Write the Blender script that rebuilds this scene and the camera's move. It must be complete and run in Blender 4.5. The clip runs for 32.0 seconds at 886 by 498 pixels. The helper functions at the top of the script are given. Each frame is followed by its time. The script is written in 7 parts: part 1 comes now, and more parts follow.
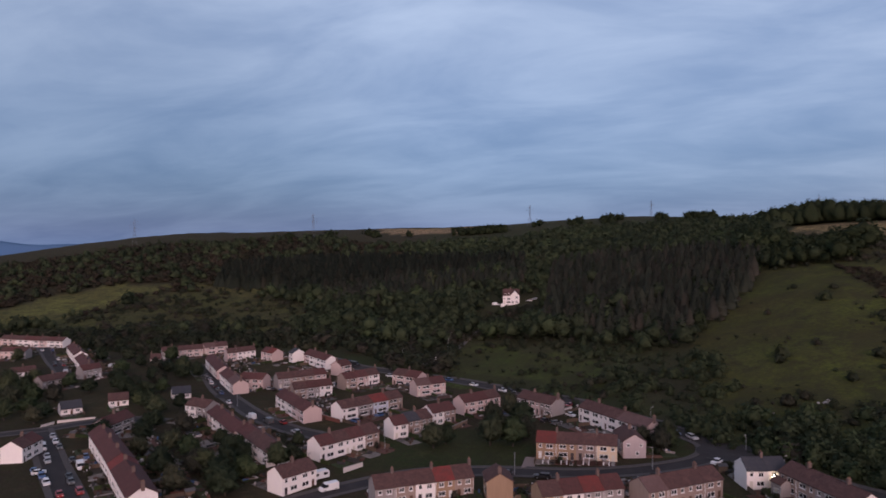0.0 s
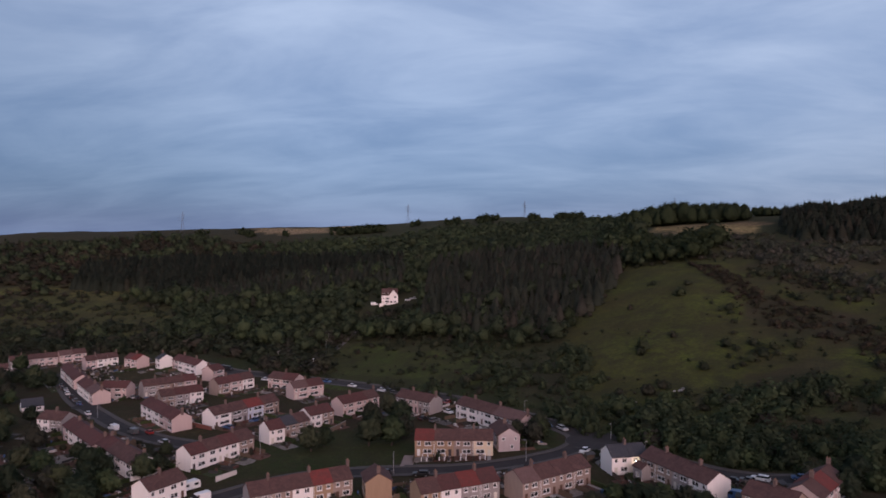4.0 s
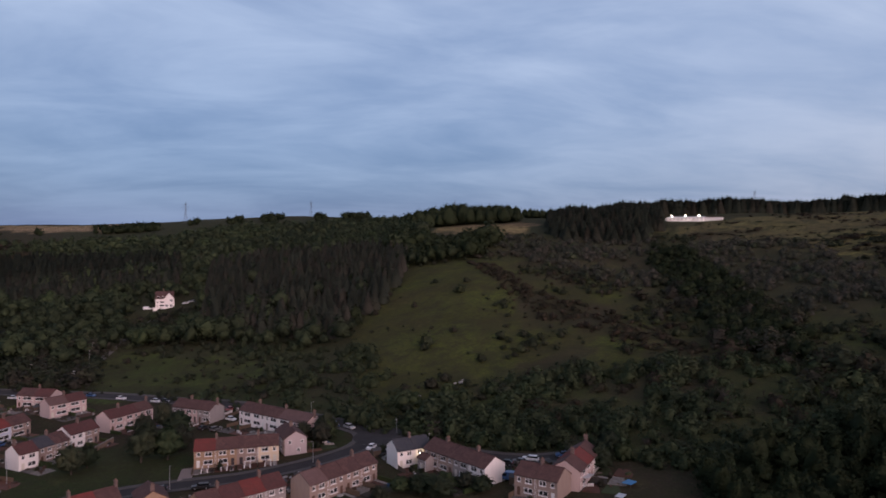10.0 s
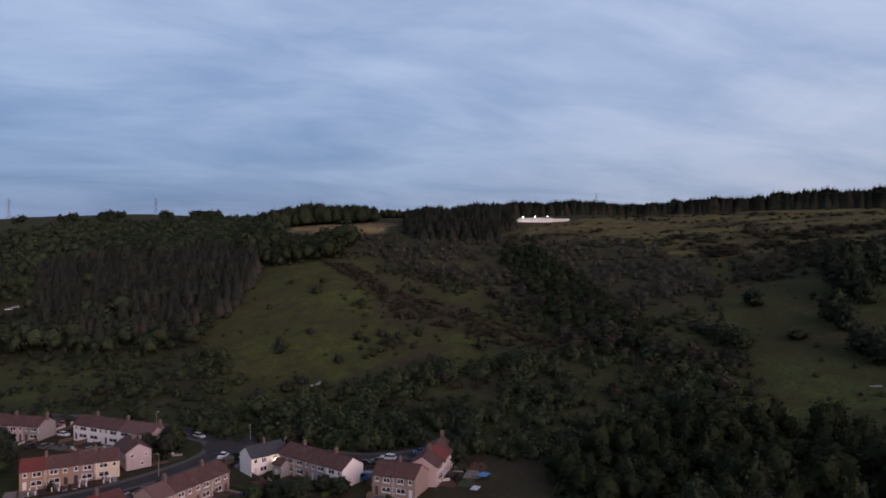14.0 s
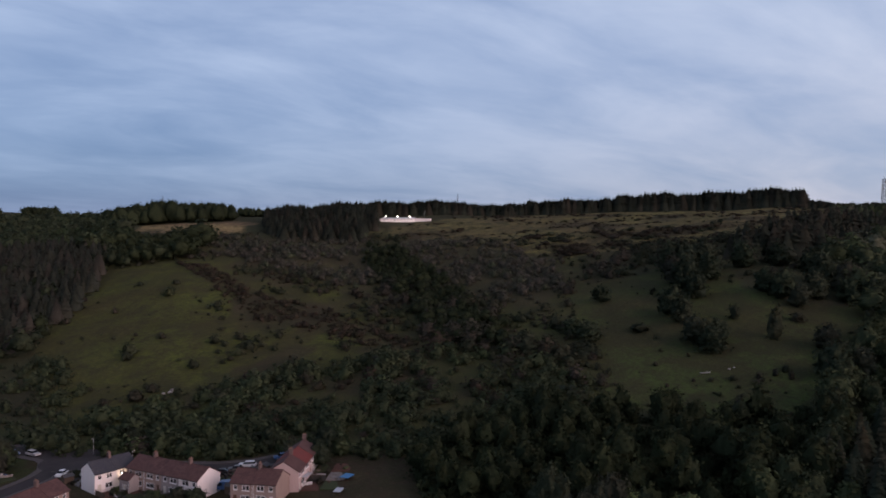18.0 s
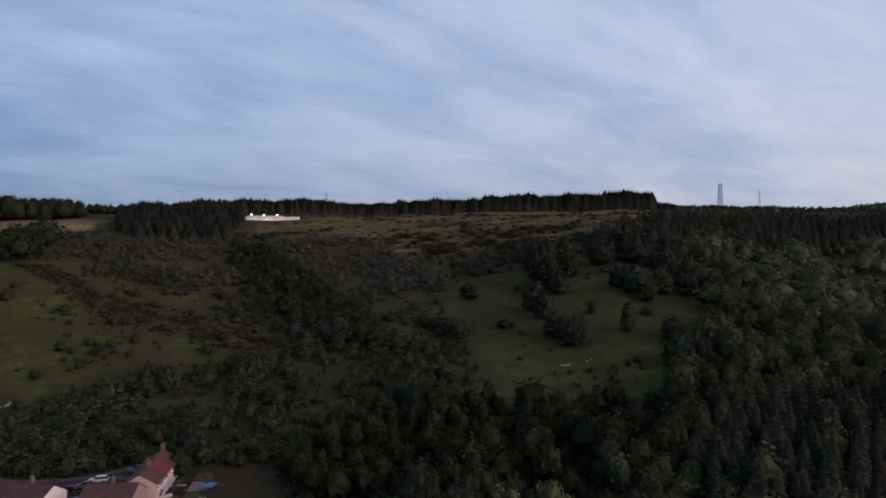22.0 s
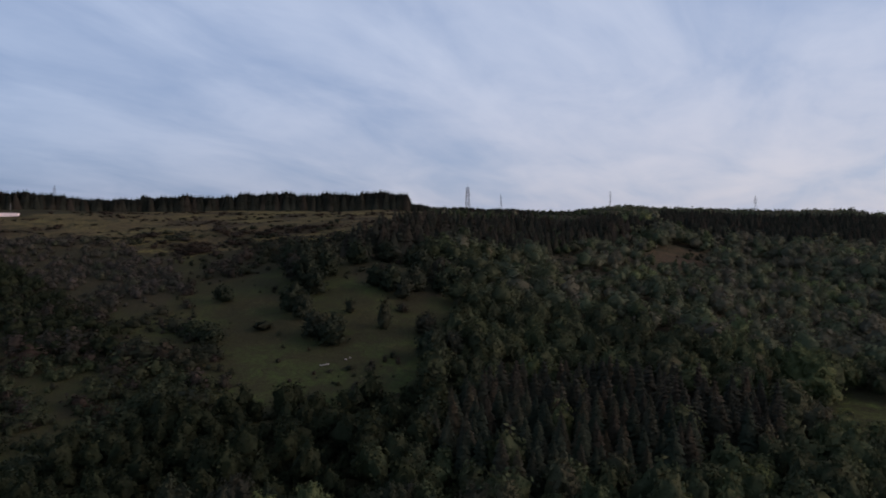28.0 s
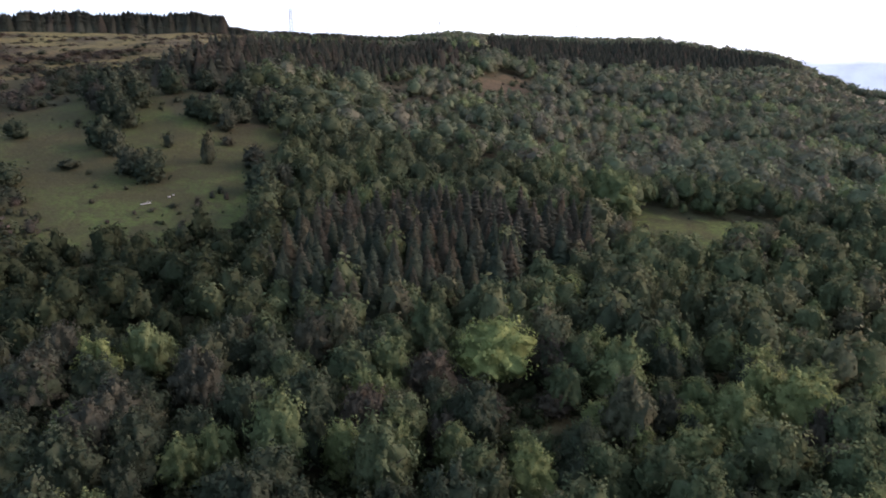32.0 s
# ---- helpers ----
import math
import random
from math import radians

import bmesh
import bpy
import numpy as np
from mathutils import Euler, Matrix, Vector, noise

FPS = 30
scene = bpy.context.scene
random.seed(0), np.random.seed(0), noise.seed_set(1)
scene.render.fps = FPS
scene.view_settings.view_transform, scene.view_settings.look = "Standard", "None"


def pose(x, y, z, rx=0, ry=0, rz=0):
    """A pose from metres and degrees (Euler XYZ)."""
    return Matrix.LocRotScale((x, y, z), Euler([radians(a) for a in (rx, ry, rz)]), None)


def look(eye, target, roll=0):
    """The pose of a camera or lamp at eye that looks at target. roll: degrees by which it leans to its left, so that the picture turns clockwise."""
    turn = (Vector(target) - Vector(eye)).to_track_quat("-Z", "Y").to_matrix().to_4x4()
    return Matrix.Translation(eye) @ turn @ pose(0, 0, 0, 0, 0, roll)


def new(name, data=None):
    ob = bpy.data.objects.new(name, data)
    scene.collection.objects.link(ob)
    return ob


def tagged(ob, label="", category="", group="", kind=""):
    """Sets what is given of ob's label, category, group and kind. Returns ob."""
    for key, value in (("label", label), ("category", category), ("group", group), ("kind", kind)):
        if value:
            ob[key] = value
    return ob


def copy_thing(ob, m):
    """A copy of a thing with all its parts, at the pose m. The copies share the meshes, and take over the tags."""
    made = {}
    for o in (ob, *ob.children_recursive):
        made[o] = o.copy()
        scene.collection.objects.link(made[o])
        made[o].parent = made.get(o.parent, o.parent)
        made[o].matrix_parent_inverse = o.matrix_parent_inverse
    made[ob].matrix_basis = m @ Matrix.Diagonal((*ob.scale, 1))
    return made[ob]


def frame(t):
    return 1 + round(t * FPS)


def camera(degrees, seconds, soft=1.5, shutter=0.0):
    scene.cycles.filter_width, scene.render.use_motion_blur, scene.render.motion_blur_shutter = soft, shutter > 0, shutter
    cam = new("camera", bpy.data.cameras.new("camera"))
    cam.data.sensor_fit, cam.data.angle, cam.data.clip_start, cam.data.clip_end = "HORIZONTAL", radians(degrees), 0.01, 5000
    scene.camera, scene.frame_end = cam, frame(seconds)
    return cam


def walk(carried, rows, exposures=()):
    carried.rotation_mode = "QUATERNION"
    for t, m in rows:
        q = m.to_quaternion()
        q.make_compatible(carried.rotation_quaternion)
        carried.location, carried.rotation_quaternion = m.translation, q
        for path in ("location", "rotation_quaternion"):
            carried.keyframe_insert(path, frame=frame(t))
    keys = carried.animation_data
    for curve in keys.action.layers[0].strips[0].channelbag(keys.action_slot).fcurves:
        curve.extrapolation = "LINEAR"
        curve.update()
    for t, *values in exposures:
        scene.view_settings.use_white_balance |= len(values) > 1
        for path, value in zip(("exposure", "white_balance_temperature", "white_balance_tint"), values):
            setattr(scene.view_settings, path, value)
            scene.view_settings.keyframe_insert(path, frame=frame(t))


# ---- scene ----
cam = camera(64.75, 32.0, 1.7, 0.5)
EYE = (0, 0, 69)
EXPOSURES = [(0, 0), (26, 0), (28, -0.08), (29, -0.12), (30, 0.32), (31, 0.92), (32, 1.82)]
# seconds, turn, tilt of the hovering camera
TURNS = [
    (0, -0.00, -0.44),
    (0.5, -1.32, -0.46),
    (1, -2.54, -0.47),
    (1.5, -3.77, -0.47),
    (2, -5.03, -0.47),
    (2.5, -6.25, -0.46),
    (4.5, -11.25, -0.47),
    (5, -12.65, -0.49),
    (5.5, -14.15, -0.50),
    (6, -15.74, -0.51),
    (6.5, -17.28, -0.51),
    (7, -18.76, -0.49),
    (7.5, -20.16, -0.48),
    (8, -21.60, -0.48),
    (8.5, -23.05, -0.48),
    (9, -24.47, -0.47),
    (9.5, -25.87, -0.48),
    (10, -27.29, -0.48),
    (10.5, -28.73, -0.48),
    (11, -30.17, -0.48),
    (11.5, -31.62, -0.50),
    (12, -33.07, -0.49),
    (12.5, -34.51, -0.49),
    (13, -35.97, -0.49),
    (13.5, -37.44, -0.49),
    (14, -38.93, -0.48),
    (14.5, -40.36, -0.48),
    (16.5, -46.03, -0.50),
    (17, -47.43, -0.50),
    (17.5, -48.77, -0.51),
    (18, -50.12, -0.51),
    (18.5, -51.42, -0.52),
    (19, -52.73, -0.52),
    (19.5, -54.02, -0.55),
    (20, -55.34, -0.56),
    (20.5, -56.62, -0.56),
    (21, -57.94, -0.57),
    (21.5, -59.31, -0.57),
    (22, -60.76, -0.59),
    (22.5, -62.21, -0.60),
    (23, -63.62, -0.59),
    (23.5, -65.26, -0.58),
    (24, -66.98, -0.57),
    (24.5, -68.59, -0.57),
    (25, -70.17, -0.57),
    (25.5, -71.86, -0.57),
    (27.5, -78.59, -0.59),
    (28, -80.36, -0.60),
    (28.5, -82.05, -0.79),
    (29, -83.80, -2.36),
    (29.5, -85.53, -4.41),
    (30, -87.26, -6.46),
    (30.5, -88.99, -8.52),
    (31, -90.71, -10.58),
    (31.5, -92.41, -12.61),
    (32, -94.10, -14.44),
]
walk(cam, [(t, pose(*EYE, 90 + tilt, -0.03, turn)) for t, turn, tilt in TURNS], EXPOSURES)
# ---------------------------------------------------------------- the lie of the land
# heights above the datum along several bearings (degrees east of the first view), read at the ranges in RANGES
RANGES = (0, 140.4, 216, 280.8, 356.4, 453.6, 561.6, 734.4, 972, 1404, 2160, 3456)
SLOPES = {}
SLOPES[-180] = (6.5, 2.2, 0, -2.2, -4.3, -6.5, -8.6, -10.8, -15.1, -21.6, -32.4, -43.2)
SLOPES[-75] = (6.5, 0, -1.1, -2.2, -4.3, -6.5, -8.6, -10.8, -15.1, -21.6, -34.6, -47.5)
SLOPES[-42] = (6.5, 1.1, -1.1, -3.2, -5.4, -7.6, -8.6, -7, 3, 10, -4, -41)
SLOPES[-20] = (6.5, 2.2, 1.1, 0, -1.1, -2.2, -1.1, 12.5, 43.5, 84, 87, 32.4)
SLOPES[0] = (6.5, 4.3, 4.3, 3.2, 4.3, 11.9, 23.8, 43.2, 67, 99.4, 108, 86.4)
SLOPES[15] = (6.5, 6.5, 6.5, 6.5, 13, 30.2, 48.6, 67, 90.7, 121, 127.4, 108)
SLOPES[30] = (6.5, 8.6, 8.6, 13, 30.2, 50.8, 68, 85.3, 103.7, 114.5, 118.8, 108)
SLOPES[45] = (6.5, 10.8, 13, 20.5, 32.4, 47.5, 67, 95, 105.8, 112.3, 118.8, 108)
SLOPES[60] = (5.4, 8.6, 14, 24.8, 38.9, 56.2, 75.6, 97.2, 105.8, 110.2, 114.5, 103.7)
SLOPES[75] = (4.3, 6.5, 14, 27, 47.5, 64.8, 85.3, 101.5, 105.8, 108, 112.3, 97.2)
SLOPES[94] = (4.3, 4.3, 9.7, 17.3, 29.2, 43.2, 60.5, 92, 107, 114, 108, 86.4)
SLOPES[110] = (4.3, 3.2, 5.4, 8.6, 13, 19.4, 32, 58, 92, 112, 95, 54)
SLOPES[118] = (4.3, 2.7, 3.2, 5.9, 9.7, 15, 25, 44, 73, 90, 60, 10)
SLOPES[125] = (4.3, 2.2, 1.1, 3.2, 6.5, 10.8, 17.3, 25, 34, 22, -10, -38)
SLOPES[150] = (5.4, 2.2, 0, -2.2, -4.3, -6.5, -8.6, -10.8, -15.1, -21.6, -32.4, -43.2)


def land(x, y):
    """Ground height at plan points (arrays or numbers)."""
    x, y = np.asarray(x, float), np.asarray(y, float)
    d, a = np.hypot(x, y), np.degrees(np.arctan2(x, y))
    keys = np.array(sorted(SLOPES) + [180.0])
    tab = np.array([SLOPES[k] for k in sorted(SLOPES)] + [SLOPES[-180]], float)
    i = np.clip(np.searchsorted(keys, a, side="right") - 1, 0, len(keys) - 2)
    u = np.clip((a - keys[i]) / (keys[i + 1] - keys[i]), 0, 1)
    u = u * u * (3 - 2 * u) * 0.5 + u * 0.5
    r = np.array(RANGES, float)
    j = np.clip(np.searchsorted(r, d, side="right") - 1, 0, len(r) - 2)
    h = np.clip((d - r[j]) / (r[j + 1] - r[j]), 0, 1)
    w = r[j + 1] - r[j]

    def column(k):
        z0, z1 = tab[k, j], tab[k, j + 1]
        zm, zp = tab[k, np.maximum(j - 1, 0)], tab[k, np.minimum(j + 2, len(r) - 1)]
        s = (z1 - z0) / w
        sa = (z0 - zm) / np.maximum(r[j] - r[np.maximum(j - 1, 0)], 1)
        sb = (zp - z1) / np.maximum(r[np.minimum(j + 2, len(r) - 1)] - r[j + 1], 1)
        m0, m1 = np.where(j > 0, (s + sa) / 2, s) * w, np.where(j < len(r) - 2, (s + sb) / 2, s) * w
        return ((2 * h**3 - 3 * h**2 + 1) * z0 + (h**3 - 2 * h**2 + h) * m0
                + (3 * h**2 - 2 * h**3) * z1 + (h**3 - h**2) * m1)

    z = column(i) * (1 - u) + column(i + 1) * u
    rough = np.clip((d - 250) / 200, 0, 1) * np.clip((3500 - d) / 1500, 0, 1)
    bumps = (np.sin(x * 0.031 + 1.3 * np.sin(y * 0.017)) * np.sin(y * 0.027 + 1.1 * np.sin(x * 0.013 + 2))
             + 0.5 * np.sin(x * 0.083 + y * 0.041 + 1) * np.sin(y * 0.071 - x * 0.033))
    return z + 1.3 * rough * bumps

# ---------------------------------------------------------------- dusk sky and light
GLOW_BEARING = 194.0          # bearing of the afterglow, degrees east of the first view


def build_sky():
    world = bpy.data.worlds.new("dusk_sky")
    scene.world = world
    world.use_nodes = True
    t = world.node_tree
    n, link = t.nodes, t.links
    n.clear()

    def node(kind):
        return n.new(kind)

    def math_(op, a, b=None, clamp=False):
        k = node("ShaderNodeMath")
        k.operation, k.use_clamp = op, clamp
        for i, v in enumerate((a, b)):
            if v is None:
                continue
            if isinstance(v, bpy.types.NodeSocket):
                link.new(v, k.inputs[i])
            else:
                k.inputs[i].default_value = v
        return k.outputs[0]

    def mix(f, a, b):
        k = node("ShaderNodeMix")
        k.data_type = "RGBA"
        for i, v in ((0, f), (6, a), (7, b)):
            if isinstance(v, bpy.types.NodeSocket):
                link.new(v, k.inputs[i])
            else:
                k.inputs[i].default_value = v if i == 0 else (*v, 1)
        return k.outputs[2]

    def ramp(v, lo, hi):
        k = node("ShaderNodeMapRange")
        k.interpolation_type = "SMOOTHSTEP"
        link.new(v, k.inputs[0])
        k.inputs[1].default_value, k.inputs[2].default_value = lo, hi
        return k.outputs[0]

    way = node("ShaderNodeTexCoord").outputs["Generated"]
    sep = node("ShaderNodeSeparateXYZ")
    link.new(way, sep.inputs[0])
    x, y, z = sep.outputs
    up = math_("MAXIMUM", z, 0.0)
    h = math_("ADD", up, 0.2)
    flat = node("ShaderNodeCombineXYZ")
    link.new(math_("DIVIDE", x, h), flat.inputs[0])
    link.new(math_("DIVIDE", y, h), flat.inputs[1])

    def clouds(scale, stretch, turn, detail, rough, warp, seed):
        r = node("ShaderNodeVectorRotate")
        r.rotation_type = "Z_AXIS"
        link.new(flat.outputs[0], r.inputs["Vector"])
        r.inputs["Angle"].default_value = -radians(turn)
        m = node("ShaderNodeMapping")
        link.new(r.outputs[0], m.inputs[0])
        m.inputs["Scale"].default_value = (scale * stretch, scale, 1)
        m.inputs["Location"].default_value = (seed, seed * 0.7, seed * 0.3)
        k = node("ShaderNodeTexNoise")
        link.new(m.outputs[0], k.inputs["Vector"])
        k.inputs["Scale"].default_value = 1.0
        k.inputs["Detail"].default_value = detail
        k.inputs["Roughness"].default_value = rough
        k.inputs["Distortion"].default_value = warp
        return k.outputs["Fac"]

    wisps = clouds(2.2, 0.56, -20, 6, 0.55, 0.5, 3.1)
    banks = clouds(0.95, 0.65, -20, 4, 0.5, 0.5, 7.7)
    fine = clouds(6.5, 0.55, -20, 5, 0.6, 0.5, 1.9)
    cover = math_("ADD", math_("MULTIPLY", wisps, 0.55), math_("ADD", math_("MULTIPLY", banks, 0.35), math_("MULTIPLY", fine, 0.10)))
    cover = ramp(cover, 0.30, 0.68)

    a = radians(GLOW_BEARING)
    toward = math_("ADD", math_("MULTIPLY", x, math.sin(a)), math_("MULTIPLY", y, math.cos(a)))
    b = radians(150.0)
    west = math_("ADD", math_("MULTIPLY", x, math.sin(b)), math_("MULTIPLY", y, math.cos(b)))
    glow = ramp(west, -0.9, 1.12)
    dusk = math_("ADD", 0.84, math_("MULTIPLY", ramp(west, -1.0, -0.85), 0.16))
    low = math_("SUBTRACT", 1.0, ramp(up, 0.0, 0.32))

    air = node("ShaderNodeTexSky")
    air.sky_type, air.sun_disc = "NISHITA", False
    air.sun_elevation, air.sun_rotation = radians(3), radians(GLOW_BEARING)
    air.air_density, air.dust_density, air.ozone_density = 1.0, 1.0, 3.0
    gap = mix(glow, GAP_FAR, GAP_GLOW)
    gap_low = mix(glow, GAP_FAR_LOW, GAP_GLOW_LOW)
    gap = mix(low, gap, gap_low)
    cloud = mix(glow, CLOUD_FAR, CLOUD_GLOW)
    cloud_low = mix(glow, CLOUD_FAR_LOW, CLOUD_GLOW_LOW)
    cloud = mix(low, cloud, cloud_low)
    deck = mix(cover, gap, cloud)
    deck = mix(ramp(up, 0.30, 0.75), deck, ZENITH)
    shade = node("ShaderNodeVectorMath")
    shade.operation = "SCALE"
    link.new(deck, shade.inputs[0])
    link.new(dusk, shade.inputs["Scale"])
    deck = shade.outputs[0]
    ember = math_("MULTIPLY", ramp(toward, 0.30, 0.95), math_("SUBTRACT", 1.0, ramp(up, 0.02, 0.42)))
    deck = mix(ember, deck, AFTERGLOW)

    back1, back2, add, out = node("ShaderNodeBackground"), node("ShaderNodeBackground"), node("ShaderNodeAddShader"), node("ShaderNodeOutputWorld")
    link.new(air.outputs[0], back1.inputs[0])
    back1.inputs[1].default_value = 0.05
    link.new(deck, back2.inputs[0])
    back2.inputs[1].default_value = 1.0
    link.new(back1.outputs[0], add.inputs[0])
    link.new(back2.outputs[0], add.inputs[1])
    link.new(add.outputs[0], out.inputs[0])


ZENITH = (0.215, 0.225, 0.30)
AFTERGLOW = (1.25, 1.0, 1.0)
GAP_FAR, GAP_GLOW = (0.215, 0.285, 0.47), (0.30, 0.385, 0.59)
GAP_FAR_LOW, GAP_GLOW_LOW = (0.105, 0.172, 0.365), (0.41, 0.47, 0.63)
CLOUD_FAR, CLOUD_GLOW = (0.45, 0.53, 0.72), (0.585, 0.625, 0.765)
CLOUD_FAR_LOW, CLOUD_GLOW_LOW = (0.195, 0.28, 0.50), (0.675, 0.635, 0.705)
build_sky()

sun_data = bpy.data.lights.new("sun", "SUN")
sun_data.energy, sun_data.angle, sun_data.color = 2.7, radians(50), (1.0, 0.67, 0.65)
sun = new("sun", sun_data)
_b, _e = radians(176), radians(13)
sun.matrix_world = look((0, 0, 0), (-math.sin(_b) * math.cos(_e), -math.cos(_b) * math.cos(_e), -math.sin(_e)))

# ---------------------------------------------------------------- materials
class Mat:
    """A small builder for node materials."""

    def __init__(self, name, rough=0.8, metal=0.0):
        self.m = bpy.data.materials.new(name)
        self.m.use_nodes = True
        self.n, self.l = self.m.node_tree.nodes, self.m.node_tree.links
        self.bsdf = self.n["Principled BSDF"]
        self.bsdf.inputs["Roughness"].default_value = rough
        self.bsdf.inputs["Metallic"].default_value = metal
        self.bsdf.inputs["Specular IOR Level"].default_value = 0.25
        self.co = None

    def put(self, v, socket):
        if isinstance(v, bpy.types.NodeSocket):
            self.l.new(v, socket)
        elif isinstance(v, tuple) and len(v) == 3 and socket.type == "RGBA":
            socket.default_value = (*v, 1)
        else:
            socket.default_value = v

    def coords(self, world=True):
        if world:
            return self.n.new("ShaderNodeNewGeometry").outputs["Position"]
        return self.n.new("ShaderNodeTexCoord").outputs["Object"]

    def noise(self, scale, detail=4.0, rough=0.55, warp=0.0, world=True, squash=None):
        k = self.n.new("ShaderNodeTexNoise")
        v = self.coords(world)
        if squash:
            g = self.n.new("ShaderNodeMapping")
            g.inputs["Scale"].default_value = squash
            self.l.new(v, g.inputs[0])
            v = g.outputs[0]
        self.l.new(v, k.inputs["Vector"])
        k.inputs["Scale"].default_value = scale
        k.inputs["Detail"].default_value = detail
        k.inputs["Roughness"].default_value = rough
        k.inputs["Distortion"].default_value = warp
        return k.outputs["Fac"]

    def mix(self, f, a, b, blend="MIX"):
        k = self.n.new("ShaderNodeMix")
        k.data_type, k.blend_type = "RGBA", blend
        self.put(f, k.inputs[0]), self.put(a, k.inputs[6]), self.put(b, k.inputs[7])
        return k.outputs[2]

    def span(self, v, lo, hi, out_lo=0.0, out_hi=1.0):
        k = self.n.new("ShaderNodeMapRange")
        self.l.new(v, k.inputs[0])
        for i, value in enumerate((lo, hi, out_lo, out_hi)):
            k.inputs[i + 1].default_value = value
        return k.outputs[0]

    def random(self):
        return self.n.new("ShaderNodeObjectInfo").outputs["Random"]

    def island(self):
        return self.n.new("ShaderNodeNewGeometry").outputs["Random Per Island"]

    def attribute(self, name, part="Color"):
        k = self.n.new("ShaderNodeAttribute")
        k.attribute_name = name
        return k.outputs[part]

    def bump(self, height, strength=0.4, distance=0.05):
        k = self.n.new("ShaderNodeBump")
        self.l.new(height, k.inputs["Height"])
        k.inputs["Strength"].default_value, k.inputs["Distance"].default_value = strength, distance
        self.l.new(k.outputs[0], self.bsdf.inputs["Normal"])

    def wave(self, scale, axis="Z", world=False):
        k = self.n.new("ShaderNodeTexWave")
        k.bands_direction = axis
        self.l.new(self.coords(world), k.inputs["Vector"])
        k.inputs["Scale"].default_value = scale
        return k.outputs["Fac"]

    def done(self, colour):
        self.put(colour, self.bsdf.inputs["Base Color"])
        return self.m


def dim(c, k):
    return tuple(v * k for v in c)


def render_coat(name, colour, mottled=0.2):
    """Harled or painted house wall: grain of chippings, rain streaks and grime."""
    m = Mat(name, 0.9)
    streak = m.noise(1.0, 4, 0.6, squash=(1.6, 1.6, 0.25))
    grain = m.noise(14, 3, 0.6)
    c = m.mix(m.span(streak, 0.42, 0.75), colour, dim(colour, 1 - 1.1 * mottled))
    c = m.mix(m.span(grain, 0.3, 0.7, 0, 0.35), c, dim(colour, 0.7))
    c = m.mix(m.span(m.random(), 0, 1, 0, 0.25), c, dim(colour, 0.72))
    m.bump(grain, 0.4, 0.02)
    return m.done(c)


def roof_tiles(name, colour, other):
    """Concrete tiles in courses, weathered in patches."""
    m = Mat(name, 0.85)
    patch = m.noise(0.55, 6, 0.72, 1.0)
    speck = m.noise(7, 3, 0.6)
    c = m.mix(m.span(patch, 0.4, 0.62), colour, other)
    lichen = m.noise(1.7, 4, 0.7, 0.5)
    c = m.mix(m.span(lichen, 0.56, 0.72, 0, 0.4), c, (0.17, 0.13, 0.12))
    c = m.mix(m.span(speck, 0.4, 0.75, 0, 0.5), c, dim(colour, 0.55))
    c = m.mix(m.span(m.random(), 0, 1, 0, 0.45), c, dim(other, 0.7))
    course = m.wave(1.45, "Z")
    c = m.mix(m.span(course, 0.0, 0.25, 0.35, 0.0), c, dim(colour, 0.4))
    m.bump(course, 0.6, 0.04)
    return m.done(c)


def plain(name, colour, rough=0.6, metal=0.0, vary=0.15, scale=3.0):
    m = Mat(name, rough, metal)
    c = m.mix(m.span(m.noise(scale, 4, 0.6), 0.35, 0.75), colour, dim(colour, 1 - vary))
    c = m.mix(m.span(m.noise(scale * 9, 2), 0.4, 0.8, 0, 0.5), c, dim(colour, 1 - 1.3 * vary))
    return m.done(c)


WALL = {
    "w": render_coat("white_render", (0.82, 0.77, 0.76), 0.08),
    "p": render_coat("pink_render", (0.56, 0.43, 0.41), 0.10),
    "b": render_coat("brown_harling", (0.31, 0.235, 0.205), 0.16),
    "g": render_coat("grey_harling", (0.30, 0.27, 0.27), 0.16),
    "c": render_coat("cream_render", (0.68, 0.56, 0.42), 0.08),
    "o": render_coat("orange_brick", (0.33, 0.225, 0.155), 0.16),
    "v": render_coat("lilac_grey_render", (0.46, 0.385, 0.39), 0.12),
    "l": render_coat("pale_blue_render", (0.52, 0.56, 0.66), 0.1),
}
ROOF = {
    "d": roof_tiles("dark_brown_tiles", (0.074, 0.041, 0.039), (0.126, 0.068, 0.062)),
    "m": roof_tiles("red_brown_tiles", (0.124, 0.049, 0.047), (0.086, 0.041, 0.039)),
    "r": roof_tiles("red_tiles", (0.205, 0.044, 0.040), (0.135, 0.043, 0.038)),
    "s": roof_tiles("slate_tiles", (0.045, 0.05, 0.065), (0.065, 0.065, 0.075)),
    "p": roof_tiles("pink_brown_tiles", (0.17, 0.105, 0.10), (0.125, 0.074, 0.07)),
}
WHITE_PAINT = plain("white_upvc", (0.74, 0.74, 0.75), 0.4, vary=0.06)
BRICK_STACK = render_coat("chimney_brick", (0.15, 0.105, 0.095), 0.2)
CLAY = plain("clay_pot", (0.2, 0.12, 0.085), 0.8)
DOOR_PAINT = [plain("white_door", (0.7, 0.7, 0.7), 0.4), plain("brown_door", (0.10, 0.055, 0.04), 0.5), plain("cream_door", (0.6, 0.56, 0.5), 0.4),
              plain("dark_door", (0.05, 0.04, 0.045), 0.5)]
GREY_METAL = plain("galvanised_steel", (0.34, 0.35, 0.36), 0.5, 0.6)
PYLON_STEEL = plain("weathered_pylon_steel", (0.11, 0.115, 0.13), 0.7, 0.2)
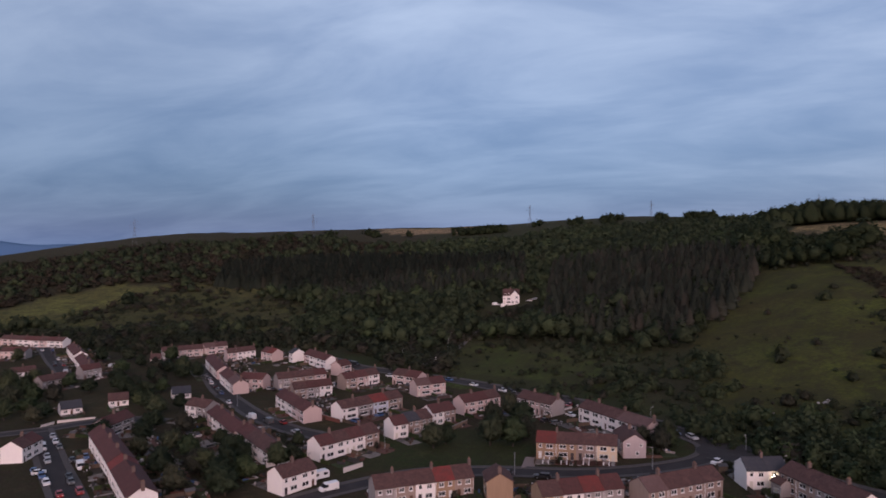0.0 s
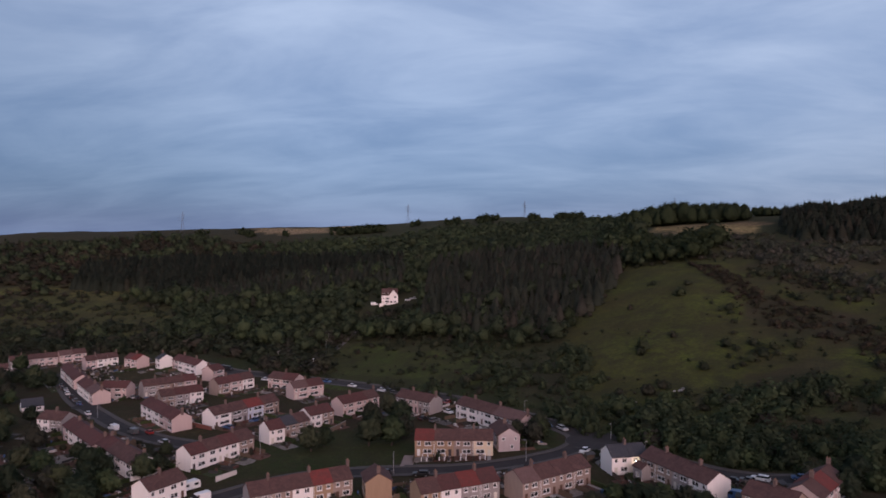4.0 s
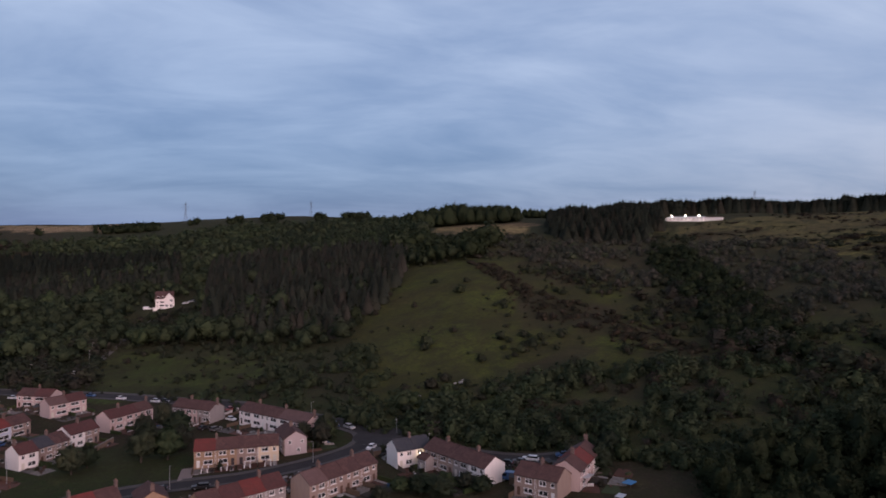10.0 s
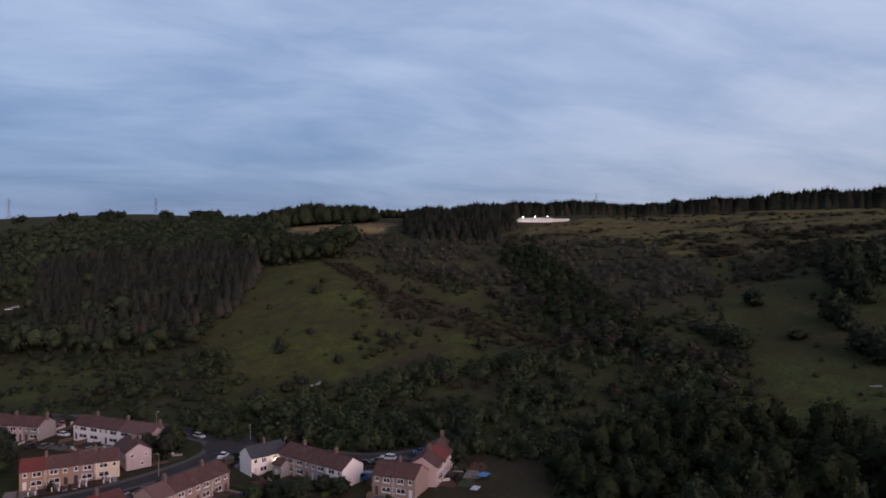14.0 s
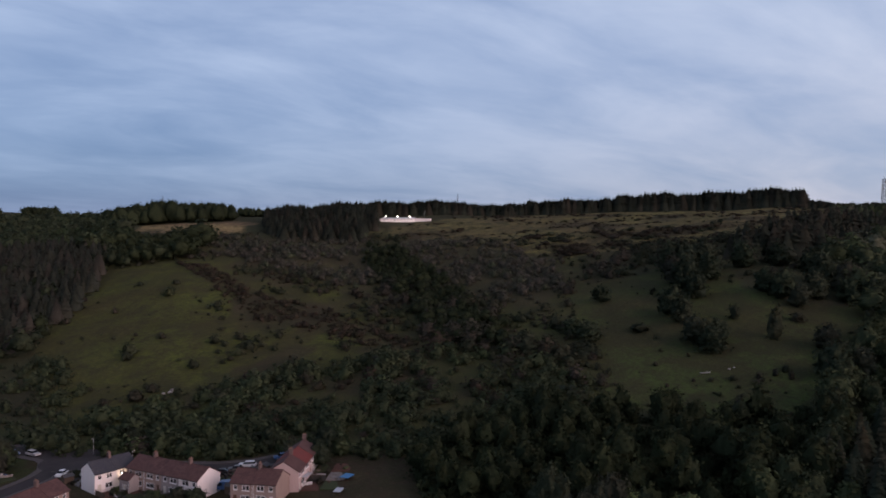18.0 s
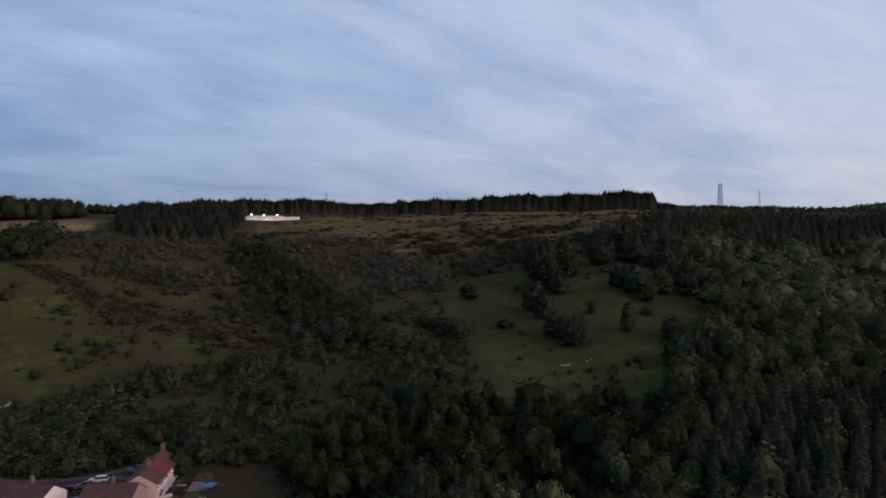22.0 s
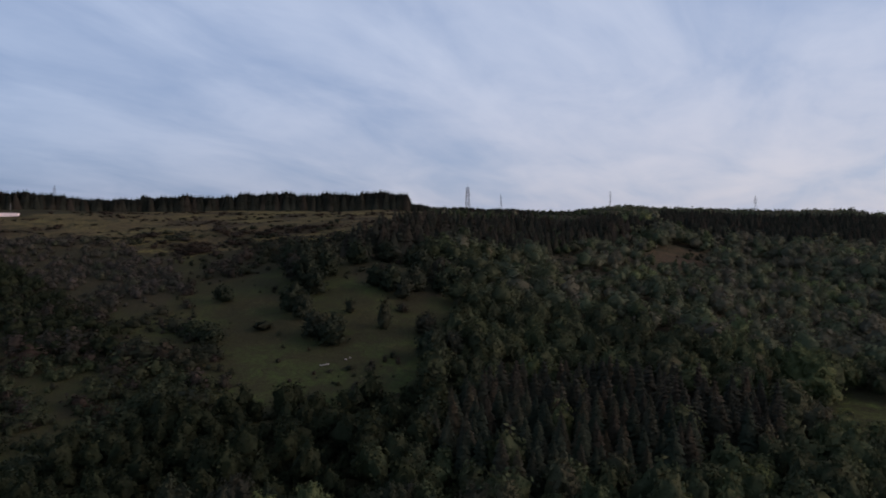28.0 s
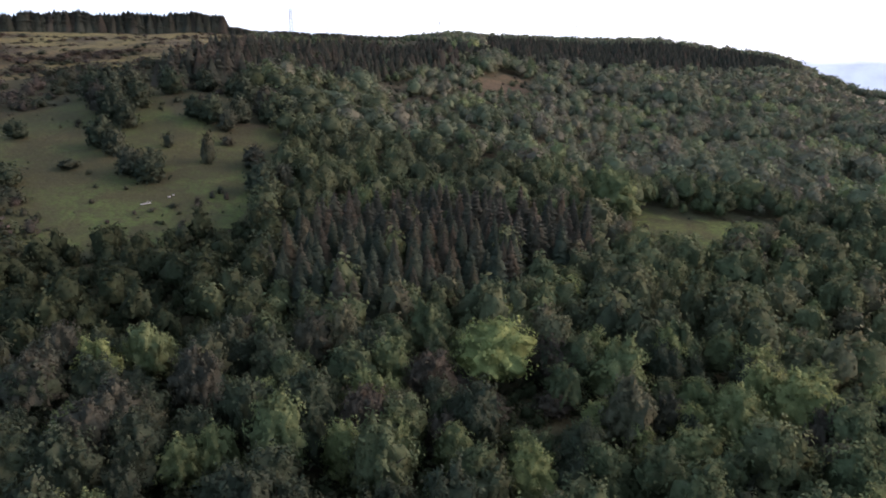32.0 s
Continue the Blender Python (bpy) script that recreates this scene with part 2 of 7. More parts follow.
DARK_METAL = plain("dark_pipe", (0.05, 0.05, 0.055), 0.5)
RUBBER = plain("tyre_rubber", (0.02, 0.02, 0.02), 0.85)
CHROME = plain("wheel_alloy", (0.45, 0.45, 0.46), 0.35, 0.8)
TIMBER = plain("weathered_timber", (0.13, 0.095, 0.07), 0.85, vary=0.35, scale=1.5)
CONCRETE = plain("concrete", (0.33, 0.31, 0.30), 0.9, vary=0.3, scale=1.2)
BARK = plain("bark", (0.075, 0.06, 0.048), 0.95, vary=0.4, scale=4)


def glass(name, colour=(0.018, 0.018, 0.02), lit=0.0, glow=(1.0, 0.7, 0.35)):
    m = Mat(name, 0.12)
    m.bsdf.inputs["Specular IOR Level"].default_value = 0.35
    c = m.mix(m.span(m.noise(1.7, 2), 0.4, 0.7), colour, dim(colour, 2.2))
    if lit:
        m.bsdf.inputs["Emission Color"].default_value = (*glow, 1)
        m.bsdf.inputs["Emission Strength"].default_value = lit
    return m.done(c)


PANE, PANE_LIT = glass("window_glass"), glass("lamplit_window_glass", (0.2, 0.15, 0.1), 0.5)
CAR_GLASS = glass("car_glass", (0.012, 0.013, 0.016))


def asphalt_material():
    m = Mat("asphalt", 0.85)
    c = m.mix(m.span(m.noise(0.25, 5, 0.6), 0.35, 0.7), (0.038, 0.034, 0.035), (0.056, 0.050, 0.050))
    c = m.mix(m.span(m.noise(12, 2), 0.4, 0.7, 0, 0.5), c, (0.034, 0.033, 0.037))
    m.bump(m.noise(30, 2), 0.3, 0.01)
    m.bsdf.inputs["Specular IOR Level"].default_value = 0.12
    return m.done(c)


ASPHALT = asphalt_material()
TRACK = plain("gritty_track", (0.13, 0.122, 0.118), 0.95, vary=0.3, scale=0.7)
PAVING = plain("pavement_slabs", (0.095, 0.086, 0.085), 0.9, vary=0.3, scale=0.8)
KERB_STONE = plain("kerb_concrete", (0.105, 0.095, 0.09), 0.9, vary=0.25)


def leaf_material(name, stops, attribute=False, rough=0.9):
    """Foliage: each tree its own green, each sprig a little lighter or darker, with shaded leaf gaps painted in."""
    stops = [(at, (r * 1.39, g * 1.45, b * 1.62)) for at, (r, g, b) in stops]
    m = Mat(name, rough)
    m.bsdf.inputs["Specular IOR Level"].default_value = 0.06
    pick = m.attribute("tint", "Fac") if attribute else m.random()
    k = m.n.new("ShaderNodeValToRGB")
    m.l.new(pick, k.inputs[0])
    ramp = k.color_ramp
    ramp.elements[0].position, ramp.elements[0].color = stops[0][0], (*stops[0][1], 1)
    ramp.elements[1].position, ramp.elements[1].color = stops[-1][0], (*stops[-1][1], 1)
    for at, colour in stops[1:-1]:
        ramp.elements.new(at).color = (*colour, 1)
    c = k.outputs[0]
    c = m.mix(m.span(m.island(), 0, 1, 0, 0.07), c, dim(stops[len(stops) // 2][1], 0.6))
    leaf, spray = m.noise(2.2, 4, 0.7, 0.3), m.noise(0.7, 4, 0.6, 0.5)
    # shade of gaps among leaves painted dark where the bump is low
    c = m.mix(m.span(leaf, 0.56, 0.38, 0, 0.36), c, dim(stops[0][1], 0.5))
    c = m.mix(m.span(spray, 0.48, 0.7, 0, 0.45), c, m.mix(0.5, c, stops[-2][1]))
    k = m.n.new("ShaderNodeMath")
    k.operation = "ADD"
    m.l.new(leaf, k.inputs[0])
    m.l.new(spray, k.inputs[1])
    m.bump(k.outputs[0], 0.35, 0.6)
    through_, blend, out = m.n.new("ShaderNodeBsdfTranslucent"), m.n.new("ShaderNodeMixShader"), m.n["Material Output"]
    m.l.new(c, through_.inputs[0])
    blend.inputs[0].default_value = 0.35
    m.l.new(m.bsdf.outputs[0], blend.inputs[1])
    m.l.new(through_.outputs[0], blend.inputs[2])
    m.l.new(blend.outputs[0], out.inputs[0])
    return m.done(c)


BROAD_STOPS = ((0.0, (0.032, 0.040, 0.022)), (0.4, (0.047, 0.059, 0.029)), (0.62, (0.060, 0.079, 0.034)), (0.78, (0.066, 0.066, 0.039)),
               (0.9, (0.080, 0.10, 0.039)), (1.0, (0.105, 0.128, 0.044)))
# broadleaf greens lifted and greyed: distance haze painted into the leaf colour
HAZE_STOPS = ((0.0, (0.046, 0.058, 0.036)), (0.25, (0.066, 0.084, 0.046)), (0.42, (0.084, 0.080, 0.055)), (0.55, (0.074, 0.095, 0.049)), (0.72, (0.090, 0.088, 0.057)), (0.85, (0.095, 0.122, 0.053)), (1.0, (0.125, 0.152, 0.058)))
FIR_STOPS = ((0.0, (0.024, 0.029, 0.020)), (0.4, (0.031, 0.035, 0.023)), (0.6, (0.044, 0.038, 0.026)), (0.8, (0.034, 0.041, 0.026)), (1.0, (0.060, 0.048, 0.029)))
SCRUB_STOPS = ((0.0, (0.028, 0.035, 0.020)), (0.4, (0.036, 0.042, 0.023)), (0.68, (0.044, 0.040, 0.028)), (0.85, (0.054, 0.046, 0.034)), (1.0, (0.048, 0.060, 0.027)))
LEAF_NEAR = leaf_material("broadleaf_foliage", ((0.0, (0.045, 0.062, 0.029)), (0.5, (0.056, 0.077, 0.034)), (0.85, (0.068, 0.066, 0.040)), (1.0, (0.070, 0.096, 0.037))))
LEAF_DARK = leaf_material("dark_broadleaf_foliage", ((0.0, (0.027, 0.036, 0.021)), (0.6, (0.036, 0.049, 0.026)), (0.88, (0.047, 0.045, 0.032)), (1.0, (0.046, 0.064, 0.029))))
LEAF_DULL = leaf_material("dull_brown_foliage", ((0.0, (0.036, 0.036, 0.025)), (0.6, (0.046, 0.043, 0.029)), (1.0, (0.056, 0.056, 0.034))))
LEAF_BRIGHT = leaf_material("bright_broadleaf_foliage", ((0.0, (0.072, 0.094, 0.040)), (0.6, (0.092, 0.115, 0.046)), (1.0, (0.12, 0.145, 0.052))))
LEAF_LIME = leaf_material("lime_green_foliage", ((0.0, (0.115, 0.145, 0.050)), (0.5, (0.132, 0.165, 0.056)), (1.0, (0.15, 0.185, 0.062))))
HEATH_LEAF = leaf_material("heath_foliage", ((0.0, (0.030, 0.028, 0.019)), (0.4, (0.044, 0.034, 0.024)), (0.7, (0.040, 0.038, 0.022)), (1.0, (0.068, 0.050, 0.034))), True)
LEAF_DEEP = leaf_material("shadowy_wood_foliage", ((0.0, (0.022, 0.029, 0.014)), (0.4, (0.029, 0.038, 0.017)), (0.7, (0.038, 0.049, 0.021)), (0.85, (0.044, 0.043, 0.025)), (1.0, (0.052, 0.066, 0.025))), True)
LEAF_WOOD = leaf_material("woodland_foliage", BROAD_STOPS, True)
LEAF_HAZE = leaf_material("painted_haze_foliage", HAZE_STOPS, True)
FIR_NEAR = leaf_material("fir_needles", ((0.0, (0.026, 0.035, 0.022)), (0.4, (0.033, 0.043, 0.026)), (0.65, (0.052, 0.044, 0.028)), (0.8, (0.037, 0.049, 0.029)), (1.0, (0.068, 0.054, 0.030))))
FIR_WOOD = leaf_material("plantation_needles", FIR_STOPS, True)
# browner copy of the plantation needles, with stronger light painted into the colour
FIR_LIT_BROWN = leaf_material("lit_brown_fir_needles", ((0.0, (0.036, 0.042, 0.030)), (0.4, (0.046, 0.050, 0.034)), (0.65, (0.057, 0.050, 0.037)), (0.85, (0.050, 0.058, 0.037)), (1.0, (0.074, 0.058, 0.036))), True)
SCRUB_LEAF = leaf_material("scrub_foliage", SCRUB_STOPS, True)
THORN_LEAF = leaf_material("hawthorn_foliage", ((0.0, (0.046, 0.050, 0.034)), (0.5, (0.064, 0.060, 0.043)), (0.8, (0.078, 0.070, 0.052)), (1.0, (0.064, 0.078, 0.040))), True)
SCRUB_NEAR = leaf_material("bush_foliage", SCRUB_STOPS)


def ground_material():
    """Turf, moor grass and leaf litter: the cover attribute says which grows where, with haze painted in far off."""
    m = Mat("hillside_turf", 1.0)
    m.bsdf.inputs["Specular IOR Level"].default_value = 0.03
    cover = m.attribute("cover")
    broad, clump, tuft, fine = m.noise(0.02, 5, 0.62, 0.8), m.noise(0.09, 5, 0.65, 0.6), m.noise(0.45, 5, 0.65, 0.4), m.noise(3.0, 3, 0.7)
    c = m.mix(m.span(broad, 0.45, 0.62, 0, 0.35), cover, (0.070, 0.056, 0.032))
    c = m.mix(m.span(clump, 0.48, 0.62, 0, 0.75), c, (0.036, 0.038, 0.022))
    c = m.mix(m.span(clump, 0.42, 0.3, 0, 0.35), c, m.mix(0.5, cover, (0.20, 0.17, 0.07)))
    c = m.mix(m.span(tuft, 0.44, 0.58, 0, 0.62), c, (0.042, 0.042, 0.024))
    c = m.mix(m.span(fine, 0.35, 0.75, 0, 0.4), c, (0.035, 0.033, 0.02))
    sward = m.noise(1.3, 5, 0.75, 0.5)
    c = m.mix(m.span(sward, 0.5, 0.68, 0, 0.55), c, dim((0.042, 0.046, 0.022), 0.75))
    c = m.mix(m.span(sward, 0.46, 0.3, 0, 0.5), c, m.mix(0.5, cover, (0.17, 0.165, 0.075)))
    m.bump(tuft, 0.8, 0.9)
    return m.done(c)


TURF = ground_material()

# ---------------------------------------------------------------- mesh helpers
def mesh_of(name, verts, faces, material=None, smooth=False):
    me = bpy.data.meshes.new(name)
    me.from_pydata([tuple(v) for v in verts], [], [tuple(f) for f in faces])
    if material:
        me.materials.append(material)
    if smooth:
        me.shade_smooth()
    return me


def tri_mesh(name, verts, tris, material, tint=None, smooth=False, normals=None):
    """A mesh of triangles straight from arrays, with an optional tint per point."""
    me = bpy.data.meshes.new(name)
    me.vertices.add(len(verts))
    me.vertices.foreach_set("co", np.ascontiguousarray(verts, np.float32).ravel())
    me.loops.add(tris.size)
    me.loops.foreach_set("vertex_index", np.ascontiguousarray(tris, np.int32).ravel())
    me.polygons.add(len(tris))
    me.polygons.foreach_set("loop_start", np.arange(0, tris.size, 3, dtype=np.int32))
    me.polygons.foreach_set("loop_total", np.full(len(tris), 3, np.int32))
    me.update(calc_edges=True)
    if tint is not None:
        me.attributes.new("tint", "FLOAT", "POINT").data.foreach_set("value", np.ascontiguousarray(tint, np.float32))
    me.materials.append(material)
    if smooth:
        me.shade_smooth()
    else:
        me.shade_flat()
    if normals is not None:
        me.attributes.new("custom_normal", "FLOAT_VECTOR", "POINT").data.foreach_set("vector", np.ascontiguousarray(normals, np.float32).ravel())
    return me


def part(name, me, parent, label="", m=None):
    ob = new(name, me)
    ob.parent = parent
    if m is not None:
        ob.matrix_basis = m
    if label:
        ob["label"] = label
    return ob


def boxes(*bs):
    """Points and faces of several boxes (x0, y0, z0, x1, y1, z1)."""
    v, f = [], []
    for x0, y0, z0, x1, y1, z1 in bs:
        k = len(v)
        v += [(x0, y0, z0), (x1, y0, z0), (x1, y1, z0), (x0, y1, z0), (x0, y0, z1), (x1, y0, z1), (x1, y1, z1), (x0, y1, z1)]
        f += [(k, k + 3, k + 2, k + 1), (k + 4, k + 5, k + 6, k + 7), (k, k + 1, k + 5, k + 4), (k + 1, k + 2, k + 6, k + 5),
              (k + 2, k + 3, k + 7, k + 6), (k + 3, k, k + 4, k + 7)]
    return v, f


def tube(profile, sides=8, axis_points=None):
    """A turned solid from (radius, height) pairs."""
    v, f = [], []
    for i, (r, z) in enumerate(profile):
        v += [(r * math.cos(2 * math.pi * k / sides), r * math.sin(2 * math.pi * k / sides), z) for k in range(sides)]
        if i:
            a, b = (i - 1) * sides, i * sides
            f += [(a + k, a + (k + 1) % sides, b + (k + 1) % sides, b + k) for k in range(sides)]
    n = len(v)
    f += [tuple(range(sides - 1, -1, -1)), tuple(range(n - sides, n))]
    return v, f


# ---------------------------------------------------------------- what grows where: outlines as (bearing, range)
BIG_FIELD = ((24.4, 499), (27.5, 494), (30.2, 486), (33.9, 490), (36.2, 480), (40, 429), (44.1, 395), (46.3, 372), (47.7, 331), (49.9, 300), (45.9, 294), (41.3, 285),
             (36.7, 280), (33, 270), (29.3, 258), (27, 250), (23, 256), (21.2, 280), (20, 331), (19.6, 370), (22, 398), (23.9, 446))
HEATH_BAND = ((29.3, 487), (31.6, 474), (34.2, 419), (36.7, 389), (40, 373), (42.3, 356), (45.4, 327), (48.6, 300), (45, 299), (41.3, 315), (37.6, 344), (34.9, 354), (33.5, 382), (31.6, 425))
UPPER_HEATH = ((32.1, 604), (36.7, 611), (44.1, 601), (45, 488), (43.6, 401), (40.4, 429), (36.7, 467), (33.9, 494), (31.2, 504))
GULLY = ((43.6, 488), (44.1, 549), (46.3, 534), (49.4, 443), (52.5, 365), (55.8, 311), (55, 283), (49.9, 300), (48.1, 340), (46.3, 401))
THORNS = ((43.5, 545), (49, 583), (54.6, 540), (59.1, 471), (60, 386), (58.2, 344), (53.6, 358), (49.9, 395), (46.2, 448))
SCRUB_LOW = ((30, 275), (36.7, 286), (41.3, 285), (45.9, 294), (49.9, 300), (55, 283), (58.6, 296), (62.5, 258), (58.7, 225), (52.5, 218), (45.9, 205), (39, 203), (30, 215))
CLEARING = ((60.6, 391), (62.1, 389), (65.3, 403), (67.5, 419), (72.8, 412), (74.3, 363), (77.9, 342), (81.4, 352), (81.8, 327), (79.9, 295), (78, 274), (78.6, 226), (70.5, 226), (64, 228), (63.6, 262), (62.2, 299), (61, 348))
LOW_MEADOW = ((-0.2, 336), (-0.6, 366), (2.1, 412), (5.4, 391), (9.9, 378), (12.2, 351), (14, 300), (9.9, 287), (5.4, 303))
MOOR = ((44, 640), (49.3, 695), (56.7, 765), (67.7, 760), (76.9, 760), (80, 640), (75.1, 528), (71.4, 483), (66.8, 490), (60.3, 473), (54, 509), (48.9, 565))
PALE_FIELD = ((121.3, 930), (127, 860), (127, 1010), (121.3, 1080))
HAY = ((26, 790), (35.2, 760), (34.4, 639), (29.6, 637), (27, 700))
PALE_RIDGE = ((-5, 1230), (2.2, 1150), (2.2, 1420), (-5, 1450))
LEFT_FIELD = ((-37, 670), (-37, 800), (-32.4, 784), (-30.4, 817), (-27.2, 841), (-24.1, 850), (-21, 841), (-21.4, 802), (-23.8, 778), (-25.7, 733), (-28.6, 690), (-30.7, 655))
LEFT_STRIP = ((-20, 826), (-16.4, 793), (-11.6, 715), (-12.1, 680), (-16.4, 715), (-19.3, 770))
LEFT_SCRUB = ((-30.4, 657), (-25.3, 727), (-21.4, 793), (-16, 718), (-11.2, 628), (-10.3, 520), (-13.8, 508), (-21.4, 578), (-26.1, 611))
THIN_WOOD = ((84, 330), (100, 340), (128, 380), (128, 1200), (84, 1200))
GLADE = ((108.6, 240), (110, 309), (112.2, 305), (115.6, 306), (119.9, 319), (121.2, 296), (118.5, 266), (114.1, 242), (111.1, 236))
BROWN_GLADE = ((96.6, 563), (99, 625), (101.6, 625), (101.2, 550), (97.5, 536))
VILLAGE = ((-60, 90), (-60, 640), (-37, 620), (-31, 610), (-24, 500), (-14, 460), (-7, 415), (-4, 355), (3, 325), (9, 285), (16, 262), (23, 219),
           (33, 199), (41, 190), (47, 182), (49, 150), (44, 90))
HOUSE_GARDEN = ((3.2, 440), (7.4, 440), (8.2, 520), (3.2, 520))
GREENS = (((-9, 203), (7, 203), (8, 222), (2, 245), (-6, 238)), ((-13, 395), (0, 338), (16, 268), (20, 255), (17, 285), (2, 345), (-6, 400), (-10, 430)), ((17.5, 212), (19.8, 214), (19.2, 235), (16.5, 240)))
FIRS = (((8.1, 434), (12.2, 397), (15.2, 388), (18.6, 370), (20.3, 392), (22.3, 415), (23.8, 458), (24.4, 537), (20.7, 609), (14.3, 637), (9, 614)),
        ((-17.9, 799), (-13.8, 745), (-10.9, 659), (-6.6, 566), (-1.1, 575), (3.1, 600), (6.7, 560), (6.7, 688), (-3.9, 790), (-11.2, 880), (-17.3, 892)),
        ((35.8, 640), (37.2, 590), (43, 575), (44.8, 630), (44.2, 790), (36, 790)),
                ((72, 432), (77.3, 438), (86.7, 490), (91.2, 560), (94.8, 600), (97.5, 656), (97.5, 740), (92, 720), (84.2, 625), (77.4, 523)),
        ((97.5, 668), (103.7, 730), (110.2, 780), (116.3, 860), (121, 960), (116, 1111), (110, 1000), (103.6, 950), (97.5, 880)),
        ((78.2, 185), (85.1, 158), (90.9, 162), (98.3, 186), (106.7, 216), (106.1, 258), (99.6, 262), (93, 260), (87.3, 244), (82.6, 222)))

SKYLINE_FIRS = ((44, 790), (64, 776), (80, 765), (92, 795), (92, 820), (80, 790), (64, 800), (44, 816))


def grain(x, y, size, seed=0):
    """Smooth random patches about size across, 0 to 1."""
    u, v = np.asarray(x, float) / size, np.asarray(y, float) / size
    i, j = np.floor(u), np.floor(v)
    f, g = u - i, v - j
    f, g = f * f * (3 - 2 * f), g * g * (3 - 2 * g)

    def at(p, q):
        return np.mod(np.abs(np.sin(p * 12.9898 + q * 78.233 + seed * 37.719)) * 43758.5453, 1.0)

    return (at(i, j) * (1 - f) + at(i + 1, j) * f) * (1 - g) + (at(i, j + 1) * (1 - f) + at(i + 1, j + 1) * f) * g


def patches(x, y, size, seed=0):
    """Three scales of grain together, spread over 0 to 1."""
    n = (grain(x, y, size, seed) + 0.5 * grain(x, y, size * 0.45, seed + 1) + 0.25 * grain(x, y, size * 0.2, seed + 2)) / 1.75
    return np.clip((n - 0.5) * 1.9 + 0.5, 0, 1)


def inside(a, d, outline):
    """Which of the points (bearing, range) lie in the outline."""
    hit = np.zeros(np.shape(a), bool)
    for (a0, d0), (a1, d1) in zip(outline, outline[1:] + outline[:1]):
        cross = (d0 > d) != (d1 > d)
        with np.errstate(divide="ignore", invalid="ignore"):
            hit ^= cross & (a < (a1 - a0) * (d - d0) / (d1 - d0 if d1 != d0 else 1e-9) + a0)
    return hit


def in_any(a, d, outlines):
    hit = np.zeros(np.shape(a), bool)
    for o in outlines:
        hit |= inside(a, d, o)
    return hit


def bearing(x, y):
    return np.degrees(np.arctan2(x, y)), np.hypot(x, y)


def heather_at(a, d):
    """How much heather grows: streaks along the contours of the moor and drifts over the rough pasture, 0 to 1."""
    x, y = d * np.sin(np.radians(a)), d * np.cos(np.radians(a))
    streak = patches(a * 9.0, d * 2.6, 34, 3)
    h = np.where(inside(a, d, MOOR), np.clip((streak - 0.52 - 0.0012 * (d - 560)) * 6, 0, 0.85), 0.0)
    drift = np.clip((patches(x, y, 16, 4) - 0.6) * 6, 0, 0.75)
    return np.where(inside(a, d, BIG_FIELD) & (a > 33) | inside(a, d, SCRUB_LOW) | inside(a, d, UPPER_HEATH), np.maximum(h, drift), h)


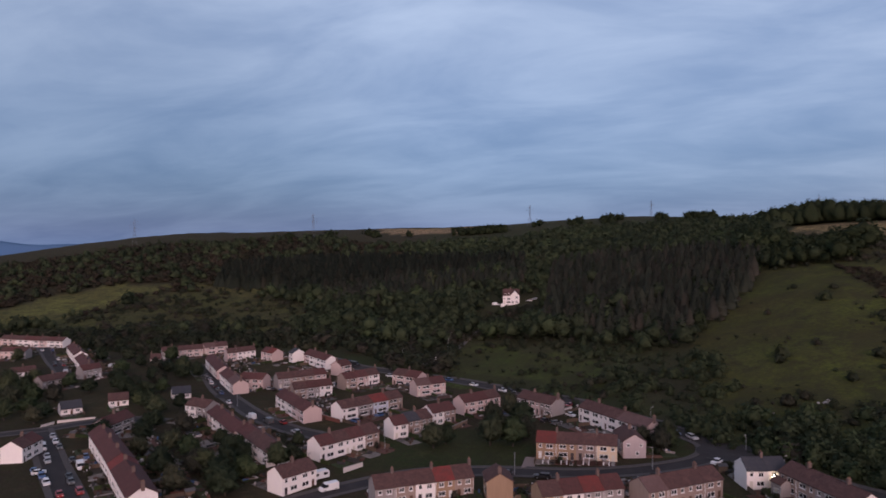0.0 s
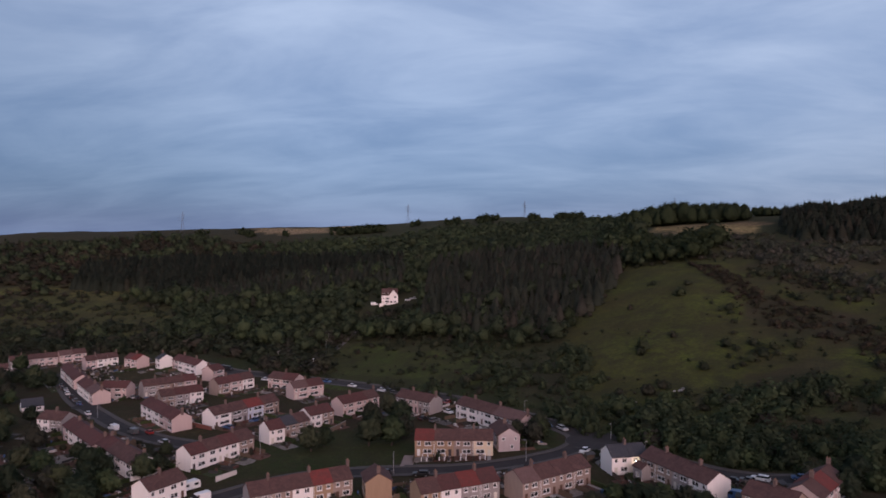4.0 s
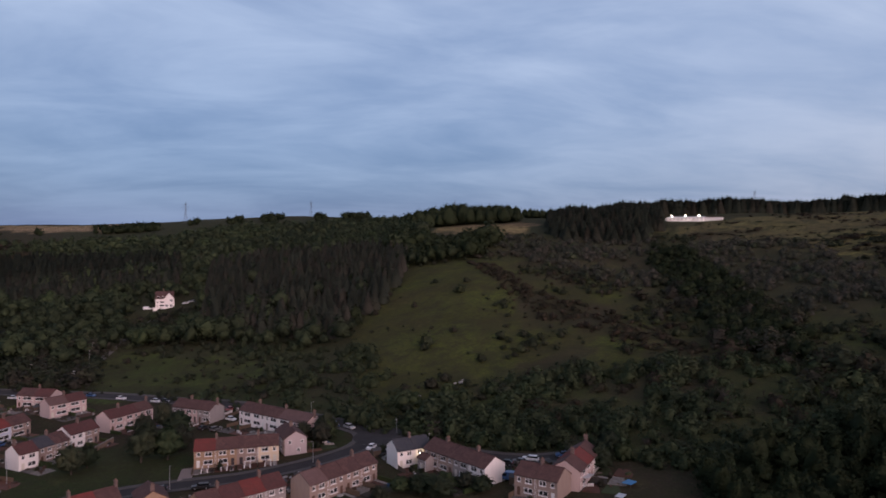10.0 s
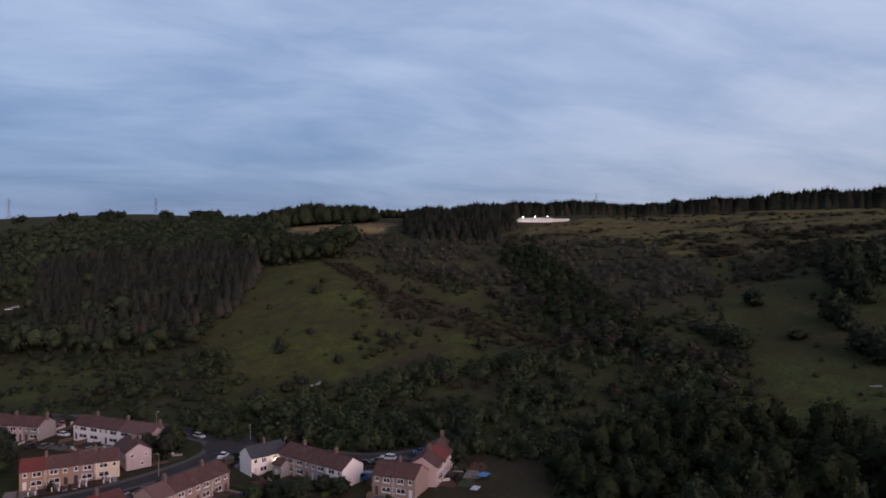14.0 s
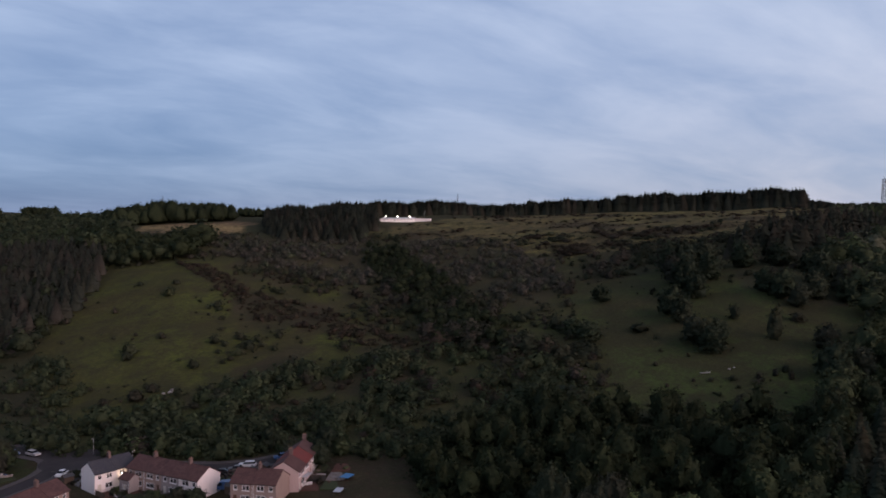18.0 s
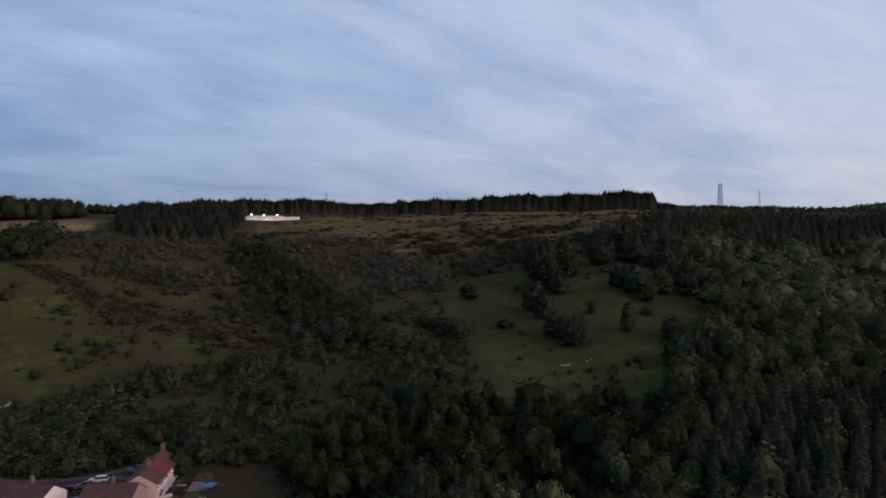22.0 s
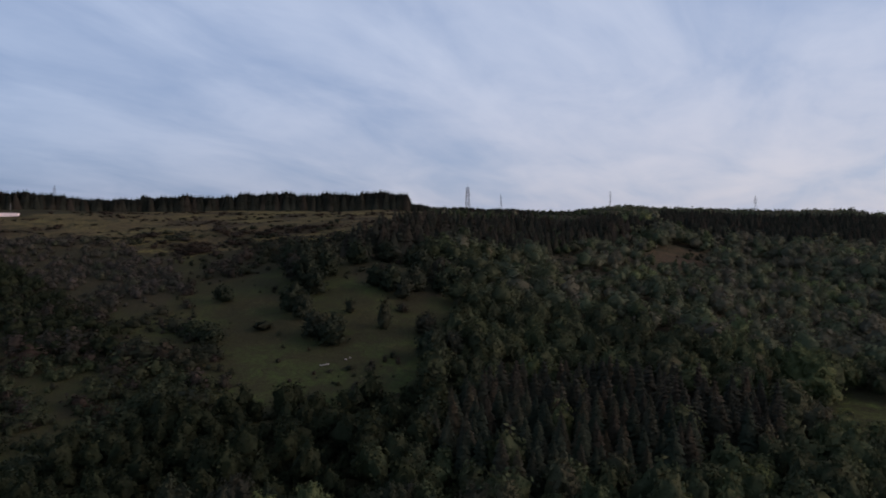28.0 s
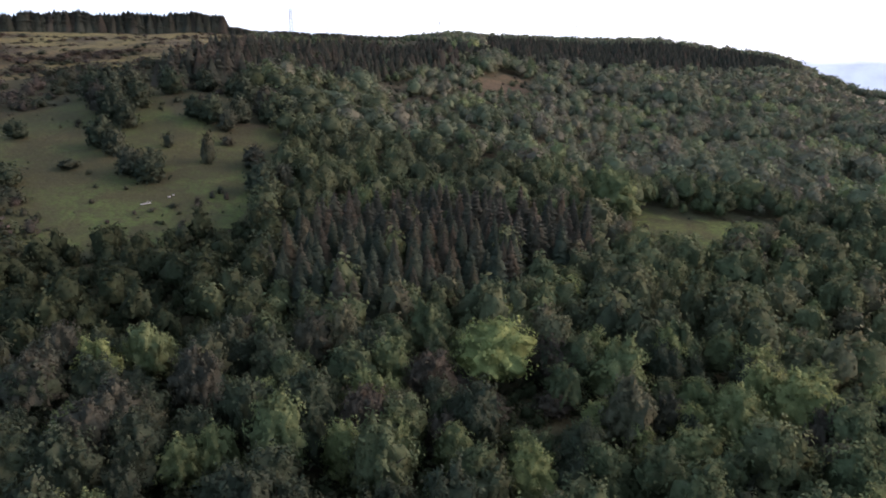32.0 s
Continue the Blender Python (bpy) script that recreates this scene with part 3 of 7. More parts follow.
def build_ground():
    """One polar sheet of land out to the horizon, finest over the valley."""
    angles = np.concatenate([np.arange(-180, -52, 4), np.arange(-52, 140, 0.5), np.arange(140, 180, 4)])
    ranges = np.concatenate([[0.0, 15, 30, 45], np.arange(60, 520, 3.5), np.geomspace(523, 4800, 70)])
    a, d = np.meshgrid(angles, ranges, indexing="ij")
    x, y = d * np.sin(np.radians(a)), d * np.cos(np.radians(a))
    z = land(x, y)
    na, nr = a.shape
    i, j = np.meshgrid(np.arange(na), np.arange(nr - 1), indexing="ij")
    i2 = (i + 1) % na
    q = np.stack([i * nr + j, i * nr + j + 1, i2 * nr + j + 1, i2 * nr + j], -1).reshape(-1, 4)
    tris = np.concatenate([q[:, (0, 1, 2)], q[:, (0, 2, 3)]])
    me = tri_mesh("ground", np.stack([x, y, z], -1).reshape(-1, 3), tris, TURF, smooth=True)
    fa, fd = a.ravel(), d.ravel()
    fx, fy = x.ravel(), y.ravel()
    cover = np.tile(np.array([0.045, 0.05, 0.026]), (fa.size, 1))
    wobble = 2.6 * (patches(fx, fy, 26, 5) - 0.5)
    cover[(fa < -1) & (fd > 780)] = (0.055, 0.046, 0.030)
    cover[(fa > 20) & (fa < 62) & (fd > 225) & (fd < 650)] = (0.054, 0.060, 0.022)
    cover[(fa > 26) & (fa < 66) & (fd > 150) & (fd < 285)] = (0.052, 0.060, 0.021)
    for outline, colour in ((THIN_WOOD, (0.06, 0.056, 0.036)), (VILLAGE, (0.053, 0.039, 0.026)), (LEFT_SCRUB, (0.088, 0.088, 0.030)), (BIG_FIELD, (0.078, 0.089, 0.021)), (CLEARING, (0.056, 0.076, 0.024)),
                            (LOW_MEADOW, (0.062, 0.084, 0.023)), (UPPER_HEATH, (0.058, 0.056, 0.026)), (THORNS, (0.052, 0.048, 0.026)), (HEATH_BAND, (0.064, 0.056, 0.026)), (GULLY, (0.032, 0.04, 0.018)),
                            (MOOR, (0.186, 0.157, 0.060)), (PALE_FIELD, (0.30, 0.27, 0.17)), (HAY, (0.36, 0.25, 0.12)), (PALE_RIDGE, (0.5, 0.34, 0.18)), (LEFT_FIELD, (0.17, 0.165, 0.05)),
                            (LEFT_STRIP, (0.15, 0.145, 0.045)), (GLADE, (0.095, 0.13, 0.034)), (BROWN_GLADE, (0.12, 0.088, 0.05))):
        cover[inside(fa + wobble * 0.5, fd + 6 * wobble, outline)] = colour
    for outline in GREENS:
        cover[inside(fa, fd, outline)] = (0.035, 0.052, 0.018)
    heather = heather_at(fa, fd)
    cover = cover * (1 - heather[:, None]) + heather[:, None] * np.array([0.060, 0.046, 0.030])
    lush = (patches(fx, fy, 34, 9) - 0.5)[:, None] * ((fd > 225) & (fd < 800))[:, None]
    cover = cover * (1 + lush * np.array([0.5, 0.65, 0.3]))
    cover *= np.array([0.95, 0.97, 1.08])
    rank = np.clip((patches(fx, fy, 15, 14) - 0.5) * 5, 0, 1) * in_any(fa, fd, (CLEARING, BIG_FIELD, LOW_MEADOW, LEFT_SCRUB, GLADE)) * np.where(fa > 30, 0.6, 0.3)
    cover = cover * (1 - rank[:, None]) + rank[:, None] * np.array([0.046, 0.040, 0.023])
    # distance haze painted into the cover: far ground fades to pale blue
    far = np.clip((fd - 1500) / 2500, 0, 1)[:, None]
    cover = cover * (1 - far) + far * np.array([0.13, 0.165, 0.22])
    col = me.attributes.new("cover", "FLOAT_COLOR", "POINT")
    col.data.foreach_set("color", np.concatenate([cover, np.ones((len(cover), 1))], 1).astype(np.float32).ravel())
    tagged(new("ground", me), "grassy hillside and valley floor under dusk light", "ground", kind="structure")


build_ground()


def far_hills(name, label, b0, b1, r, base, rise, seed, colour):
    """A long ridge on the far side of the plain, its haze painted on."""
    m = Mat(name + "_haze_glow", 1.0)
    # haze painted as a bluish tone that also glows, though no lamp
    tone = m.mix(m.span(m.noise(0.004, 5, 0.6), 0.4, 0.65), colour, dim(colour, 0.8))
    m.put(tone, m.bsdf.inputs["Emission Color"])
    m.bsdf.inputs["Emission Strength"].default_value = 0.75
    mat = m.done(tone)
    v, f = [], []
    for k, b in enumerate(np.arange(b0, b1 + 0.01, 0.4)):
        u = (b - b0) / (b1 - b0)
        top = base + rise * max(0.0, math.sin(math.pi * min(u, 1))) ** 0.5 * (0.8 + 0.2 * math.sin(b * 0.31 + seed) + 0.1 * math.sin(b * 1.1 + seed))
        for rr, z in ((r - 420, -90), (r - 180, base + (top - base) * 0.55), (r, top), (r + 60, -95)):
            v.append((rr * math.sin(radians(b)), rr * math.cos(radians(b)), z))
        if k:
            o = 4 * k
            f += [(o - 4 + i, o + i, o + i + 1, o - 3 + i) for i in range(3)]
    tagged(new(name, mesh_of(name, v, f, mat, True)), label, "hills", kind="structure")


far_hills("backdrop", "blue hills beyond the plain with painted haze", -58, -16, 4650, 20, 75, 0.5, (0.045, 0.08, 0.16))
far_hills("backdrop", "pale hills under the afterglow with painted haze", 108, 158, 4600, 60, 70, 2.0, (0.20, 0.225, 0.28))

# ---------------------------------------------------------------- houses
EAVES, DEEP, PITCH = 4.9, 7.2, 31.0


def facade(w, h, openings, y, face):
    """A wall face w wide and h high with its openings set back 0.12 m. face: -1 looks to -y, 1 to +y."""
    xs = sorted({0.0, w, *(q for o in openings for q in (o[0], o[2]))})
    zs = sorted({-1.2, h, *(q for o in openings for q in (o[1], o[3]))})
    v, f = [], []

    def quad(a, b, c, d):
        k = len(v)
        v.extend((a, b, c, d))
        f.append((k, k + 1, k + 2, k + 3) if face < 0 else (k + 3, k + 2, k + 1, k))

    back = y - face * 0.12
    for x0, x1 in zip(xs, xs[1:]):
        for z0, z1 in zip(zs, zs[1:]):
            hole = any(o[0] <= x0 and x1 <= o[2] and o[1] <= z0 and z1 <= o[3] for o in openings)
            yy = back if hole else y
            quad((x0, yy, z0), (x1, yy, z0), (x1, yy, z1), (x0, yy, z1))
    for x0, z0, x1, z1 in openings:
        quad((x0, y, z0), (x0, back, z0), (x0, back, z1), (x0, y, z1))
        quad((x1, back, z0), (x1, y, z0), (x1, y, z1), (x1, back, z1))
        quad((x0, y, z0), (x1, y, z0), (x1, back, z0), (x0, back, z0))
        quad((x0, back, z1), (x1, back, z1), (x1, y, z1), (x0, y, z1))
    return v, f


def openings_for(w, mirrored, eaves=EAVES):
    """Door and windows of one unit: (kind, x0, z0, x1, z1)."""
    if eaves < 4:
        o = [("window", 0.9, 0.9, 2.5, 2.1), ("window", w - 2.5, 0.9, w - 0.9, 2.1), ("door", w / 2 - 0.45, 0.05, w / 2 + 0.45, 2.05)]
    else:
        o = [("door", 0.7, 0.05, 1.6, 2.1), ("window", 2.5, 0.85, w - 0.75, 2.15), ("window", 0.75, 3.25, 1.75, 4.4), ("window", 2.9, 3.15, w - 0.9, 4.4)]
    if mirrored:
        o = [(k, w - x1, z0, w - x0, z1) for k, x0, z0, x1, z1 in o]
    return o


MESHES = {}
PLOTS = []


def kept(key, make):
    if key not in MESHES:
        MESHES[key] = make()
    return MESHES[key]


def merge(*vf):
    v, f = [], []
    for a, b in vf:
        k = len(v)
        v += list(a)
        f += [tuple(i + k for i in q) for q in b]
    return v, f


def wall_mesh(w, deep, eaves, mirrored, mat):
    rise = math.tan(radians(PITCH)) * deep / 2
    hole = [o[1:] for o in openings_for(w, mirrored, eaves)]
    sides = []
    for x, flip in ((0.0, 1), (w, 0)):
        v = [(x, 0, -1.2), (x, deep, -1.2), (x, deep, eaves), (x, deep / 2, eaves + rise), (x, 0, eaves)]
        sides.append((v, [(0, 4, 3, 2, 1) if flip else (0, 1, 2, 3, 4)]))
    return mesh_of("wall", *merge(facade(w, eaves, hole, 0.0, -1), facade(w, eaves, hole, deep, 1), *sides), mat)


def roof_mesh(w, deep, eaves, left, right, mat):
    """Two tiled slopes 0.16 m thick with eaves overhang, verge overhang at free ends and a ridge roll."""
    t = math.tan(radians(PITCH))
    o, k = 0.35, 0.16
    x0, x1 = (-0.14 if left else 0.005), w + (0.14 if right else -0.005)
    top = eaves + t * deep / 2
    e = eaves - t * o
    prof = [(-o, e), (deep / 2, top), (deep + o, e), (deep + o, e + k), (deep / 2, top + k), (-o, e + k)]
    v = [(x0, y, z) for y, z in prof] + [(x1, y, z) for y, z in prof]
    f = [(0, 6, 7, 1), (1, 7, 8, 2), (2, 8, 9, 3), (3, 9, 10, 4), (4, 10, 11, 5), (5, 11, 6, 0), (0, 1, 4, 5), (1, 2, 3, 4), (6, 11, 10, 7), (7, 10, 9, 8)]
    roll = boxes((x0, deep / 2 - 0.13, top + k - 0.06, x1, deep / 2 + 0.13, top + k + 0.05))
    return mesh_of("roof", *merge((v, f), roll), mat)


def window_mesh(w, h):
    t = 0.13
    bars = [(0, -0.03, 0, w, 0.04, t), (0, -0.03, h - t, w, 0.04, h), (0, -0.03, t, t, 0.04, h - t), (w - t, -0.03, t, w, 0.04, h - t)]
    if w > 1.2:
        bars.append((w * 0.5 - t / 2, -0.03, t, w * 0.5 + t / 2, 0.04, h - t))
    bars.append((t, -0.03, h * 0.68, w * 0.5 - t / 2 if w > 1.2 else w - t, 0.04, h * 0.68 + 0.05))
    return mesh_of("window", *boxes(*bars), WHITE_PAINT)


def chimney_mesh():
    return mesh_of("chimney", *boxes((-0.45, -0.3, -1.0, 0.45, 0.3, 1.25), (-0.52, -0.37, 1.25, 0.52, 0.37, 1.4)), BRICK_STACK)


def house(x, y, z, yaw, w, wall, roof, left, right, mirrored, label, chimney=True, deep=DEEP, eaves=EAVES, name="terraced_house", category="house", group="", lit=()):
    """One dwelling with its front on -y: walls with set-back openings, roof, windows, doors, gutters, downpipe and chimney."""
    w = round(w, 1)
    base = tagged(new(name), label, category, group)
    base.matrix_basis = pose(x, y, z, 0, 0, yaw)
    part("wall", kept(("wall", w, deep, eaves, mirrored, wall), lambda: wall_mesh(w, deep, eaves, mirrored, WALL[wall])), base)
    part("roof", kept(("roof", w, deep, eaves, left, right, roof), lambda: roof_mesh(w, deep, eaves, left, right, ROOF[roof])), base)
    for side in (0, 1) if math.hypot(x, y) < 300 else (0,):
        for k, (kind, x0, z0, x1, z1) in enumerate(openings_for(w, mirrored, eaves)):
            ww, hh = round(x1 - x0, 2), round(z1 - z0, 2)
            m = pose(x0, 0.08, z0) if side == 0 else pose(x1, deep - 0.08, z0, 0, 0, 180)
            if kind == "window":
                win = part("window", kept(("window", ww, hh), lambda: window_mesh(ww, hh)), base, m=m)
                glow = side == 0 and k in lit
                part("pane", kept(("pane", ww, hh, glow), lambda: mesh_of("pane", *boxes((0.06, 0.005, 0.06, ww - 0.06, 0.02, hh - 0.06)), PANE_LIT if glow else PANE)), win,
                     "lamplit pane" if glow else "")
                if side == 0:
                    part("sill", kept(("sill", ww), lambda: mesh_of("sill", *boxes((-0.08, -0.16, -0.1, ww + 0.08, 0.03, -0.005)), WHITE_PAINT)), win)
            else:
                tone = (int(abs(x) * 7) + side) % 4
                part("door", kept(("door", ww, hh, tone), lambda: mesh_of("door", *boxes((0, -0.02, 0, ww, 0.03, hh), (0.12, -0.04, 0.15, ww - 0.12, -0.02, 0.9),
                                                                                        (0.12, -0.04, 1.05, ww - 0.12, -0.02, hh - 0.15)), DOOR_PAINT[tone])), base, m=m)
    for yy in (-0.42, deep + 0.32):
        part("gutter", kept(("gutter", w), lambda: mesh_of("gutter", *boxes((0.01, 0, 0, w - 0.01, 0.1, 0.08)), DARK_METAL)), base, m=pose(0, yy, eaves - 0.26))
    part("downpipe", kept(("downpipe", eaves), lambda: mesh_of("downpipe", *tube([(0.04, -0.3), (0.04, eaves - 0.2)], 6), WHITE_PAINT)), base,
         m=pose(0.18 if mirrored else w - 0.18, -0.06, 0))
    if chimney:
        top = eaves + math.tan(radians(PITCH)) * deep / 2
        c = part("chimney", kept("chimney", chimney_mesh), base, m=pose(w if mirrored is False else 0.0, deep / 2, top, 0, 0, 90) if not (left and right) else pose(5.2 if name == "villa" else 0.6, deep / 2, top, 0, 0, 90))
        for k in (-0.22, 0.22):
            part("chimney_pot", kept("pot", lambda: mesh_of("chimney_pot", *tube([(0.13, 0), (0.11, 0.35), (0.14, 0.4)], 8), CLAY)), c, m=pose(k, 0, 1.4))
    return base


WALL_WORDS = {"w": "white-rendered", "p": "pink-rendered", "b": "brown-harled", "g": "grey-harled", "c": "cream-rendered", "o": "orange-brick", "l": "pale-blue-rendered", "v": "lilac-grey-rendered"}
ROOF_WORDS = {"d": "dark brown tiled roof", "m": "red-brown tiled roof", "r": "red tiled roof", "s": "dark slate roof", "p": "faded pinkish tiled roof"}


def terrace(x, y, yaw, w, walls, roofs, deep=DEEP, eaves=EAVES, lit=None, group=""):
    """A row of dwellings from its front left corner, one letter of walls and roofs each; yaw turns its front."""
    c, s = math.cos(radians(yaw)), math.sin(radians(yaw))
    n = len(walls)
    PLOTS.append((x, y, yaw, w, n, deep))
    row = []
    zs = [float(land(x + c * w * (i + 0.5) - s * deep / 2, y + s * w * (i + 0.5) + c * deep / 2)) for i in range(n)]
    for i in range(n):
        z = sum(zs) / n * 0.6 + zs[i] * 0.4 if n > 1 else zs[i]
        what = "detached cottage" if n == 1 and eaves < 4 else "house" if n == 1 else "semi-detached house" if n == 2 else "terraced house"
        label = f"{WALL_WORDS[walls[i]]} {what} with {ROOF_WORDS[roofs[i]]}"
        name = {"detached cottage": "bungalow", "house": "detached_house", "semi-detached house": "semi_detached_house"}.get(what, "terraced_house")
        row.append(house(x + c * w * i, y + s * w * i, z, yaw, w, walls[i], roofs[i], i == 0, i == n - 1, i % 2 == 1, label, i % 2 == 0 and eaves > 4, deep, eaves, name,
                         group=group, lit=(lit or {}).get(i, ())))
    return row


def gable_window(base, y, z, w=1.0, h=1.1):
    """A window in the free left-hand gable of a dwelling."""
    win = part("window", kept(("window", w, h), lambda: window_mesh(w, h)), base, m=pose(-0.06, y, z, 0, 0, -90))
    part("pane", kept(("pane", w, h, False), lambda: mesh_of("pane", *boxes((0.06, 0.005, 0.06, w - 0.06, 0.02, h - 0.06)), PANE)), win)


# rows of dwellings, street by street
terrace(27.5, 205.5, -14, 5.8, "oobc", "rddd")
_end = terrace(59.1, 202.9, 89, 6.0, "vv", "dd", deep=6.6)[0]
gable_window(_end, 3.0, 0.9)
gable_window(_end, 5.6, 3.3)
gable_window(_end, 1.8, 3.3, 0.8, 1.0)
terrace(48.5, 249.1, -64, 6.8, "wwwwp", "dddpp")
terrace(28.8, 271.0, -52, 6.0, "gpg", "ddd")
terrace(8.2, 266.0, 36, 6.0, "ppp", "mmd")
terrace(-23.7, 326.7, -37, 7.5, "pp", "dm")
terrace(-11.2, 300.6, 29, 7.1, "pp", "pm")
terrace(-37.9, 261.6, 43, 7.4, "wglb", "ddrd")
terrace(-44.3, 318.0, 41, 6.3, "bpw", "mmd")
terrace(-51.2, 350.6, 54, 7.5, "p", "m")
terrace(-76.8, 385.7, -54, 6.6, "pwww", "mmmm")
terrace(-87.1, 394.4, -57, 6.0, "w", "s")
terrace(-105.8, 405.9, -44, 6.0, "pp", "mr")
terrace(-125.6, 407.2, 34, 5.6, "pww", "ddd")
terrace(-173.8, 432.0, 27, 6.1, "gppp", "dddd")
terrace(-151.2, 442.7, 34, 7.4, "pp", "pd")
terrace(-136.0, 399.9, -64, 7.5, "wwpwwp", "mmmmmm")
terrace(-112.0, 350.3, -63, 7.1, "wwwwp", "mmmpp")
terrace(-96.9, 331.7, -16, 6.3, "pp", "mm")
terrace(-76.9, 325.6, 29, 5.9, "gbbp", "dddm")
terrace(-64.7, 302.7, 27, 5.8, "bgw", "dmm")
terrace(-69.9, 291.6, -60, 7.1, "wwwpp", "mmmmm")
terrace(-37.1, 211.1, 44, 5.7, "wwwb", "mdmd")
terrace(-16.4, 232.7, 32, 5.6, "w", "m")
terrace(-11.7, 237.5, 40, 5.2, "bb", "sd")
terrace(-3.6, 249.7, 39, 5.3, "wb", "mm")
terrace(-42.2, 183.3, 47, 5.5, "ww", "dd")
terrace(-16.6, 170.8, 19, 5.2, "gbwob", "dddrd")
terrace(17.5, 173.5, 93, 8.0, "o", "d", deep=6.6)
terrace(23.0, 160.9, 14, 5.2, "owgg", "dmrm")
terrace(47.6, 161.0, 23, 5.6, "bbbb", "pddd")
terrace(75.8, 173.8, 1, 5.2, "ww", "ss")
terrace(82.85, 171.9, -77, 6.0, "bbgw", "dddd")
terrace(91.1, 139.5, -62, 5.6, "bb", "dd")
terrace(104.4, 131.7, 36, 6.2, "ppw", "drd")
terrace(-120.1, 236.5, -56, 6.7, "wwwwww", "mmmmmm")
terrace(-96.4, 200.6, -57, 6.7, "wwwww", "rmmmm")
terrace(-118.4, 248.2, 79, 6.9, "gg", "mm")
terrace(-143.1, 298.1, 25, 8.0, "w", "d", deep=8.0, eaves=2.6)
terrace(-157.3, 287.2, 36, 8.0, "w", "s", deep=8.0, eaves=2.6)
terrace(-134.2, 222.6, 92, 6.0, "ww", "dm", deep=7.1)
terrace(-197.0, 343.2, 62, 7.4, "gg", "dd")
terrace(-250.4, 464.4, -56, 7.2, "wwwwww", "mmmmmm")
terrace(-221.1, 419.3, -57, 7.5, "wwwwpp", "mmmmmm")
terrace(-191.0, 370.3, 55, 5.2, "gg", "mm")
terrace(-316.4, 498.6, -16, 6.9, "ppwwwpww", "dddmmdmd")
terrace(-281.6, 443.7, -0, 5.4, "ppg", "dmd")
terrace(-230.1, 371.8, 40, 6.0, "ww", "dd")
terrace(-120.9, 311.6, 25, 8.0, "w", "s", deep=8.0, eaves=2.6)
terrace(-102.1, 276.4, -27, 5.6, "wg", "dd")
terrace(-89.0, 263.6, -58, 7.1, "pwwpp", "mmmmm")
terrace(-71.2, 237.1, -57, 6.8, "wwwww", "mmddd")
terrace(-172.1, 410.0, 20, 6.0, "p", "d")
house(80.3, 170.6, float(land(81.5, 169.5)), -77, 3.6, "g", "d", True, True, False, "small grey-harled porch wing with dark tiled roof", False, 3.0, 3.4, "porch_wing", "porch")

# ---------------------------------------------------------------- roads, pavements and kerbs
def smooth_line(points, step=3.0):
    """A rounded line through plan points, sampled evenly."""
    p = [Vector(q) for q in points]
    p = [p[0] * 2 - p[1], *p, p[-1] * 2 - p[-2]]
    out = []
    for a, b, c, d in zip(p, p[1:], p[2:], p[3:]):
        n = max(2, int((c - b).length / step))
        for k in range(n):
            t = k / n
            out.append(0.5 * (2 * b + (c - a) * t + (2 * a - 5 * b + 4 * c - d) * t * t + (3 * b - a - 3 * c + d) * t**3))
    return out + [p[-2]]


def ribbon(line, lanes):
    """Points and faces of a strip along line; lanes: (offset to the right, height over the ground) across it."""
    v, f = [], []
    n = len(lanes)
    for i, q in enumerate(line):
        d = (line[min(i + 1, len(line) - 1)] - line[max(i - 1, 0)]).normalized()
        side = Vector((d.y, -d.x))
        for off, up in lanes:
            x, y = q + side * off
            v.append((x, y, float(land(x, y)) + up))
        if i:
            a, b = (i - 1) * n, i * n
            f += [(a + k, a + k + 1, b + k + 1, b + k) for k in range(n - 1)]
    return v, f


ROAD_LINES = []


def street(points, width=5.6, footway=1.7, label="dark asphalt village street with parked cars", lift=0.0, cover=ASPHALT):
    line = smooth_line(points)
    ROAD_LINES.append((line, width))
    h = width / 2
    tagged(new("road", mesh_of("road", *ribbon(line, [(-h, 0.05 + lift), (-h / 2, 0.09 + lift), (0, 0.1 + lift), (h / 2, 0.09 + lift), (h, 0.05 + lift)]), cover, True)), label, "road", kind="structure")
    if not footway:
        return
    for s in (-1, 1):
        kerb = sorted([(s * h, 0.04), (s * h, 0.17), (s * (h + 0.16), 0.17), (s * (h + 0.16), 0.04)], key=lambda q: (q[0] * s, q[1] if q[0] * s <= h else -q[1]))
        if s < 0:
            kerb = kerb[::-1]
        tagged(new("kerb", mesh_of("kerb", *ribbon(line, kerb), KERB_STONE)), "grey concrete kerb along the street", "kerb", kind="structure")
        walkway = [(s * (h + 0.16), 0.16), (s * (h + 0.16 + footway), 0.18)]
        tagged(new("pavement", mesh_of("pavement", *ribbon(line, walkway if s > 0 else walkway[::-1]), PAVING)), "worn tarmac pavement beside the street", "pavement", kind="structure")


street([(-140, 412), (-133, 393), (-110, 340), (-90, 303), (-72, 274), (-56, 254), (-40, 238), (-33, 215)])
street([(-52, 168), (-40, 178), (-27, 187), (-8, 196), (10, 197), (24, 194), (36, 191), (48, 191), (60, 193.5), (72, 198), (79, 204)])
street([(79, 204), (82, 214), (78, 230), (71, 247), (52, 279), (29, 306), (4, 334), (-22, 351), (-43, 366), (-60, 388), (-78, 408)], 6.2)
street([(79, 204), (87, 196), (92, 186), (98, 177), (104, 167), (111, 159.5), (120, 155)], lift=0.02)
street([(-88, 168), (-102, 189), (-120, 215), (-136, 239), (-153, 264)], 6.0)
street([(-178, 256), (-153, 264), (-140, 273), (-125, 276), (-108, 270)], lift=0.02)
street([(-306, 524), (-288, 499), (-251, 447), (-217, 397), (-205, 378)])
street([(-22, 351), (-6, 376), (7, 403), (17, 431), (30, 462), (44, 484)], 3.4, 0, "rough tarmac track climbing towards the woods", 0.03, TRACK)


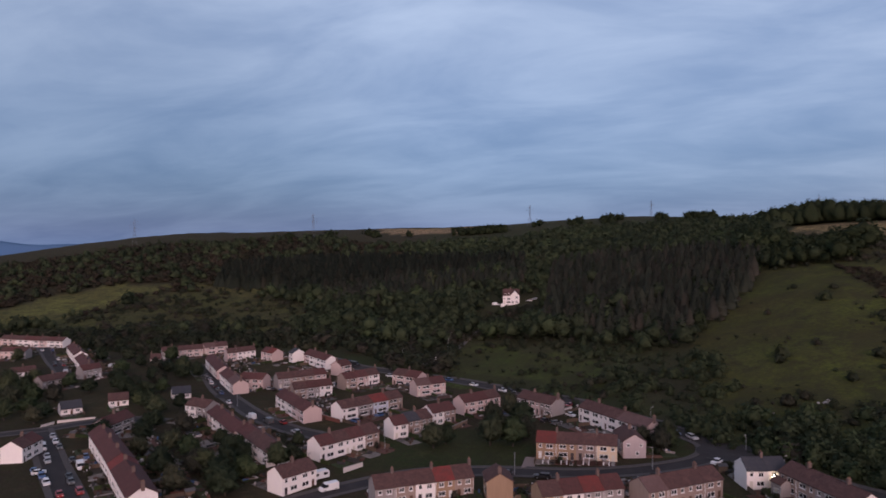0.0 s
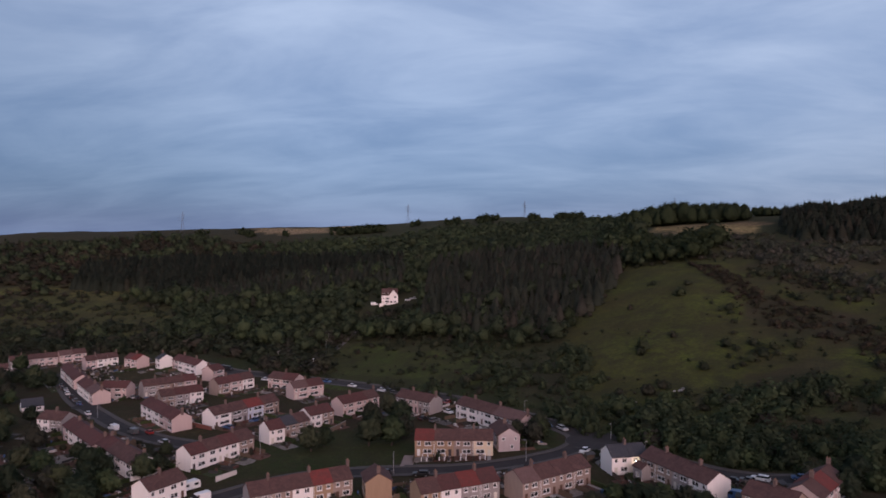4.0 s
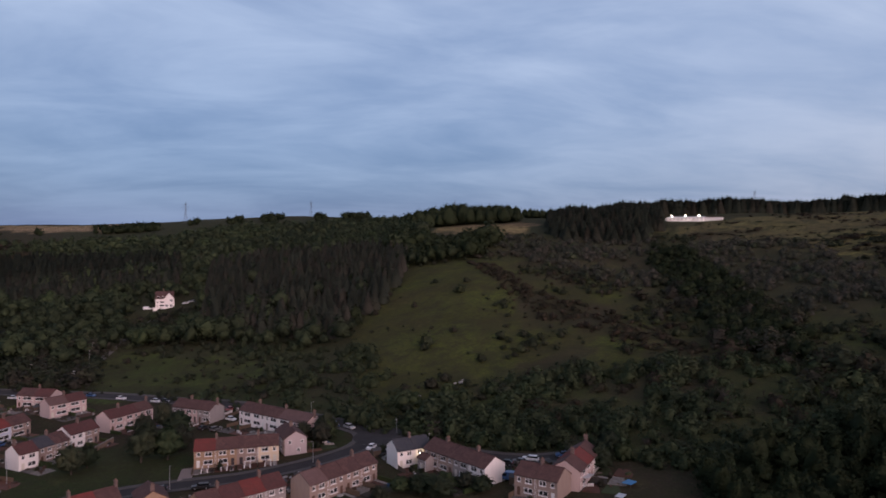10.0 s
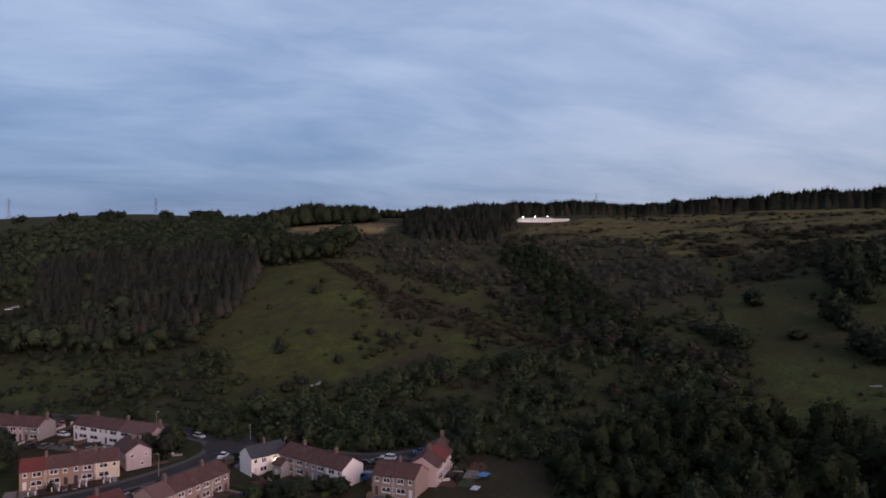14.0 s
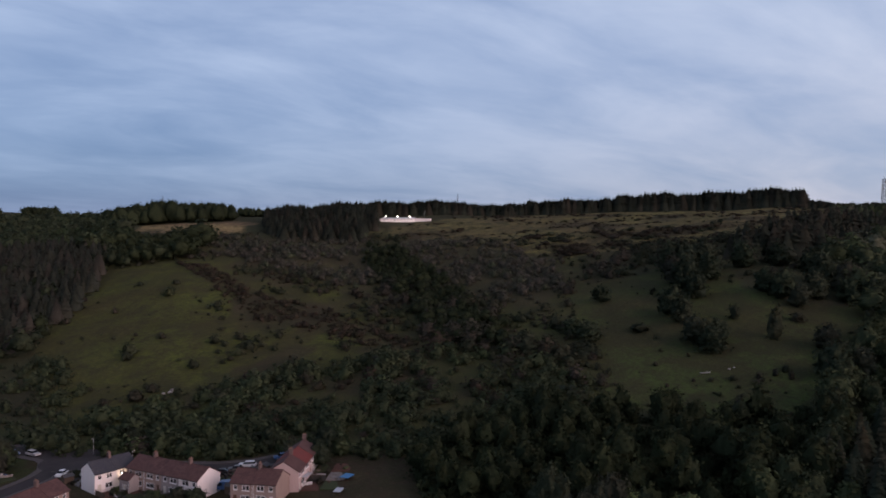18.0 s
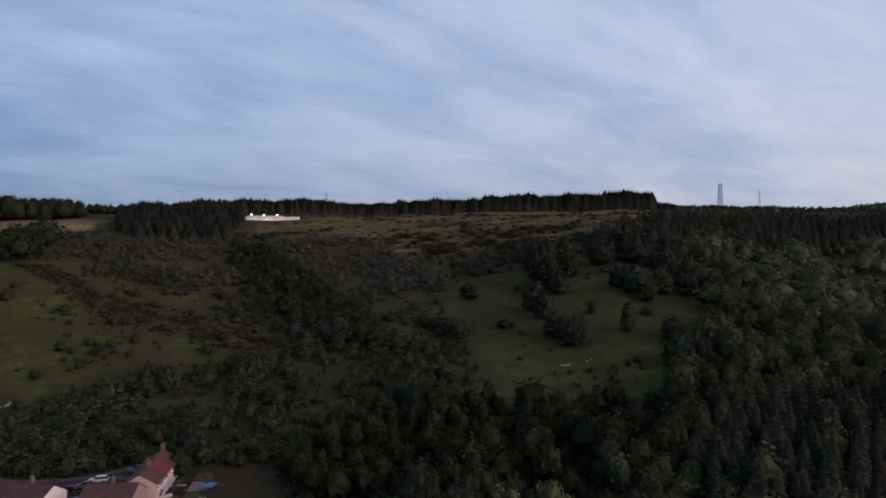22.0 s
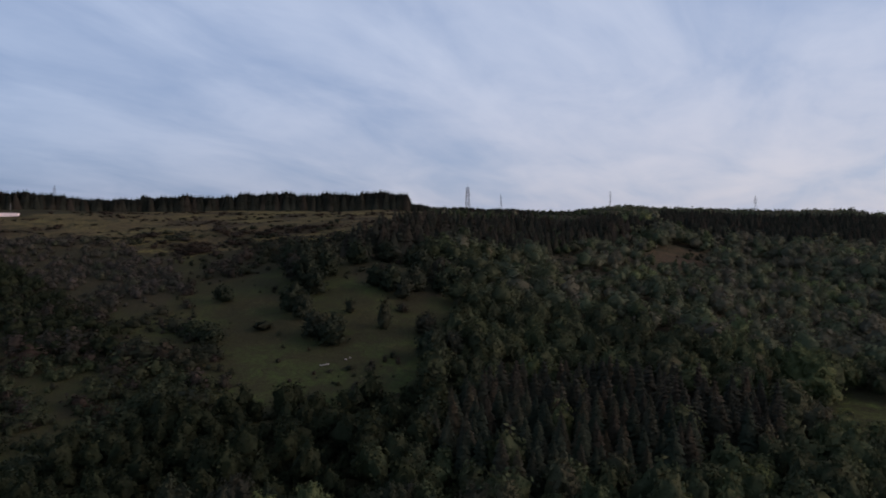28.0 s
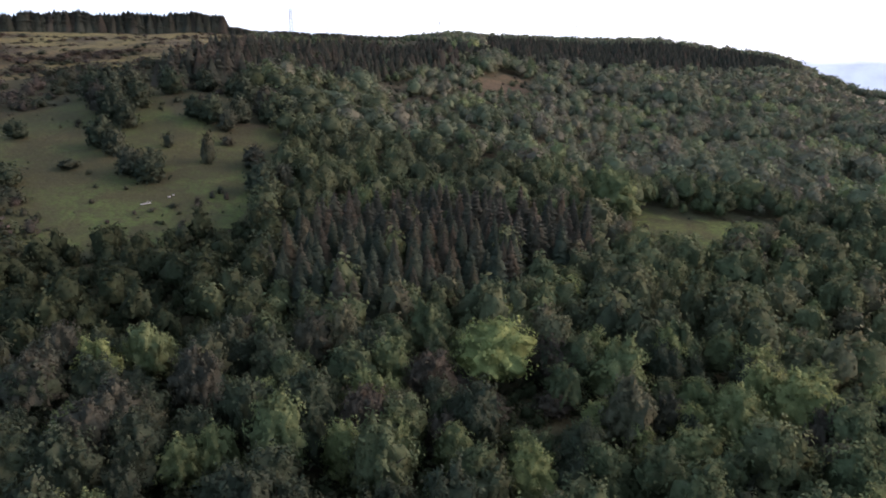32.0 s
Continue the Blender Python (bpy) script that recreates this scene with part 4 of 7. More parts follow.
def junction(x, y, r):
    """The wide mouth where streets meet."""
    v, f = [(x, y, float(land(x, y)) + 0.21)], []
    for k in range(28):
        a = 2 * math.pi * k / 28
        px, py = x + r * math.cos(a), y + r * math.sin(a)
        v.append((px, py, float(land(px, py)) + 0.20))
        f.append((0, k + 1, (k + 1) % 28 + 1))
    tagged(new("road", mesh_of("road", v, f, ASPHALT)), "wide asphalt junction at the village edge", "road", kind="structure")


junction(84, 205.5, 9.0)
junction(-98, 318, 6.0)

# ---------------------------------------------------------------- trees
def lumpy_ball(rng, radius, squash, bumps):
    """A small closed lump."""
    bm = bmesh.new()
    bmesh.ops.create_icosphere(bm, subdivisions=2, radius=1.0)
    v = np.array([q.co[:] for q in bm.verts])
    f = np.array([[q.index for q in t.verts] for t in bm.faces])
    bm.free()
    v *= radius * (1 + bumps * rng.uniform(-1, 1, (len(v), 1)))
    v[:, 2] *= squash
    return v, f


def sprigs(rng, points, outward, size):
    """Four-pointed leaf sprays at points, facing roughly outward."""
    n = len(points)
    normal = outward + rng.normal(0, 0.5, (n, 3))
    normal /= np.linalg.norm(normal, axis=1, keepdims=True)
    ref = rng.normal(0, 1, (n, 3))
    a = np.cross(normal, ref)
    a /= np.linalg.norm(a, axis=1, keepdims=True)
    b = np.cross(normal, a)
    s = size * rng.uniform(0.6, 1.35, (n, 1))
    lift = normal * s * 0.25
    v = np.stack([points + a * s, points + b * s * 0.55 + lift, points - a * s * 0.9, points - b * s * 0.5 - lift], 1).reshape(-1, 3)
    k = np.arange(n)[:, None] * 4
    f = np.concatenate([k + np.array([0, 1, 2]), k + np.array([0, 2, 3])])
    return v, f


def join(pieces):
    v, f, o = [], [], 0
    for a, b in pieces:
        v.append(a), f.append(b + o)
        o += len(a)
    return np.concatenate(v), np.concatenate(f)


BALLS = {}


def ball_points(level):
    """Unit directions and triangles of an even ball."""
    if level not in BALLS:
        bm = bmesh.new()
        bmesh.ops.create_icosphere(bm, subdivisions=level, radius=1.0)
        BALLS[level] = (np.array([q.co[:] for q in bm.verts]), np.array([[q.index for q in t.verts] for t in bm.faces]))
        bm.free()
    v, f = BALLS[level]
    return v / np.linalg.norm(v, axis=1, keepdims=True), f


def broad_crown(seed, level, lobes, leaves, size, spread=0.42, lump=0.55, own=0.7, base=0.1, sharp=12.0, shag=(0.74, 1.16), taper=None, ruffle=0.32, heart=0.8):
    """Crown of a broadleaf tree 1 high and 2 * spread wide: one uneven mass that billows into lobes, under a coat of leaf sprays."""
    rng = np.random.default_rng(seed)
    if lobes > 20:
        k = np.arange(lobes) + 0.5
        up = 1 - 1.55 * k / lobes
        ways = np.stack([np.sqrt(1 - up**2) * np.cos(k * 2.4), np.sqrt(1 - up**2) * np.sin(k * 2.4), up], -1) + rng.normal(0, 0.11, (lobes, 3))
    else:
        ways = rng.normal(0, 1, (lobes, 3))
        ways[:, 2] = np.abs(ways[:, 2]) * 0.9 - 0.35
    ways /= np.linalg.norm(ways, axis=1, keepdims=True)
    reach = rng.uniform(0.55, 1.0, lobes)
    tufts = rng.normal(0, 1, (lobes * 5, 3)) if lobes > 20 else ways
    tufts /= np.linalg.norm(tufts, axis=1, keepdims=True)
    drawn, lean, oval = rng.uniform(0.0, 0.45), rng.normal(0, 0.06, 2), rng.uniform(0.88, 1.12)

    taper = drawn if taper is None else taper

    def place(way, out):
        way = way / np.linalg.norm(way, axis=1, keepdims=True)
        swell_ = (reach * np.sqrt(np.clip(1 - (1 - way @ ways.T) * sharp * 0.4, 0, 1))).max(1)
        if lobes > 20:
            swell_ = 0.8 * swell_ + 0.3 * np.sqrt(np.clip(1 - (1 - way @ tufts.T) * sharp * 1.6, 0, 1)).max(1)
        r = (1 - lump * 0.62 + lump * swell_) * out
        u = way[:, 2]
        flat = spread * r * (1 - taper * np.clip(u, 0, 1))
        flat = flat * np.where(u < 0, np.minimum(np.sqrt((1 - u**4 + 1e-4) / (1 - u * u + 1e-4)), 1.5), 1.0)
        z = (0.4 + base * 0.5) + u * np.where(u > 0, 0.6 - base * 0.5, 0.4 - base * 0.5) * (0.35 + 0.65 * r)
        return np.stack([way[:, 0] * flat * oval + lean[0] * z, way[:, 1] * flat / oval + lean[1] * z, z], -1)

    def facing(way, unrest):
        side = np.cross(way, np.array([0.3, 0.5, 0.81]))
        side /= np.linalg.norm(side, axis=1, keepdims=True)
        other, here, one = np.cross(way, side), place(way, 1.0), 0.06
        bulge = np.cross(place(way + side * one, 1.0) - here, place(way + other * one, 1.0) - here)
        bulge /= np.linalg.norm(bulge, axis=1, keepdims=True)
        n = own * bulge + (1 - own) * way + rng.normal(0, unrest, way.shape)
        return n / np.linalg.norm(n, axis=1, keepdims=True)

    way, faces = ball_points(level)
    core = place(way, heart * (1 + 0.1 * rng.uniform(-1, 1, len(way))))
    d = rng.normal(0, 1, (leaves, 3)) + np.array([0, 0, 0.35])
    d /= np.linalg.norm(d, axis=1, keepdims=True)
    spray, leaf_faces = sprigs(rng, place(d, rng.uniform(*shag, leaves)), d, size)
    v, f = join([(core, faces), (spray, leaf_faces)])
    return v, f, np.concatenate([facing(way, 0.12), np.repeat(facing(d, ruffle), 4, 0)])


def trunk_mesh(seed, limbs=5, top=0.62):
    """Tapered trunk with rising limbs, for a tree 1 high."""
    rng = random.Random(seed)
    v, f = [], []

    def stick(p, q, r0, r1, sides=6):
        p, q = Vector(p), Vector(q)
        axis = (q - p).normalized()
        side = axis.orthogonal().normalized()
        other = axis.cross(side)
        k = len(v)
        for c, r in ((p, r0), (q, r1)):
            v.extend(tuple(c + (side * math.cos(2 * math.pi * i / sides) + other * math.sin(2 * math.pi * i / sides)) * r) for i in range(sides))
        f.extend((k + i, k + (i + 1) % sides, k + sides + (i + 1) % sides, k + sides + i) for i in range(sides))

    bend = (rng.uniform(-0.03, 0.03), rng.uniform(-0.03, 0.03), top * 0.5)
    tip = (bend[0] * 1.5, bend[1] * 1.5, top)
    stick((0, 0, -0.05), bend, 0.032, 0.024)
    stick(bend, tip, 0.024, 0.010)
    for k in range(limbs):
        a = k * 2.4 + rng.random()
        h = top * rng.uniform(0.4, 0.85)
        base = (bend[0] * h / top, bend[1] * h / top, h)
        stick(base, (0.24 * math.cos(a), 0.24 * math.sin(a), h + rng.uniform(0.12, 0.25)), 0.013, 0.004, 5)
    return mesh_of("trunk", v, f, BARK, True)


def fir_crown(seed, tiers, fingers, wide=0.2, core=True):
    """Needle crown of a conifer 1 high: drooping, uneven whorls of boughs round a thin spire."""
    rng = np.random.default_rng(seed)
    pieces = []
    for t in range(tiers):
        u = t / (tiers - 1)
        z = 0.04 + 0.92 * u
        r = wide * (1 - u) ** 0.85 * (0.6 + 0.4 * min(1, u * 5)) + 0.014
        for k in range(fingers):
            a = 2 * math.pi * (k + rng.uniform(-0.3, 0.3)) / fingers + t * 1.3
            rr = r * rng.uniform(0.6, 1.2)
            d, s = np.array([math.cos(a), math.sin(a), 0]), np.array([-math.sin(a), math.cos(a), 0])
            w = rr * 0.42 + 0.008
            zz = z + rng.uniform(-0.02, 0.02)
            root, tip = np.array([0, 0, zz + rr * 0.3]), d * rr + np.array([0, 0, zz - rr * 0.3])
            mid = d * rr * 0.55 + np.array([0, 0, zz + rr * 0.1])
            v = np.array([root, mid + s * w - [0, 0, w * 0.5], tip, mid - s * w - [0, 0, w * 0.5]])
            pieces.append((v, np.array([[0, 2, 1], [0, 3, 2]])))
    if core:
        ring = [(0.72 * wide * math.cos(i * math.pi / 3), 0.72 * wide * math.sin(i * math.pi / 3), 0.0) for i in range(6)]
        pieces.append((np.array(ring + [(0, 0, 0.93)]), np.array([[i, (i + 1) % 6, 6] for i in range(6)])))
    v, f = join(pieces)
    n = np.stack([v[:, 0], v[:, 1], np.full(len(v), 0.45 * wide)], -1) + rng.normal(0, 0.12 * wide, v.shape) + 1e-5
    return v, f, n / np.linalg.norm(n, axis=1, keepdims=True)



# ---------------------------------------------------------------- cars and vans
def loft(profile, y_levels):
    """A body lofted across its width: profile (x, z) scaled by (y, inset, drop) levels."""
    v, f = [], []
    n = len(profile)
    cx = sum(p[0] for p in profile) / n
    for y, sx, dz in y_levels:
        v += [(cx + (px - cx) * sx, y, pz - dz * pz) for px, pz in profile]
    for i in range(len(y_levels) - 1):
        a, b = i * n, (i + 1) * n
        f += [(a + k, a + (k + 1) % n, b + (k + 1) % n, b + k) for k in range(n)]
    f += [tuple(range(n - 1, -1, -1)), tuple(range(len(v) - n, len(v)))]
    return v, f


CAR_PAINT = {}


def car_paint(word, colour):
    if word not in CAR_PAINT:
        CAR_PAINT[word] = plain(word + "_car_paint", colour, 0.3, vary=0.08)
        CAR_PAINT[word].node_tree.nodes["Principled BSDF"].inputs["Specular IOR Level"].default_value = 0.5
    return CAR_PAINT[word]


RED_LENS, CLEAR_LENS = plain("tail_lamp_red", (0.25, 0.01, 0.01), 0.2), plain("headlamp_clear", (0.6, 0.6, 0.6), 0.15)
PAINTS = {"white": (0.72, 0.72, 0.73), "silver": (0.38, 0.39, 0.41), "black": (0.02, 0.02, 0.022), "blue": (0.05, 0.11, 0.25), "red": (0.28, 0.03, 0.03), "grey": (0.1, 0.105, 0.11)}
CAR_SHAPES = {
    "hatchback": (4.0, 0.85, [(-2.0, 0.3), (-2.0, 0.72), (-1.85, 0.88), (-0.95, 0.95), (1.35, 0.98), (1.95, 0.92), (2.0, 0.55), (1.95, 0.3)],
                  [(-1.0, 0.94), (-0.35, 1.44), (1.1, 1.48), (1.75, 0.98)]),
    "estate_car": (4.6, 0.9, [(-2.3, 0.3), (-2.3, 0.7), (-2.1, 0.86), (-1.1, 0.95), (1.7, 1.0), (2.28, 0.95), (2.3, 0.5), (2.25, 0.3)],
                   [(-1.15, 0.94), (-0.45, 1.45), (1.85, 1.47), (2.2, 1.0)]),
    "panel_van": (5.2, 1.0, [(-2.6, 0.35), (-2.6, 0.85), (-2.35, 1.15), (-1.75, 1.3), (-1.2, 2.05), (-0.8, 2.2), (2.45, 2.22), (2.6, 2.0), (2.6, 0.35)],
                  [(-2.0, 1.22), (-1.36, 1.98), (-0.55, 1.98), (-0.55, 1.25)]),
}


def car(shape, word, x, y, yaw, label=""):
    length, half, low, top = CAR_SHAPES[shape]
    paint = car_paint(word, PAINTS[word])
    base = tagged(new(shape), label or f"parked {word} {shape.replace('_', ' ')} on the village street", "van" if "van" in shape else "car", "parked vehicles")
    base.matrix_basis = pose(x, y, float(land(x, y)) + 0.13, 0, 0, yaw)
    part("body", kept((shape, word), lambda: mesh_of("body", *loft(low, [(-half, 0.95, 0.02), (-half * 0.92, 1, 0), (half * 0.92, 1, 0), (half, 0.95, 0.02)]), paint)), base)
    if shape == "panel_van":
        part("windscreen", kept((shape, "glass"), lambda: mesh_of("windscreen", *loft(top, [(-half - 0.012, 1, 0), (half + 0.012, 1, 0)]), CAR_GLASS)), base)
    else:
        part("cabin_glass", kept((shape, "glass"), lambda: mesh_of("cabin_glass", *loft(top, [(-half * 0.88, 0.97, 0.0), (-half * 0.72, 0.93, 0), (half * 0.72, 0.93, 0), (half * 0.88, 0.97, 0.0)]), CAR_GLASS)), base)
        x0, x1, z = top[1][0] - 0.05, top[2][0] + 0.05, top[1][1]
        part("roof_panel", kept((shape, word, "lid"), lambda: mesh_of("roof_panel", *loft([(x0, z - 0.02), (x0 + 0.2, z + 0.04), (x1 - 0.2, z + 0.06), (x1, z)], [(-half * 0.76, 1, 0), (half * 0.76, 1, 0)]), paint)), base)
    for sx in (-0.3, 0.31):
        for sy in (-1, 1):
            wheel = part("wheel", kept("tyre", lambda: mesh_of("wheel", *tube([(0.2, -0.1), (0.31, -0.09), (0.32, 0.0), (0.31, 0.09), (0.2, 0.1)], 14), RUBBER)), base,
                         m=pose(sx * length, sy * (half - 0.08), 0.31, 90))
            part("rim", kept("rim", lambda: mesh_of("rim", *tube([(0.19, -0.11), (0.06, -0.115), (0.06, 0.115), (0.19, 0.11)], 10), CHROME)), wheel)
    for sy in (-0.62, 0.62):
        part("headlight", kept("headlight", lambda: mesh_of("headlight", *boxes((-0.03, -0.16, -0.07, 0.03, 0.16, 0.07)), CLEAR_LENS)), base, m=pose(low[1][0] - 0.005, sy * half, 0.66))
        part("tail_light", kept("tail", lambda: mesh_of("tail_light", *boxes((-0.03, -0.1, -0.14, 0.03, 0.1, 0.14)), RED_LENS)), base, m=pose(low[-2][0] + 0.0, sy * half * 1.25, 0.8))
    return base


car("panel_van", "white", -136.0, 236.8, 124)
car("hatchback", "silver", -125.6, 221.4, 124)
car("hatchback", "white", -135.9, 244.6, 124)
car("hatchback", "grey", -130.4, 237.1, 124)
car("estate_car", "white", -113.7, 199.7, 125)
car("hatchback", "red", -104.0, 189.0, 125)
car("hatchback", "black", -109.6, 204.4, 125)
car("hatchback", "blue", -114.9, 224.4, 124)
car("hatchback", "blue", -123.9, 211.1, 125)
car("hatchback", "white", -286.0, 489.4, -55)
car("hatchback", "white", -268.9, 468.5, -55)
car("estate_car", "black", -231.6, 416.9, -56)
car("hatchback", "silver", -201.2, 379.9, -58)
car("panel_van", "white", -197.2, 413.5, -56)
car("hatchback", "grey", -125.5, 370.0, -67)
car("hatchback", "silver", -119.3, 357.6, -67)
car("hatchback", "black", -111.0, 339.5, -67)
car("estate_car", "grey", -106.6, 330.8, -62)
car("hatchback", "blue", -102.2, 322.1, -62)
car("hatchback", "silver", -81.8, 327.0, -62)
car("hatchback", "black", -79.3, 324.5, -62)
car("panel_van", "white", -74.6, 271.8, -51)
car("estate_car", "blue", -32.8, 260.1, -45)
car("hatchback", "blue", -24.3, 267.8, 45)
car("hatchback", "white", -26.0, 342.3, 147)
car("hatchback", "grey", -22.4, 346.2, 147)
car("hatchback", "black", 36.7, 249.8, 211)
car("estate_car", "grey", 40.1, 245.7, 211)
car("hatchback", "white", 47.0, 256.6, 121)
car("hatchback", "blue", 75.7, 226.7, 104)
car("estate_car", "silver", 78.9, 220.8, 104)
car("hatchback", "white", 76.6, 195.1, 41)
car("hatchback", "black", 17.4, 192.4, -12)
car("estate_car", "black", 26.9, 188.2, -14)
car("hatchback", "white", 26.1, 303.6, 132)
car("hatchback", "black", 29.5, 300.8, 130)
car("panel_van", "white", -30.4, 185.8, 35)
car("panel_van", "blue", 96.1, 149.3, -47)
car("hatchback", "black", 102.0, 160.4, -47)
car("estate_car", "white", 109.1, 159.1, -47)
car("hatchback", "blue", 117.7, 155.8, -27)
car("hatchback", "grey", 105.5, 159.0, -47)
for _k, (_x, _y, _yaw) in enumerate(((-128.6, 226.5, 124), (-118.6, 206, 125), (-121.5, 209.5, 215), (-117.5, 221, 124), (-111, 213.5, 124), (-106.5, 199.5, 125), (-99.5, 191, 125), (-141, 252, 124), (-146, 249, 200),
                                     (-276, 488, -55), (-258, 462, -55), (-244, 443, -55), (-238, 428, -55), (-226, 416, -56), (-212, 392, -56), (-263, 470, -55), (-115.5, 348, -65), (-122, 361, -66), (-92, 300, -60),
                                     (-66, 264, -52), (-60, 262, -52), (-52, 247, -48), (3, 332, 140), (14, 318, 138), (-47, 372, 145))):
    car(("hatchback", "estate_car", "hatchback", "hatchback", "panel_van")[_k % 5], ("silver", "blue", "white", "black", "white", "grey", "red")[_k % 7], _x, _y, _yaw)


def caravan(x, y, yaw):
    """A touring caravan with rounded ends, a window band, wheels and a drawbar."""
    base = tagged(new("caravan"), "white touring caravan parked on a drive", "caravan")
    base.matrix_basis = pose(x, y, float(land(x, y)) + 0.1, 0, 0, yaw)
    prof = [(-2.6, 0.45), (-2.7, 1.3), (-2.35, 2.3), (-1.9, 2.5), (2.0, 2.5), (2.45, 2.25), (2.6, 1.2), (2.5, 0.45)]
    part("body", mesh_of("body", *loft(prof, [(-1.1, 0.97, 0.01), (-1.0, 1, 0), (1.0, 1, 0), (1.1, 0.97, 0.01)]), car_paint("white", PAINTS["white"])), base)
    for x0, x1 in ((-2.1, -0.9), (0.6, 1.9)):
        for s in (-1, 1):
            part("window", mesh_of("window", *boxes((x0, s * 1.11 - 0.02, 1.3, x1, s * 1.11 + 0.02, 1.95)), CAR_GLASS), base)
    for s in (-1, 1):
        part("wheel", kept("tyre", None), base, m=pose(0.2, s * 0.95, 0.32, 90))
    part("drawbar", mesh_of("drawbar", *boxes((-3.7, -0.06, 0.45, -2.6, 0.06, 0.55)), GREY_METAL), base)


caravan(-34.5, 195.5, 40)


# ---------------------------------------------------------------- street lamps
def street_lamp(x, y, yaw, high=6.0):
    base = tagged(new("street_lamp"), "slim pale steel street lamp, unlit, at the kerb", "street lamp", "street lamps")
    base.matrix_basis = pose(x, y, float(land(x, y)), 0, 0, yaw)
    part("pole", kept(("pole", high), lambda: mesh_of("pole", *tube([(0.13, -0.2), (0.13, 1.1), (0.085, 1.15), (0.06, high)], 8), GREY_METAL)), base)
    part("arm", kept("arm", lambda: mesh_of("arm", *boxes((0, -0.035, -0.06, 0.75, 0.035, 0.02)), GREY_METAL)), base, m=pose(0, 0, high))
    part("lantern", kept("lantern", lambda: mesh_of("lantern", *loft([(0.5, -0.1), (0.55, 0.08), (1.1, 0.06), (1.15, -0.06)], [(-0.13, 0.9, 0), (-0.09, 1, 0), (0.09, 1, 0), (0.13, 0.9, 0)]), CONCRETE)), base, m=pose(0, 0, high))


street_lamp(89.4, 205.7, -135, 4.9)
street_lamp(19.8, 192.2, 78, 6)
street_lamp(57.9, 192.5, 102, 6)
street_lamp(-21.9, 377.0, -33, 7)
street_lamp(2.9, 398.1, -26, 8)
street_lamp(4.4, 417.1, -20, 7)
street_lamp(-18.5, 222.3, -163, 6)
street_lamp(-38.6, 200.3, 69, 6)
street_lamp(-79.3, 326.6, -152, 6)
street_lamp(-165.2, 291.3, -55, 6)
street_lamp(-86.6, 293.9, 32, 5)
street_lamp(88.6, 180.8, 34, 6)
street_lamp(72.1, 241.8, 22, 6)


# ---------------------------------------------------------------- gardens
HEDGE_LEAF = leaf_material("hedge_foliage", ((0.0, (0.035, 0.048, 0.02)), (0.5, (0.045, 0.06, 0.024)), (1.0, (0.07, 0.08, 0.03))))
RED_GRAVEL = plain("red_gravel", (0.17, 0.085, 0.06), 0.95, vary=0.4, scale=2)
FELT = plain("roofing_felt", (0.09, 0.09, 0.095), 0.9, vary=0.3)
BLUE_SHEET = plain("blue_tarpaulin", (0.05, 0.2, 0.42), 0.5)
PALE_SHEET = plain("corrugated_sheet", (0.5, 0.52, 0.56), 0.4, 0.2)


def hedge_mesh(length, seed):
    rng = np.random.default_rng(seed)
    v, f = boxes((0, -0.32, 0, length, 0.32, 1.1))
    n = int(length * 26)
    p = np.stack([rng.uniform(0, length, n), rng.uniform(-0.4, 0.4, n), rng.uniform(0.2, 1.2, n)], -1)
    side = rng.random(n) < 0.5
    p[side, 1] = np.sign(p[side, 1]) * 0.36
    p[~side, 2] = 1.12
    out = np.where(side[:, None], np.stack([np.zeros(n), np.sign(p[:, 1]), np.full(n, 0.3)], -1), np.array([0, 0, 1.0]))
    a, b = sprigs(rng, p, out, 0.17)
    tris = np.array([t for q in f for t in ((q[0], q[1], q[2]), (q[0], q[2], q[3]))])
    vv, ff = join([(np.array(v, float), tris), (a, b)])
    return tri_mesh("hedge", vv, ff, HEDGE_LEAF)


def fence(m, length):
    base = tagged(new("garden_fence"), "weathered timber garden fence between plots", "fence", "garden fences")
    base.matrix_basis = m
    n = max(1, round(length / 2.4))
    for k in range(n + 1):
        part("post", kept("fence_post", lambda: mesh_of("post", *boxes((-0.05, -0.05, -0.6, 0.05, 0.05, 1.45)), TIMBER)), base, m=pose(k * length / n, 0, 0))
    w = round(length / n - 0.1, 2)
    for k in range(n):
        part("panel", kept(("fence_panel", w), lambda: mesh_of("panel", *boxes((0, -0.02, 0.05, w, 0.02, 1.35), (0, -0.04, 0.25, w, -0.02, 0.35), (0, -0.04, 1.05, w, -0.02, 1.15)), TIMBER)), base,
             m=pose(k * length / n + 0.05, 0, 0))


